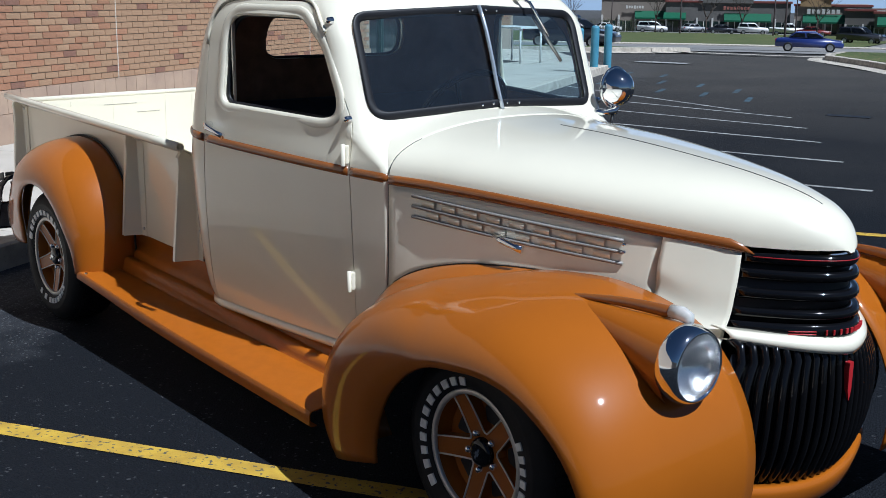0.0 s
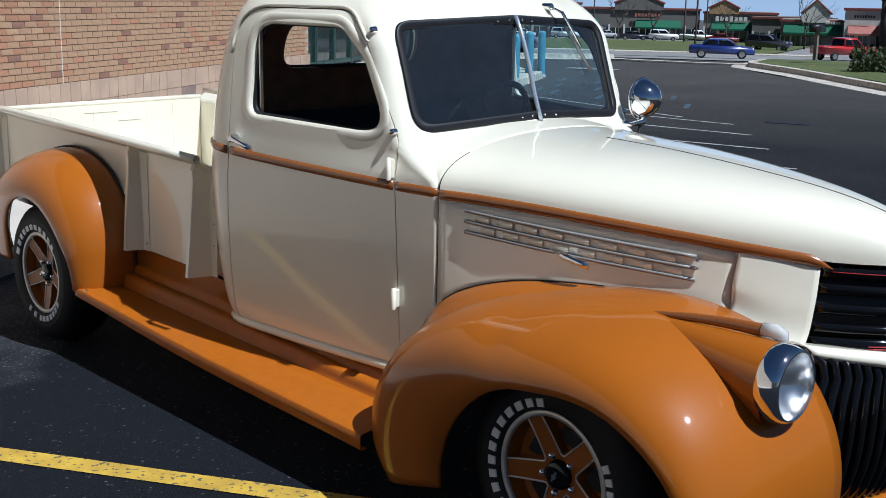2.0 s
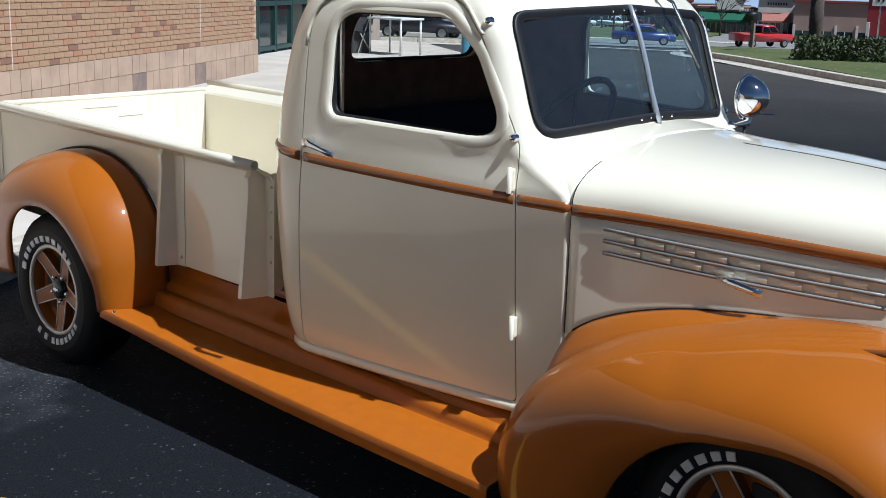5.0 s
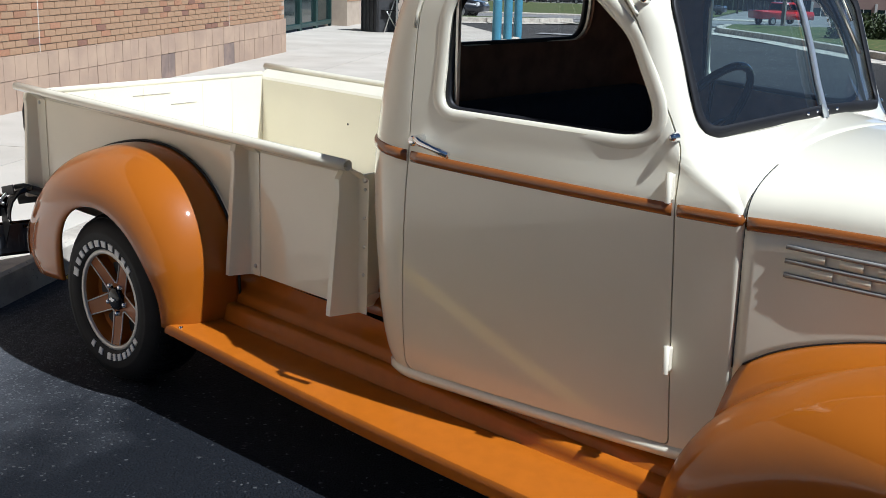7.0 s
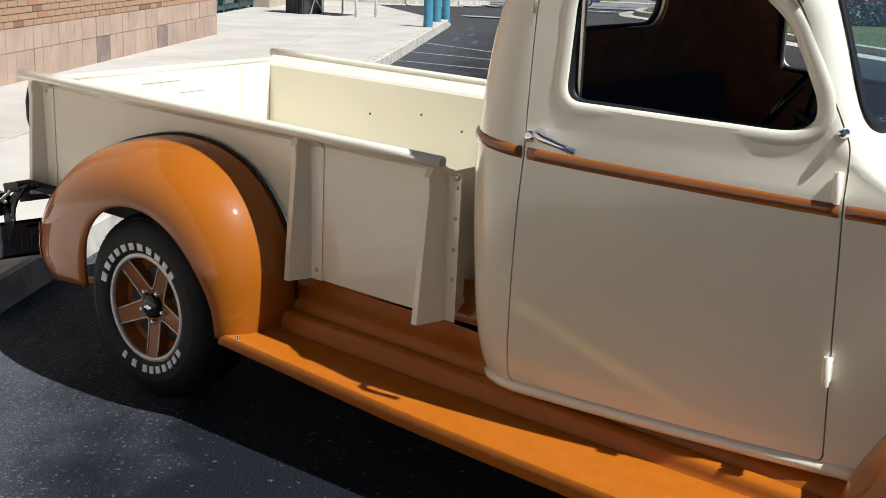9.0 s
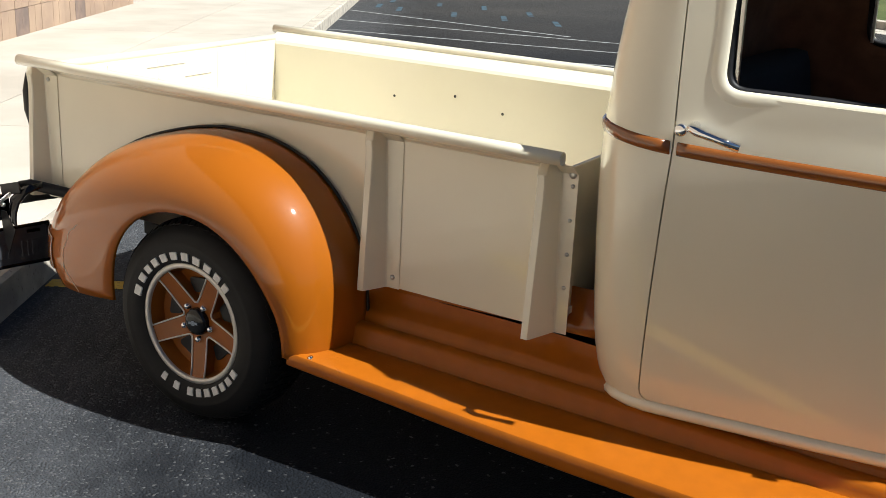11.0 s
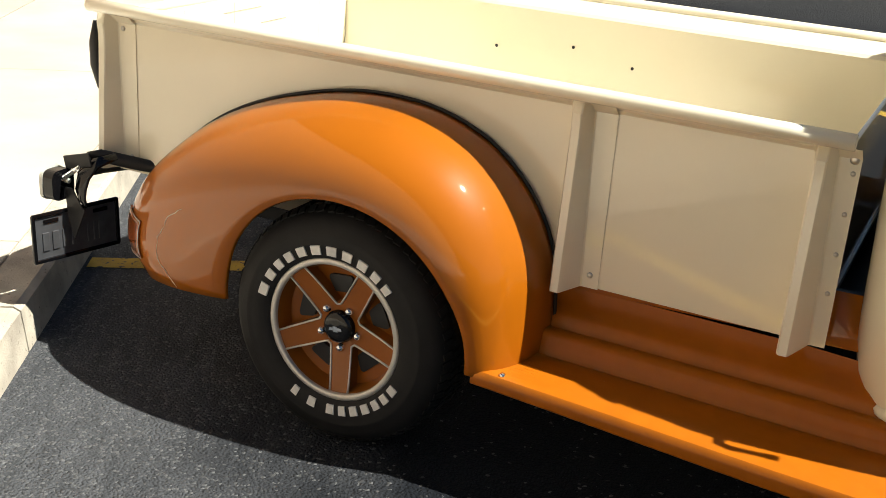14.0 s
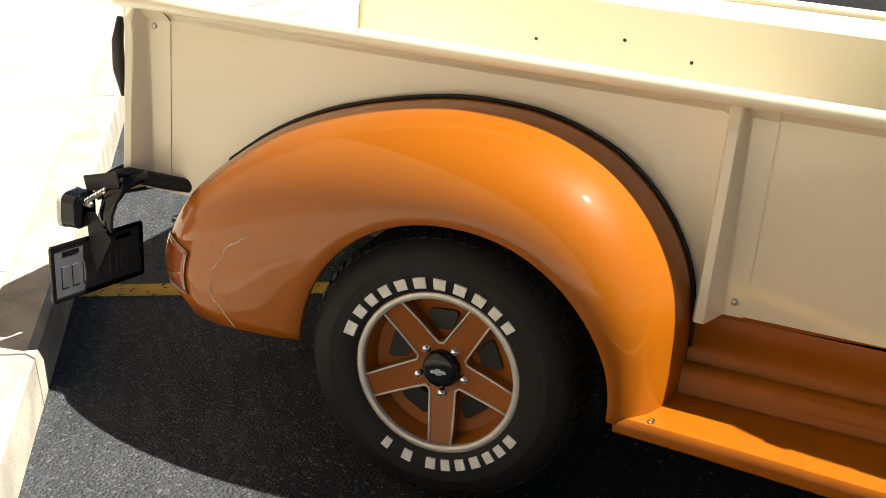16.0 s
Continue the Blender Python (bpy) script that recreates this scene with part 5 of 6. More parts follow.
LOW_BACK = 0.135
for k in range(-11, 12):
    f = k / 11.4
    w, x0 = low_face(0, 0.665)
    path = [(x0 - 0.05 - LOW_BACK * abs(f) ** 1.9, w * f, 0.678 + 0.028 * abs(f)), (x0 - 0.012 - LOW_BACK * abs(f) ** 1.9, w * f, 0.667 + 0.026 * abs(f))]
    end = 0.245 + 0.045 * f * f
    for i in range(15):
        z = 0.650 + (end - 0.650) * i / 14
        w, x0 = low_face(0, z)
        path.append((x0 - LOW_BACK * abs(f) ** 1.9 - 0.02 * max(0.0, (i - 12) / 2) ** 2, w * f, z))
    part("lower_bar", tube_bm(path, 0.0150, 10, squash=0.75, up=(1, 0, 0)), BLACK_GLOSS, grille, "black vertical grille bar")
rows = []
for k in range(-14, 15):
    f = k / 14
    rows.append([(low_face(0, z)[1] - LOW_BACK * abs(f) ** 1.9 - 0.02, low_face(0, z)[0] * f, z) for z in (0.67, 0.57, 0.47, 0.38, 0.31, 0.255)])
part("grille_backing", thick(grid_bm(rows), 0.003), BLACK_SATIN, grille, "black grille backing")
part("grille_badge", prism_bm(rounded([(-0.011, 0.632, 0.004), (0.011, 0.632, 0.004), (0.009, 0.545, 0.01), (0.0, 0.505, 0.003), (-0.009, 0.545, 0.01)], 3), 3.900, 3.916, "x"), RED, grille, "red enamel badge", smooth=False)
part("front_valance", thick(grid_bm([[(x - 0.115 * (abs(k) / 10) ** 1.9, 0.042 * k, z + 0.045 * (k / 10) ** 2) for x, z in ((3.835, 0.252), (3.858, 0.244), (3.862, 0.225), (3.845, 0.17), (3.80, 0.13))] for k in range(-10, 11)]), 0.006), ORANGE, truck, "orange front valance")

# the nose, all that stands ahead of the cowl but the wheels, is four and a half per cent longer than its drawing
for o in truck.children_recursive:
    if o.type == "MESH" and o.name.split(".")[0] != "wheel" and (o.parent is None or o.parent.name.split(".")[0] != "wheel"):
        for v in o.data.vertices:
            if v.co.x > 2.53 and o.parent != bed:
                v.co.x += 0.045 * (v.co.x - 2.53)

before_tail = set(truck.children)
# ---- tail: bracket, lamp, plate, strap ----
for s in (-1, 1):
    part("bumper_arm", tube_bm([(-0.60, s * 0.50, 0.555), (-0.86, s * 0.56, 0.565), (-0.97, s * 0.63, 0.545), (-1.00, s * 0.70, 0.53)], [0.028, 0.030, 0.032, 0.022], 8, squash=0.5), BLACK_SATIN, truck, "black bumper bracket")
part("bumper_bar", tube_bm([(-0.985, -0.66, 0.555), (-1.005, -0.3, 0.56), (-1.005, 0.3, 0.56), (-0.985, 0.66, 0.555)], 0.030, 8, squash=0.5), BLACK_SATIN, truck, "black rear bar")
arm = part("lamp_arm", tube_bm([(-0.60, -0.55, 0.525), (-0.70, -0.60, 0.560), (-0.80, -0.68, 0.590), (-0.87, -0.735, 0.612), (-0.90, -0.76, 0.61)], [0.014, 0.018, 0.021, 0.020, 0.014], 10, squash=0.6), BLACK_SATIN, truck, "black curved lamp bracket")
part("mount_plate", box_bm(0.105, 0.008, 0.042, (-0.915, -0.785, 0.598), 0.002, turn=Matrix.Rotation(radians(-14), 4, "Y")), BLACK_SATIN, arm, "black mounting strip", smooth=False)
part("hook", tube_bm([(-0.82, -0.72, 0.615), (-0.862, -0.765, 0.597), (-0.888, -0.790, 0.558), (-0.894, -0.80, 0.515), (-0.888, -0.802, 0.485), (-0.876, -0.80, 0.460)], [0.018, 0.026, 0.027, 0.022, 0.015, 0.004], 10, squash=0.45, up=(1, 0, 0)), BLACK_GLOSS, arm, "curved black guard")
part("plate_arm", prism_bm([(-0.955, 0.515), (-0.925, 0.515), (-0.880, 0.448), (-0.925, 0.352), (-0.945, 0.420)], -0.806, -0.802), BLACK_SATIN, arm, "black plate bracket", smooth=False)
coil = [(-0.958 + 0.072 * k / 60, -0.812 + 0.007 * math.cos(k * 0.9), 0.540 + 0.048 * k / 60 + 0.007 * math.sin(k * 0.9)) for k in range(61)]
part("cable_spring", tube_bm(coil, 0.0022, 5), STEEL, arm, "small steel spring")
lamp_out = rounded([(-0.045, -0.047, 0.03), (0.045, -0.047, 0.03), (0.045, 0.047, 0.03), (-0.045, 0.047, 0.03)], 6)
lamp = part("tail_lamp", prism_bm([(-0.812 + a, 0.524 + b) for a, b in lamp_out], -0.992, -0.952, "x"), BLACK_GLOSS, truck, "black rounded tail lamp with pale rim", smooth=False)
part("tail_lens", prism_bm([(-0.812 + a * 1.04, 0.524 + b * 1.04) for a, b in lamp_out], -1.003, -0.991, "x"), material("pale_lamp_rim", (0.55, 0.56, 0.52), 0.2, coat=0.6, vary=0.1, scale=40), lamp, "pale grey lamp rim", smooth=False)
part("lamp_nut", lathe_bm([(0.009, 0.0), (0.009, 0.012), (0.005, 0.016), (0.001, 0.016)], 8, "x", (-0.952, -0.80, 0.535)), STEEL, lamp)
PLATE = material("plate_back_metal", (0.13, 0.135, 0.15), 0.36, 0.55, vary=0.25, scale=20, bump=0.05)
pa, pb = Vector((-0.984, -0.908, 0.367)), Vector((-0.912, -0.640, 0.370))
along = (pb - pa).normalized()
pm = Matrix.Translation((pa + pb) / 2) @ along.to_track_quat("X", "Z").to_matrix().to_4x4()
plate = part("licence_plate", box_bm(0.285, 0.003, 0.146, (0, 0, 0), 0.0), PLATE, truck, "grey metal plate seen from behind in a black frame", smooth=False)
plate.matrix_basis = pm
for sx, sz, x, z in ((0.295, 0.012, 0, 0.073), (0.295, 0.012, 0, -0.073), (0.012, 0.150, -0.144, 0), (0.012, 0.150, 0.144, 0)):
    part("plate_frame", box_bm(sx, 0.010, sz, (x, -0.003, z), 0.003), BLACK_GLOSS, plate, "black plate frame", smooth=False)
for x, wd in ((-0.105, 0.022), (-0.072, 0.022), (-0.038, 0.022), (-0.005, 0.024), (0.040, 0.008), (0.062, 0.008), (0.088, 0.024)):
    part("plate_bar", box_bm(wd, 0.004, 0.058, (x, -0.0032, -0.014), 0.0015), PLATE, plate, "embossed bar", smooth=False)
for x in (-0.085, 0.085):
    part("plate_slot", box_bm(0.05, 0.004, 0.012, (x, -0.003, 0.050), 0.001), BLACK_GLOSS, plate, smooth=False)
for s in (-1, 1):
    part("tail_strap", tube_bm([(-0.925, s * 0.668, 1.005), (-0.935, s * 0.670, 0.94), (-0.935, s * 0.668, 0.87), (-0.925, s * 0.662, 0.80)], [0.010, 0.017, 0.018, 0.010], 10, squash=0.7, up=(1, 0, 0)), BLACK_SATIN, truck, "black padded tailgate chain sleeve")


for o in set(truck.children) - before_tail:
    o.matrix_basis = Matrix.Translation((-0.075, 0.02, 0.01)) @ o.matrix_basis


# ---- entrance, street furniture ----
def lot_box(name, v, u, z, sv, su, sz, mat, parent=None, label="", bevel=0.01):
    bm = box_bm(sv, su, sz, (v, u, z), bevel)
    bmesh.ops.transform(bm, matrix=LOT, verts=bm.verts)
    return part(name, bm, mat, parent, label, smooth=False)


DARK_GREEN = material("green_door_frame", (0.018, 0.050, 0.045), 0.4, vary=0.2, scale=10)
SHOP_GLASS = material("shop_glass", (0.02, 0.035, 0.035), 0.06, spec=0.8, vary=0.3, scale=2)
entrance = thing("glass_entrance", "dark green framed glass entrance doors in a brick recess", "door")
for u0 in (16.05, 17.15, 18.25, 19.35):
    lot_box("glass_pane", -5.90, u0 + 0.55, 1.45, 0.02, 1.0, 2.5, SHOP_GLASS, entrance, "dark shop glass", 0)
    for uu in (u0 + 0.03, u0 + 1.05):
        lot_box("door_frame", -5.87, uu, 1.45, 0.07, 0.06, 2.6, DARK_GREEN, entrance, "dark green door frame")
    for z in (0.25, 1.15, 2.72):
        lot_box("door_rail", -5.87, u0 + 0.55, z, 0.07, 1.0, 0.09, DARK_GREEN, entrance, "dark green door rail")
lot_box("transom", -5.87, 18.25, 3.5, 0.1, 4.5, 1.5, DARK_GREEN, entrance, "dark green transom panel")

BIN = material("grey_bin_plastic", (0.05, 0.05, 0.052), 0.6, vary=0.2, scale=12, bump=0.05)
bin_ = thing("litter_bin", "dark grey ribbed litter bin beside the entrance", "bin")
bx, by = -13.71, 14.0
part("bin_body", prism_bm(rounded([(bx - 0.28, by - 0.28, 0.06), (bx + 0.28, by - 0.28, 0.06), (bx + 0.28, by + 0.28, 0.06), (bx - 0.28, by + 0.28, 0.06)], 4), 0.15, 0.95, "z"), BIN, bin_, smooth=False)
part("bin_lid", prism_bm(rounded([(bx - 0.31, by - 0.31, 0.08), (bx + 0.31, by - 0.31, 0.08), (bx + 0.31, by + 0.31, 0.08), (bx - 0.31, by + 0.31, 0.08)], 4), 0.95, 1.10, "z"), BLACK_SATIN, bin_, "black bin lid", smooth=False)
for k in range(5):
    part("bin_rib", box_bm(0.03, 0.60, 0.7, (bx - 0.22 + 0.11 * k, by, 0.52), 0.005), BIN, bin_, smooth=False)

WHITE_METAL = material("white_metal", (0.72, 0.72, 0.70), 0.45, vary=0.08, scale=9)
rack = thing("white_table", "white metal table and chair frame on the pavement", "table")
tx, ty = -12.83, 14.39
part("tabletop", box_bm(1.0, 0.7, 0.04, (tx, ty, 0.90), 0.01), WHITE_METAL, rack, smooth=False)
for dx in (-0.45, 0.45):
    for dy in (-0.3, 0.3):
        part("leg", tube_bm([(tx + dx, ty + dy, 0.15), (tx + dx, ty + dy, 0.90)], 0.022, 8), WHITE_METAL, rack)
chair = thing("folding_chair", "black folding chair beside a white table", "chair")
part("seat", box_bm(0.42, 0.42, 0.03, (tx - 0.7, ty - 0.4, 0.6), 0.01), BLACK_SATIN, chair, smooth=False)
part("backrest", box_bm(0.42, 0.03, 0.30, (tx - 0.7, ty - 0.2, 0.9), 0.01), BLACK_SATIN, chair, smooth=False)
for dx in (-0.19, 0.19):
    part("leg", tube_bm([(tx - 0.7 + dx, ty - 0.6, 0.15), (tx - 0.7 + dx, ty - 0.2, 1.05)], 0.014, 6), STEEL, chair)
    part("leg", tube_bm([(tx - 0.7 + dx, ty - 0.2, 0.15), (tx - 0.7 + dx, ty - 0.55, 0.6)], 0.014, 6), STEEL, chair)

BOLLARD = material("faded_blue_paint", (0.10, 0.30, 0.42), 0.5, color2=(0.07, 0.23, 0.33), scale=7, bump=0.05)
posts = None
for x, y in ((-10.0, 13.4), (-10.85, 14.75), (-11.4, 15.75)):
    m = pose(x, y, 0.0)
    if posts is None:
        posts = thing("bollard", "faded blue steel bollard at the pavement edge", "bollard", (x, y, 0), group="blue bollards")
        part("post", lathe_bm([(0.085, 0.0), (0.085, 0.93), (0.078, 0.965), (0.045, 0.985), (0.001, 0.99)], 20, "z"), BOLLARD, posts)
        part("collar", lathe_bm([(0.11, 0.0), (0.11, 0.05), (0.085, 0.07)], 20, "z"), KERB, posts, "concrete foot")
    else:
        copy_thing(posts, m)

# storm drain
drain = tagged(part("storm_drain", box_bm(0.60, 0.22, 0.02, (0, 0, 0.0), 0.004), BLACK_SATIN, smooth=False), "dark iron storm drain grate in the asphalt", "drain", kind="structure")
drain.matrix_basis = pose(-3.14, 11.71, 0.0, 0, 0, 20)

# ---- road, lawns, far kerbs ----
def strip(name, pts, width, z, mat, label, category):
    """A paved strip along a line that follows the ground."""
    rows = []
    for i, p in enumerate(pts):
        a, b = Vector(pts[max(0, i - 1)]), Vector(pts[min(len(pts) - 1, i + 1)])
        d = (b - a).normalized()
        n = Vector((-d.y, d.x))
        rows.append([(p[0] + n.x * w, p[1] + n.y * w, land(p[0] + n.x * w, p[1] + n.y * w) + z) for w in (-width / 2, 0, width / 2)])
    bm = tidy(grid_bm(rows))
    for f in bm.faces:
        if f.normal.z < 0:
            f.normal_flip()
    return tagged(part(name, bm, mat, smooth=False), label, category, kind="structure")


rows = []
for d in (44, 52, 62, 72, 82, 92, 100, 108):
    rows.append([(4 + d * math.cos(radians(a)), -3 + d * math.sin(radians(a))) for a in range(84, 172, 4)])
bm = tidy(grid_bm([[(x, y, land(x, y) + 0.03) for x, y in r] for r in rows]))
for f in bm.faces:
    if f.normal.z < 0:
        f.normal_flip()
tagged(part("road", bm, ROAD_OLD, smooth=False), "worn grey road beyond the car park", "road", kind="structure")
LOT_EDGES = ([(-22.5, 19.0), (-20.4, 21.2), (-18.5, 23.1), (-17.7, 24.6), (-17.9, 26.4), (-19.4, 28.6), (-24.0, 32.0)],
             [(-13.6, 28.4), (-12.7, 26.2), (-11.8, 24.7), (-8.6, 21.75), (-5.9, 19.45), (-4.4, 18.2), (-0.3, 15.2), (8.1, 10.6)])
bm = bmesh.new()
for edge in LOT_EDGES:
    for a, b in zip(edge, edge[1:]):
        a, b = Vector((*a, 0)), Vector((*b, 0))
        d = (b - a).normalized()
        n = Vector((-d.y, d.x, 0))
        k = int((b - a).length / 1.5) + 1
        for i in range(k):
            p, q = a + (b - a) * i / k + d * 0.01, a + (b - a) * (i + 1) / k - d * 0.01
            rws = [[e + n * w + Vector((0, 0, zz + land(e.x, e.y))) for w, zz in ((-0.45, 0.005), (-0.02, 0.02), (0.0, 0.14), (0.14, 0.15), (0.16, -0.05))] for e in (p, q)]
            grid_bm(rws, bm=bm)
tagged(part("far_kerb", tidy(bm, 1e-5), KERB, smooth=False), "pale kerb and gutter at the edge of the car park", "kerb", kind="structure")
strip("driveway_gutter", [(-17.9, 26.0), (-16.0, 25.6), (-14.2, 25.9), (-12.9, 26.6)], 0.45, 0.03, KERB, "pale concrete gutter across the driveway mouth", "gutter")


def lawn(name, outline, z, label):
    bm = bmesh.new()
    vs = [bm.verts.new((x, y, land(x, y) + z)) for x, y in outline]
    bm.faces.new(vs)
    bmesh.ops.triangulate(bm, faces=bm.faces)
    bmesh.ops.subdivide_edges(bm, edges=bm.edges[:], cuts=5, use_grid_fill=True)
    for v in bm.verts:
        v.co.z = land(v.co.x, v.co.y) + z + 0.04 * noise.noise(v.co * 0.3)
    bmesh.ops.recalc_face_normals(bm, faces=bm.faces)
    for f in bm.faces:
        if f.normal.z < 0:
            f.normal_flip()
    return tagged(part(name, bm, GRASS), label, "lawn", kind="structure")


lawn("near_lawn", [(-13.4, 28.6), (-12.5, 26.35), (-11.6, 24.85), (-8.45, 21.95), (-5.75, 19.65), (-4.25, 18.4), (-0.2, 15.4), (8.2, 10.8), (20.54, 41.68), (-2.43, 54.0), (-9.0, 47.0), (-12.5, 36.0)], 0.14, "short grass verge behind a kerb")
arc = [(4 + d * math.cos(radians(a)), -3 + d * math.sin(radians(a))) for d, angles in ((106, range(160, 116, -4)), (181, range(118, 164, 4))) for a in angles]
lawn("far_lawn", arc, 0.14, "sunlit green lawn across the road")
lawn("verge", [(-22.7, 19.2), (-20.6, 21.4), (-18.7, 23.25), (-17.9, 24.65), (-18.1, 26.3), (-19.55, 28.45), (-24.1, 31.8), (-40.0, 36.0), (-42.0, 22.0)], 0.13, "narrow grass verge beside the road")
rows = []
for d in (106, 130, 160, 182, 240):
    rows.append([(4 + d * math.cos(radians(a)), -3 + d * math.sin(radians(a))) for a in range(84, 172, 4)])
bm = tidy(grid_bm([[(x, y, land(x, y) + 0.05) for x, y in r] for r in rows]))
for f in bm.faces:
    if f.normal.z < 0:
        f.normal_flip()
tagged(part("store_car_park", bm, ROAD_OLD, smooth=False), "grey car park in front of the stores", "car park", kind="structure")
# pale kerb along the near side of the far lawn
bm = tube_bm([(4 + 105.8 * math.cos(radians(a)), -3 + 105.8 * math.sin(radians(a)), land(4 + 105.8 * math.cos(radians(a)), -3 + 105.8 * math.sin(radians(a))) + 0.03) for a in range(117, 164, 2)], 0.16, 6)
tagged(part("road_kerb", bm, KERB, smooth=False), "pale concrete kerb of the lawn across the road", "kerb", kind="structure")


# ---- cars ----
CAR_GLASS = material("car_glass", (0.012, 0.014, 0.018), 0.05, spec=0.8)
CAR_PAINT = {}


def paint(name, color):
    if name not in CAR_PAINT:
        CAR_PAINT[name] = material("car_paint_" + name, color, 0.3, coat=0.8, vary=0.05, scale=3)
    return CAR_PAINT[name]


SHAPES = {
    "sedan": ([(-2.3, 0.35), (-2.35, 0.75), (-2.2, 0.92), (-1.35, 0.98), (1.0, 0.95), (2.15, 0.78), (2.32, 0.6), (2.3, 0.3)], [(-1.55, 0.95), (-0.95, 1.38), (0.35, 1.42), (1.15, 0.95)], 4.6),
    "van": ([(-2.4, 0.35), (-2.45, 1.0), (-2.35, 1.1), (1.3, 1.08), (2.2, 0.9), (2.4, 0.65), (2.38, 0.3)], [(-2.35, 1.05), (-2.15, 1.72), (0.5, 1.75), (1.55, 1.08)], 4.9),
    "suv": ([(-2.3, 0.4), (-2.35, 1.05), (-2.25, 1.12), (1.0, 1.1), (2.15, 1.02), (2.3, 0.8), (2.28, 0.35)], [(-2.25, 1.08), (-2.05, 1.72), (0.2, 1.75), (0.95, 1.08)], 4.6),
    "pickup": ([(-2.7, 0.5), (-2.75, 1.1), (-2.65, 1.15), (1.2, 1.12), (2.5, 1.05), (2.65, 0.8), (2.62, 0.4)], [(-0.75, 1.12), (-0.6, 1.75), (0.55, 1.78), (1.2, 1.12)], 5.3),
}


def car(kind, name, color_name, color, x, y, yaw, label, z=None):
    body, cabin, length = SHAPES[kind]
    c = thing(name, label, "car", (x, y, land(x, y) + 0.05 if z is None else z), yaw, group="parked cars")
    m = paint(color_name, color)
    b = prism_bm(rounded([(p[0], p[1], 0.12) for p in body], 4), -0.88, 0.88)
    bmesh.ops.bevel(b, geom=[e for e in b.edges if abs(e.verts[0].co.y - e.verts[1].co.y) < 1e-6], offset=0.06, segments=2, affect="EDGES")
    part("body", b, m, c)
    rows = []
    top = rounded([(p[0], p[1], 0.15) for p in cabin], 4)
    zs0, zs1 = cabin[0][1], max(p[1] for p in cabin)
    rows = [[(px, yy * (0.84 - 0.17 * (pz - zs0) / (zs1 - zs0)), pz) for px, pz in top] for yy in (-1, -0.97, 0.97, 1)]
    b = grid_bm(rows, close_v=True)
    for row in (rows[0], rows[-1]):
        b.faces.new([b.verts.new(p) for p in row])
    part("cabin", tidy(b), m, c)
    # side windows and screens, slightly proud of the cabin
    (x0, z0), (x1, z1), (x2, z2), (x3, z3) = cabin[0], cabin[1], cabin[2], cabin[-1]
    for s in (-1, 1):
        for f0, f1 in ((0.06, 0.47), (0.52, 0.95)):
            pts = []
            for f, g in ((f0, 0.12), (f1, 0.12), (f1, 0.82), (f0, 0.82)):
                lo, hi = x0 + (x3 - x0) * f, x1 + (x2 - x1) * f
                px, pz = lo + (hi - lo) * g, z0 + (z1 - z0) * g
                pts.append((px, s * (0.855 - 0.17 * g), pz))
            b = bmesh.new()
            b.faces.new([b.verts.new(p) for p in pts])
            bmesh.ops.solidify(b, geom=b.faces[:], thickness=0.01)
            part("side_window", b, CAR_GLASS, c, smooth=False)
    for (ax, az), (bx2, bz) in ((cabin[0], cabin[1]), (cabin[-1], cabin[-2])):
        out = -0.012 if ax < 0 else 0.012
        b = bmesh.new()
        b.faces.new([b.verts.new((ax + (bx2 - ax) * g + out, w, az + (bz - az) * g + 0.012)) for g, w in ((0.1, -0.70), (0.1, 0.70), (0.85, 0.60), (0.85, -0.60))])
        bmesh.ops.solidify(b, geom=b.faces[:], thickness=0.008)
        part("screen", b, CAR_GLASS, c, smooth=False)
    half = length / 2
    for wx in (-half * 0.62, half * 0.62):
        for s in (-1, 1):
            t = part("tyre", lathe_bm([(0.18, s * 0.02), (0.30, s * 0.02), (0.33, 0.0), (0.33, -s * 0.18), (0.2, -s * 0.2)], 24, "y", (wx, s * 0.88, 0.33)), RUBBER, c)
            part("hub", lathe_bm([(0.21, s * 0.025), (0.12, s * 0.035), (0.001, s * 0.035)], 16, "y", (wx, s * 0.88, 0.33)), STEEL, t)
    for s in (-1, 1):
        part("headlight", box_bm(0.10, 0.34, 0.14, (half - 0.10, s * 0.66, 0.70), 0.03), WHITE_METAL, c, smooth=False)
        part("tail_light", box_bm(0.08, 0.28, 0.16, (-half - 0.0, s * 0.68, 0.80), 0.02), RED, c, smooth=False)
    return c


WHITE_P, DARK_P = (0.75, 0.75, 0.74), (0.02, 0.022, 0.03)
car("sedan", "sedan", "blue", (0.02, 0.035, 0.16), -41.85, 70.16, 32.8, "dark blue sedan on the road")
car("sedan", "sedan", "black", (0.010, 0.010, 0.012), -35.5, 39.5, 22, "black sedan on the road beyond the bollards")
car("van", "minivan", "white", WHITE_P, -117.54, 142.35, 40.8, "white minivan parked before the stores")
car("sedan", "parked_sedan", "white", WHITE_P, -123.64, 138.35, 60.8, "white sedan parked before the stores")
car("suv", "parked_suv", "white", WHITE_P, -102.39, 147.96, 36.8, "white sport utility vehicle parked at the stores")
car("sedan", "parked_sedan", "dark", DARK_P, -107.16, 146.68, 40.8, "dark sedan parked before the stores")
car("pickup", "parked_pickup", "white", WHITE_P, -95.93, 147.59, 34.8, "white pickup parked before the stores")
car("sedan", "parked_sedan", "maroon", (0.16, 0.02, 0.02), -91.36, 147.31, 20.8, "maroon sedan parked before the stores")
car("suv", "parked_suv", "dark", DARK_P, -60.52, 108.21, 10.8, "dark sport utility vehicle near a driveway")
car("pickup", "parked_pickup", "red", (0.42, 0.02, 0.02), -39.5, 84.0, 68.8, "red pickup parked near the stores")
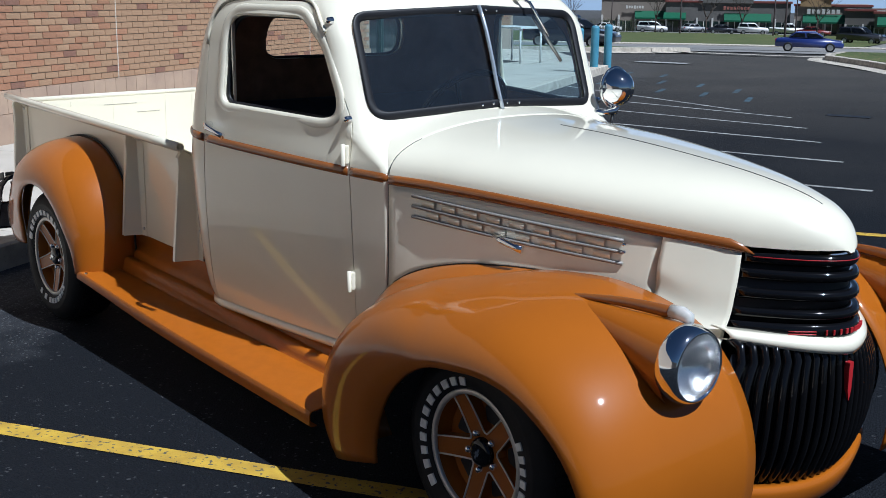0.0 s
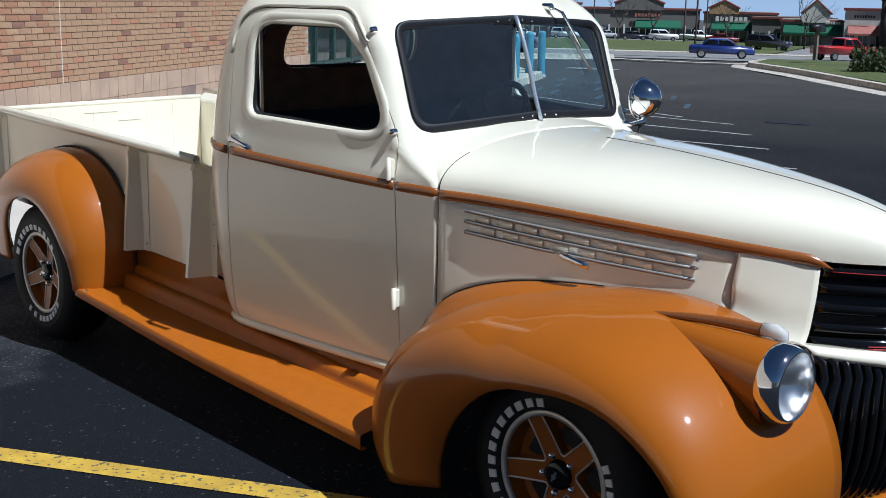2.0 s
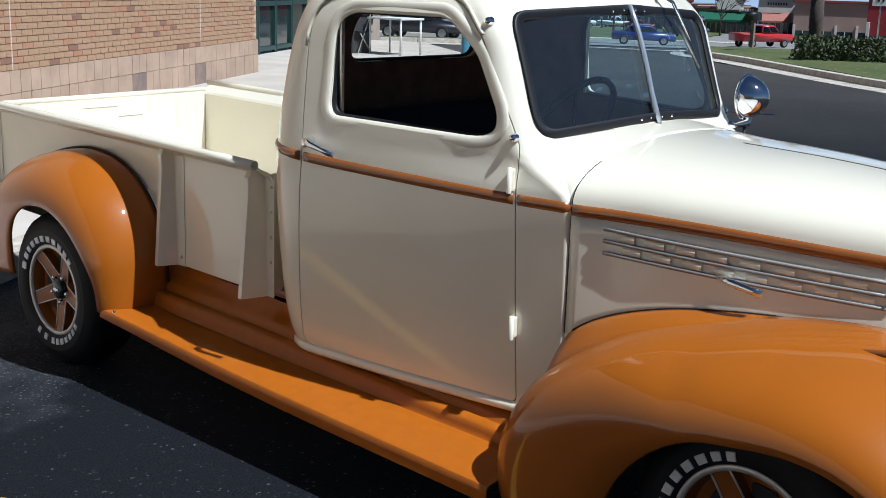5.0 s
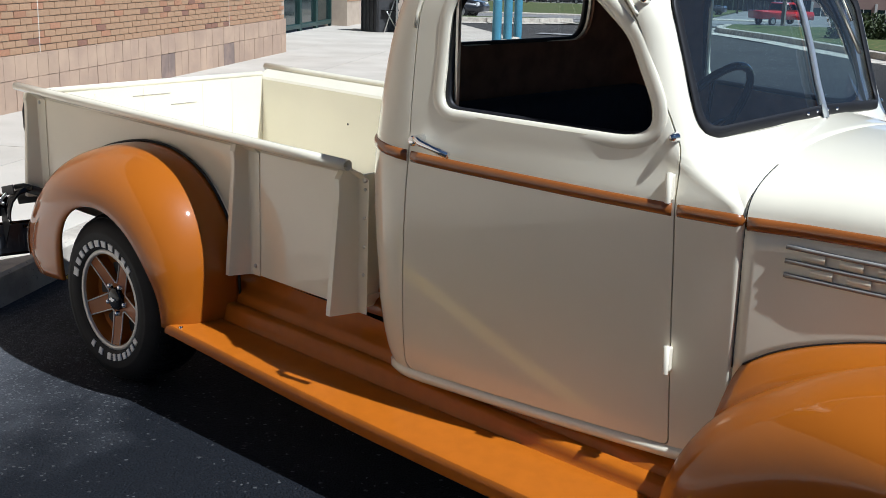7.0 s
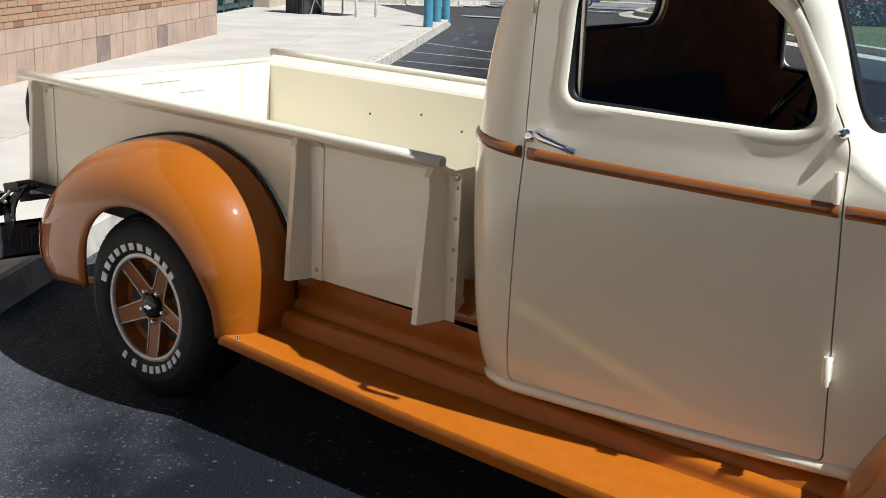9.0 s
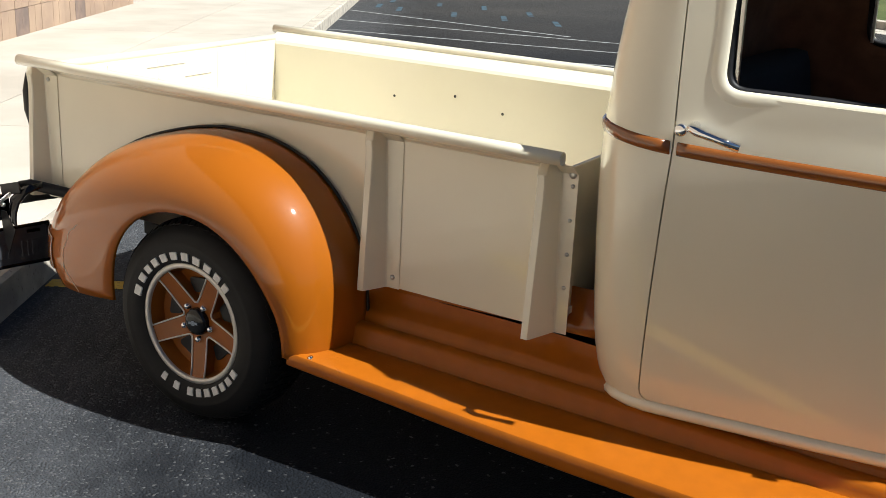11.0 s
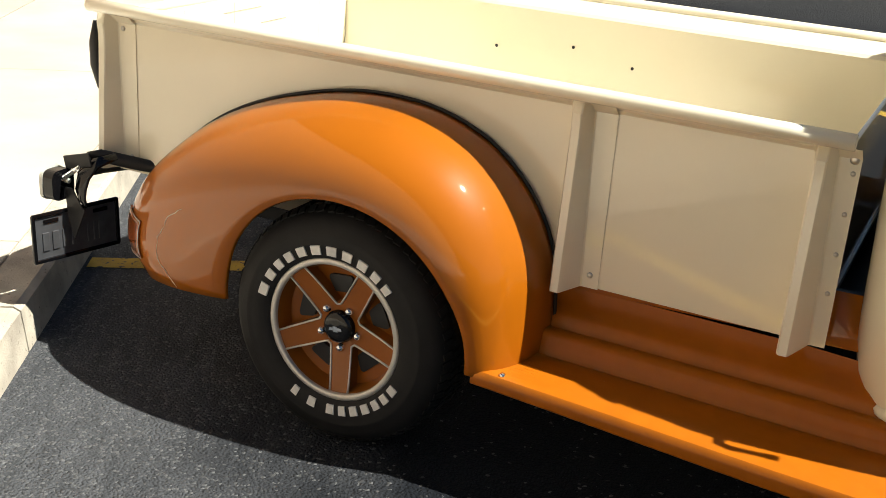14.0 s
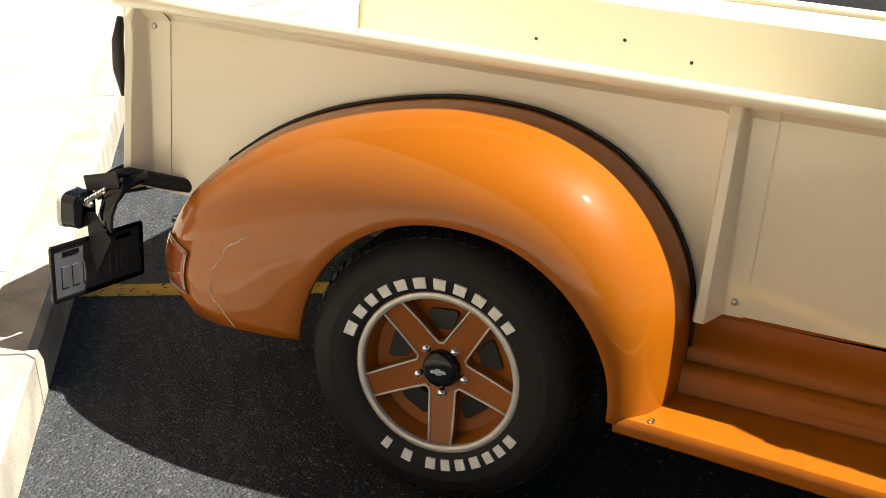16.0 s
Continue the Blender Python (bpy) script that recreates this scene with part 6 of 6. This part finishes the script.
car("sedan", "parked_sedan", "silver", (0.35, 0.36, 0.38), -116.03, 150.57, 80.8, "silver sedan parked before the stores")
car("suv", "parked_suv", "dark", DARK_P, -130.09, 138.51, 80.8, "dark sport utility vehicle parked at the stores")

# ---- stores ----
STUCCO = {n: material("stucco_" + n, c, 0.85, vary=0.12, scale=0.6, bump=0.1, bump_scale=30) for n, c in (
    ("grey", (0.15, 0.14, 0.13)), ("tan", (0.25, 0.21, 0.175)), ("sage", (0.22, 0.22, 0.19)), ("rose", (0.36, 0.25, 0.21)), ("white", (0.62, 0.60, 0.56)), ("red", (0.26, 0.025, 0.03)), ("roof", (0.36, 0.24, 0.12)), ("cornice", (0.20, 0.06, 0.05)))}
AWNING = material("green_awning", (0.006, 0.095, 0.045), 0.6, vary=0.15, scale=3)
AWNING_ROSE = material("rose_awning", (0.35, 0.14, 0.11), 0.7, vary=0.15, scale=3)


def store(name, x, y, yaw, w, z0, z1, depth, mat, label, gable=None, awnings=(), signs=(), doors_n=4, awn_mat=None, gable_mat=None):
    """A shop front: walls with a parapet, gable, dark glazed openings between piers, awnings and sign bars. Its face looks to -y."""
    st = thing(name, label, "store", (x, y, z0), yaw)
    hgt = z1 - z0
    part("wall", box_bm(w, depth, hgt, (0, depth / 2, hgt / 2), 0.0), mat, st, smooth=False)
    part("cornice", box_bm(w + 0.4, 0.5, 0.35, (0, 0.0, hgt - 0.1), 0.04), STUCCO["cornice"], st, "dark red cornice", smooth=False)
    if gable:
        gx, gw, gh = gable
        part("gable", prism_bm([(gx - gw / 2, hgt - 0.3), (gx + gw / 2, hgt - 0.3), (gx + gw / 2, hgt + gh * 0.35), (gx, hgt + gh), (gx - gw / 2, hgt + gh * 0.35)], -0.4, 0.6), gable_mat or mat, st, "gabled parapet", smooth=False)
        part("gable_trim", tube_bm([(gx - gw / 2 - 0.2, -0.42, hgt + gh * 0.33), (gx, -0.42, hgt + gh + 0.06), (gx + gw / 2 + 0.2, -0.42, hgt + gh * 0.33)], 0.16, 6), STUCCO["cornice"], st, smooth=False)
    n = doors_n
    for k in range(n):
        cx = -w / 2 + w * (k + 0.5) / n
        win = part("shop_window", box_bm(w / n * 0.72, 0.12, min(2.0, hgt * 0.42), (cx, -0.02, min(2.0, hgt * 0.42) / 2 + 0.15), 0.0), SHOP_GLASS, st, "dark shop window", smooth=False)
        part("window_frame", box_bm(w / n * 0.04, 0.2, min(2.0, hgt * 0.42), (cx, -0.05, min(2.0, hgt * 0.42) / 2 + 0.15), 0.0), STUCCO["white"], win, smooth=False)
        part("pier", box_bm(w / n * 0.12, 0.35, hgt * 0.5, (cx - w / n / 2 + w / n * 0.06, -0.1, hgt * 0.25), 0.02), STUCCO["white"], st, smooth=False)
    for ax, aw, az0, az1 in awnings:
        b = prism_bm([(-0.05, az1), (-1.5, az0 + 0.25), (-1.5, az0), (-0.05, az0 + 0.05)], ax - aw / 2, ax + aw / 2, "x")
        part("awning", b, awn_mat or AWNING, st, "green fabric awning" if awn_mat is None else "rose fabric awning", smooth=False)
    for sx, sw, sz, sh, m in signs:
        k = max(3, int(sw / (sh * 0.8)))
        for i in range(k):
            part("sign_bar", box_bm(sw / k * 0.7, 0.12, sh * (1 if i in (0, k // 2) else 0.8), (sx - sw / 2 + sw * (i + 0.5) / k, -0.45, sz), 0.02), m, st, "plain sign block", smooth=False)
    return st


store("store", -112.74, 155.17, 37.1, 19.8, -5.22, 0.18, 20, STUCCO["grey"], "long grey store with green awnings and a gable", (0, 8.0, 2.4), ((3.2, 7.4, 2.15, 3.5), (-8.4, 3.6, 2.4, 3.5)), ((1.4, 4.3, 4.3, 0.6, AWNING_ROSE),), 8)
store("store", -125.79, 147.39, 41.5, 11.0, -5.36, 0.84, 20, STUCCO["tan"], "tan store wing with a green awning", None, ((2.6, 5.1, 2.5, 3.8),), ((0, 3.0, 4.4, 0.5, STUCCO["white"]),), 4)
store("store", -97.07, 160.89, 32.5, 11.4, -4.74, -0.14, 20, STUCCO["tan"], "tan store with a dark red cornice and green awning", (-2.6, 4.6, 1.8), ((-1.0, 6.8, 1.75, 3.05),), ((-1.4, 5.1, 3.55, 0.8, STUCCO["white"]),), 5, gable_mat=STUCCO["roof"])
store("store", -84.76, 155.88, 30.8, 12.0, -4.84, -0.64, 20, STUCCO["grey"], "low grey store with a dark front", None, (), (), 5)
store("store", -74.58, 142.74, 29.1, 8.2, -4.81, -0.71, 16, STUCCO["sage"], "grey-green store with a white gable and deep green awning", (0.4, 3.6, 2.6), ((0, 7.4, 2.2, 3.5),), ((2.6, 2.0, 3.8, 0.4, STUCCO["white"]),), 6, gable_mat=STUCCO["white"])
store("store", -66.46, 141.13, 26.9, 4.8, -4.51, 0.99, 16, STUCCO["white"], "pale store with an arched rose awning", None, ((0, 3.8, 2.1, 3.4),), ((0, 2.6, 4.5, 0.4, BLACK_SATIN),), 3, awn_mat=AWNING_ROSE)
store("store", -53.41, 132.69, 22.8, 12.0, -5.05, 0.65, 16, STUCCO["rose"], "brown store front in shade", None, (), (), 5)
store("store", -35.09, 115.14, 19.8, 16.0, -4.59, 2.31, 16, STUCCO["red"], "deep red store front", None, (), (), 6)

# far sky over the stores
SKY_FAR = bpy.data.materials.new("far_sky")
SKY_FAR.use_nodes = True
nt = SKY_FAR.node_tree
nt.nodes.remove(nt.nodes["Principled BSDF"])
em, tc, sepz, ramp = (nt.nodes.new("ShaderNode" + n) for n in ("Emission", "TexCoord", "SeparateXYZ", "ValToRGB"))
mp = nt.nodes.new("ShaderNodeMapRange")
mp.inputs["From Min"].default_value, mp.inputs["From Max"].default_value = 0, 70
ramp.color_ramp.elements[0].color, ramp.color_ramp.elements[1].color = (0.44, 0.54, 0.66, 1), (0.26, 0.39, 0.60, 1)
nt.links.new(tc.outputs["Object"], sepz.inputs[0])
nt.links.new(sepz.outputs["Z"], mp.inputs["Value"])
nt.links.new(mp.outputs["Result"], ramp.inputs["Fac"])
nt.links.new(ramp.outputs["Color"], em.inputs["Color"])
nt.links.new(em.outputs[0], nt.nodes["Material Output"].inputs["Surface"])
em.inputs["Strength"].default_value = 0.8
rows = [[(460 * math.cos(radians(a)), 460 * math.sin(radians(a)), z) for z in (-8, 20, 45, 70)] for a in range(88, 164, 4)]
tagged(part("backdrop_sky", grid_bm(rows), SKY_FAR), "pale blue spring sky low over the stores", "sky", kind="structure")


# ---- unseen block added behind the camera to cut low sky and fill reflections ----
tagged(part("backdrop_store", box_bm(80, 8, 8.0, (0, -32, 4.0), 0.0), STUCCO["tan"], smooth=False), "plain tan block added out of view to shape light and reflections", "store", kind="structure")
LEAF = material("spring_leaves", (0.055, 0.075, 0.022), 0.7, color2=(0.035, 0.05, 0.015), scale=3)
BARK = material("grey_bark", (0.085, 0.065, 0.05), 0.9, color2=(0.05, 0.038, 0.03), scale=6, bump=0.4, bump_scale=30)


# ---- bare trees, hedges, signs ----
def limb(bm, p, d, length, r, depth, rng):
    """One limb and its forks."""
    pts, rr = [p], [r]
    q = p.copy()
    dd = d.copy()
    for i in range(4):
        dd = (dd + Vector((rng.uniform(-.16, .16), rng.uniform(-.16, .16), rng.uniform(-.05, .14)))).normalized()
        q = q + dd * length / 4
        pts.append(q.copy())
        rr.append(r * (1 - 0.13 * (i + 1)))
    tube_bm(pts, rr, 6 if depth > 2 else 4, bm=bm)
    if depth > 0:
        for k in range(rng.choice((2, 3, 3))):
            a = rng.uniform(0, 6.28)
            side = Vector((math.cos(a), math.sin(a), 0.25))
            limb(bm, pts[rng.choice((2, 3, 4))], (dd + side * rng.uniform(0.45, 0.8)).normalized(), length * rng.uniform(0.6, 0.8), r * 0.5, depth - 1, rng)


def bare_tree(x, y, h, r, seed, depth=4, label="bare grey tree with forking limbs", z=None):
    rng = random.Random(seed)
    t = thing("tree", label, "tree", (x, y, land(x, y) if z is None else z))
    bm = tube_bm([(0, 0, -0.1), (0.02, 0, h * 0.12), (-0.02, 0.03, h * 0.3)], [r * 1.3, r, r * 0.9], 10)
    part("trunk", bm, BARK, t)
    bm = bmesh.new()
    for k in range(4):
        a = k * 1.57 + rng.uniform(-.4, .4)
        limb(bm, Vector((-0.02, 0.03, h * (0.24 + 0.02 * k))), Vector((math.cos(a) * 0.55, math.sin(a) * 0.55, 1)).normalized(), h * 0.30, r * 0.62, depth, rng)
    part("crown", bm, BARK, t, "bare branches")
    return t


bare_tree(-12.9, 35.0, 7.5, 0.24, 3, 4, "dark bare tree with a forked trunk on a grass verge")
for i, (x, y, h) in enumerate(((-108.08, 143.76, 8.5), (-103.42, 146.4, 7.0), (-115.87, 141.11, 8.0), (-89.37, 144.93, 8.0), (-125.68, 132.2, 8.0), (-65.31, 124.29, 8.0))):
    bare_tree(x, y, h, 0.12, 20 + i, 3, "thin bare tree in front of the stores")


def hedge(x, y, yaw, w, d, h, seed, label):
    rng = np.random.default_rng(seed)
    hd = thing("hedge", label, "hedge", (x, y, land(x, y) + 0.13), yaw)
    n = 4200
    u = rng.uniform(-1, 1, (n, 3))
    keep = []
    for p in u:
        lump = 0.82 + 0.25 * noise.noise(Vector((p[0] * w * 0.9, p[1] * 2, p[2] * 2 + seed)))
        if abs(p[0]) < 1 and (p[1] ** 2 + max(0, p[2]) ** 2) < lump:
            keep.append(p)
    verts, faces = [], []
    for p in keep:
        c = Vector((p[0] * w / 2, p[1] * d / 2, h * (0.5 + 0.5 * p[2])))
        a, b = Vector(rng.normal(size=3)).normalized() * 0.05, Vector(rng.normal(size=3)).normalized() * 0.035
        k = len(verts)
        verts += [c - a, c + b, c + a, c - b]
        faces.append((k, k + 1, k + 2, k + 3))
    me = bpy.data.meshes.new("leaves")
    me.from_pydata(verts, [], faces)
    me.materials.append(LEAF)
    ob = new("leaves", me)
    ob.parent = hd
    bm = bmesh.new()
    for k in range(int(w * 6)):
        x0 = -w / 2 + w * rng.uniform(0, 1)
        tube_bm([(x0, 0, 0), (x0 + rng.uniform(-.1, .1), rng.uniform(-d / 3, d / 3), h * 0.8)], 0.012, 4, bm=bm)
    part("twigs", bm, BARK, hd)
    return hd


hedge(-6.75, 23.25, 39, 2.4, 0.9, 0.62, 5, "dark rounded hedge on the grass verge")
hedge(-4.75, 24.85, 39, 2.5, 0.9, 0.60, 6, "dark rounded hedge on the grass verge")
hedge(-2.7, 26.5, 39, 2.6, 0.9, 0.62, 7, "dark rounded hedge on the grass verge")
hedge(-113.18, 128.13, 40, 7, 2.5, 2.2, 8, "dark shrub clump on the lawn")

mail = thing("mailbox", "black mailbox on a grey wooden post", "mailbox", (-11.2, 27.2, 0.1))
part("post", box_bm(0.10, 0.10, 0.78, (0, 0, 0.39), 0.01), material("weathered_post", (0.22, 0.19, 0.16), 0.9, vary=0.3, scale=9), mail, smooth=False)
part("box", prism_bm(rounded([(-0.11, 0.77, 0.01), (0.11, 0.77, 0.01), (0.11, 0.99, 0.10), (-0.11, 0.99, 0.10)], 6), -0.27, 0.27, "y"), BLACK_SATIN, mail, "black metal box")
sign = thing("road_sign", "white road sign with dark arrow marks on a post", "sign", (-13.23, 41.33, -0.5), 20)
part("post", tube_bm([(0, 0, 0), (0, 0, 2.4)], 0.03, 8), STEEL, sign)
part("panel", box_bm(0.62, 0.02, 0.75, (0, -0.04, 2.1), 0.01), WHITE_METAL, sign, "white sign panel", smooth=False)
for dx in (-0.13, 0.13):
    part("arrow", box_bm(0.08, 0.02, 0.40, (dx, -0.055, 2.08), 0.01, turn=Matrix.Rotation(0.3 if dx > 0 else -0.3, 4, "Y")), BLACK_SATIN, sign, "dark arrow mark", smooth=False)
POLE = material("dark_pole", (0.045, 0.03, 0.028), 0.6, vary=0.2, scale=5)
for x, y, h, r in ((-77.76, 120.05, 13, 0.13), (-103.84, 132.35, 12, 0.10), (-90.87, 136.6, 12, 0.10), (-115.26, 130.19, 12, 0.08), (-73.57, 115.92, 12, 0.08)):
    p = thing("lamp_pole", "slim dark lamp pole beside the road", "lamp pole", (x, y, land(x, y)))
    part("pole", lathe_bm([(r * 1.3, 0), (r * 1.2, 0.3), (r, 0.5), (r * 0.8, h), (0.001, h)], 10, "z"), POLE, p)
    part("lamp_head", box_bm(0.9, 0.35, 0.16, (0.5, 0, h - 0.1), 0.04), POLE, p, smooth=False)

# ---- courses of brick and split block on the store wall ----
rng = random.Random(11)
BL, BH, J = 0.203, 0.0575, 0.010
brick_me = []
for mat in BRICK_M:
    for v in range(2):
        bm = box_bm(0.014, BL, BH, (0, 0, 0), 0.0)
        for vert in bm.verts:
            vert.co += Vector((rng.uniform(-.0015, .0015), rng.uniform(-.002, .002), rng.uniform(-.0015, .0015)))
        me = bpy.data.meshes.new("brick")
        bm.to_mesh(me)
        bm.free()
        me.materials.append(mat)
        brick_me.append(me)
rest = {0: ([], []), 1: ([], []), 2: ([], [])}
JOINTS = (5.70, 10.70)   # control joints along the wall


def brick_kind(u, z):
    r = rng.random()
    tan = min(1, max(0, (u - 3.6) / 2.6))
    if r < 0.045:
        return 2
    return 1 if rng.random() < 0.22 + 0.68 * tan else 0


def lay(u, z, v, ulen, axis_u=True, single=False, parent=None):
    k = brick_kind(u, z)
    if single:
        o = bpy.data.objects.new("brick", brick_me[2 * k + rng.randrange(2)])
        scene.collection.objects.link(o)
        o.parent = parent
        o.matrix_basis = LOT @ Matrix.Translation((v + rng.uniform(-.001, .0015), u, z))
        return
    vs, fs = rest[k]
    base = len(vs)
    d = 0.007 + rng.uniform(-.001, .0015)
    hu, hz = ulen / 2, BH / 2
    for a in (-d, d):
        for b in (-hu, hu):
            for c in (-hz, hz):
                vs.append(lot(v + a, u + b, z + c) if axis_u else lot(v + b, u + a, z + c))
    fs += [tuple(base + i for i in f) for f in ((0, 1, 3, 2), (4, 6, 7, 5), (0, 4, 5, 1), (2, 3, 7, 6), (0, 2, 6, 4), (1, 5, 7, 3))]


count = 0
for row in range(44):
    z = BASE_Z + 0.034 + row * (BH + J)
    u = 2.93 + (0.5 * (BL + J) if row % 2 else 0)
    while u < CORNER_U - 0.12:
        clear = all(abs(u - j) > BL / 2 + 0.006 for j in JOINTS)
        if clear:
            one = 3.7 < u < 5.9 and 1.0 < z < 2.9 and count < 290
            count += one
            lay(u, z, WALL_V - 0.008, BL, single=one, parent=wall_a)
        else:
            for j in JOINTS:
                if abs(u - j) <= BL / 2 + 0.006:
                    lo, hi = u - BL / 2, u + BL / 2
                    if j - 0.006 - lo > 0.03:
                        lay((lo + j - 0.006) / 2, z, WALL_V - 0.008, j - 0.006 - lo)
                    if hi - j - 0.006 > 0.03:
                        lay((hi + j + 0.006) / 2, z, WALL_V - 0.008, hi - j - 0.006)
        u += BL + J
    for v, u0, u1 in ((-5.857, 13.6, 15.9), (-5.497, 20.6, 25.8)):
        u = u0 + (0.5 * (BL + J) if row % 2 else 0)
        while u < u1:
            lay(u, z, v, BL)
            u += BL + J
for k, (vs, fs) in rest.items():
    me = bpy.data.meshes.new("bricks")
    me.from_pydata(vs, [], fs)
    me.materials.append(BRICK_M[k])
    ob = new("bricks", me)
    ob.parent = wall_a
    tagged(ob, kind="stuff")
# control joints of pale sealant
for j in JOINTS:
    part("control_joint", box_bm(0.012, 0.012, 5.2, (0, 0, 0), 0.0), material("pale_sealant", (0.66, 0.60, 0.52), 0.8, vary=0.1, scale=8), wall_a, "pale sealant joint", smooth=False).matrix_basis = LOT @ Matrix.Translation((WALL_V - 0.004, j, 0.15 + 2.6))
# base courses of vertically scored split block
for row, (z0, z1) in enumerate(((0.15, 0.447), (0.452, BASE_Z - 0.004))):
    u = 2.8
    k = 0
    while u < CORNER_U - 0.01:
        w = min(0.40, CORNER_U - u)
        stain = row == 0 and u > 6.5 and rng.random() < 0.15 + 0.045 * (u - 6.5)
        b = bmesh.new()
        n = 2
        for i in range(n):
            ww = w / n
            d = 0.030 + rng.uniform(-0.003, 0.003)
            box_bm(d, ww * 0.97, z1 - z0, (WALL_V + d / 2 - 0.014, u + ww * (i + 0.5), (z0 + z1) / 2), 0.0, bm=b)
        bmesh.ops.transform(b, matrix=LOT, verts=b.verts)
        part("base_block", b, BLOCK_STAIN if stain else BLOCK, wall_a, "stained split-face block" if stain else "", smooth=False)
        u += 0.402
        k += 1
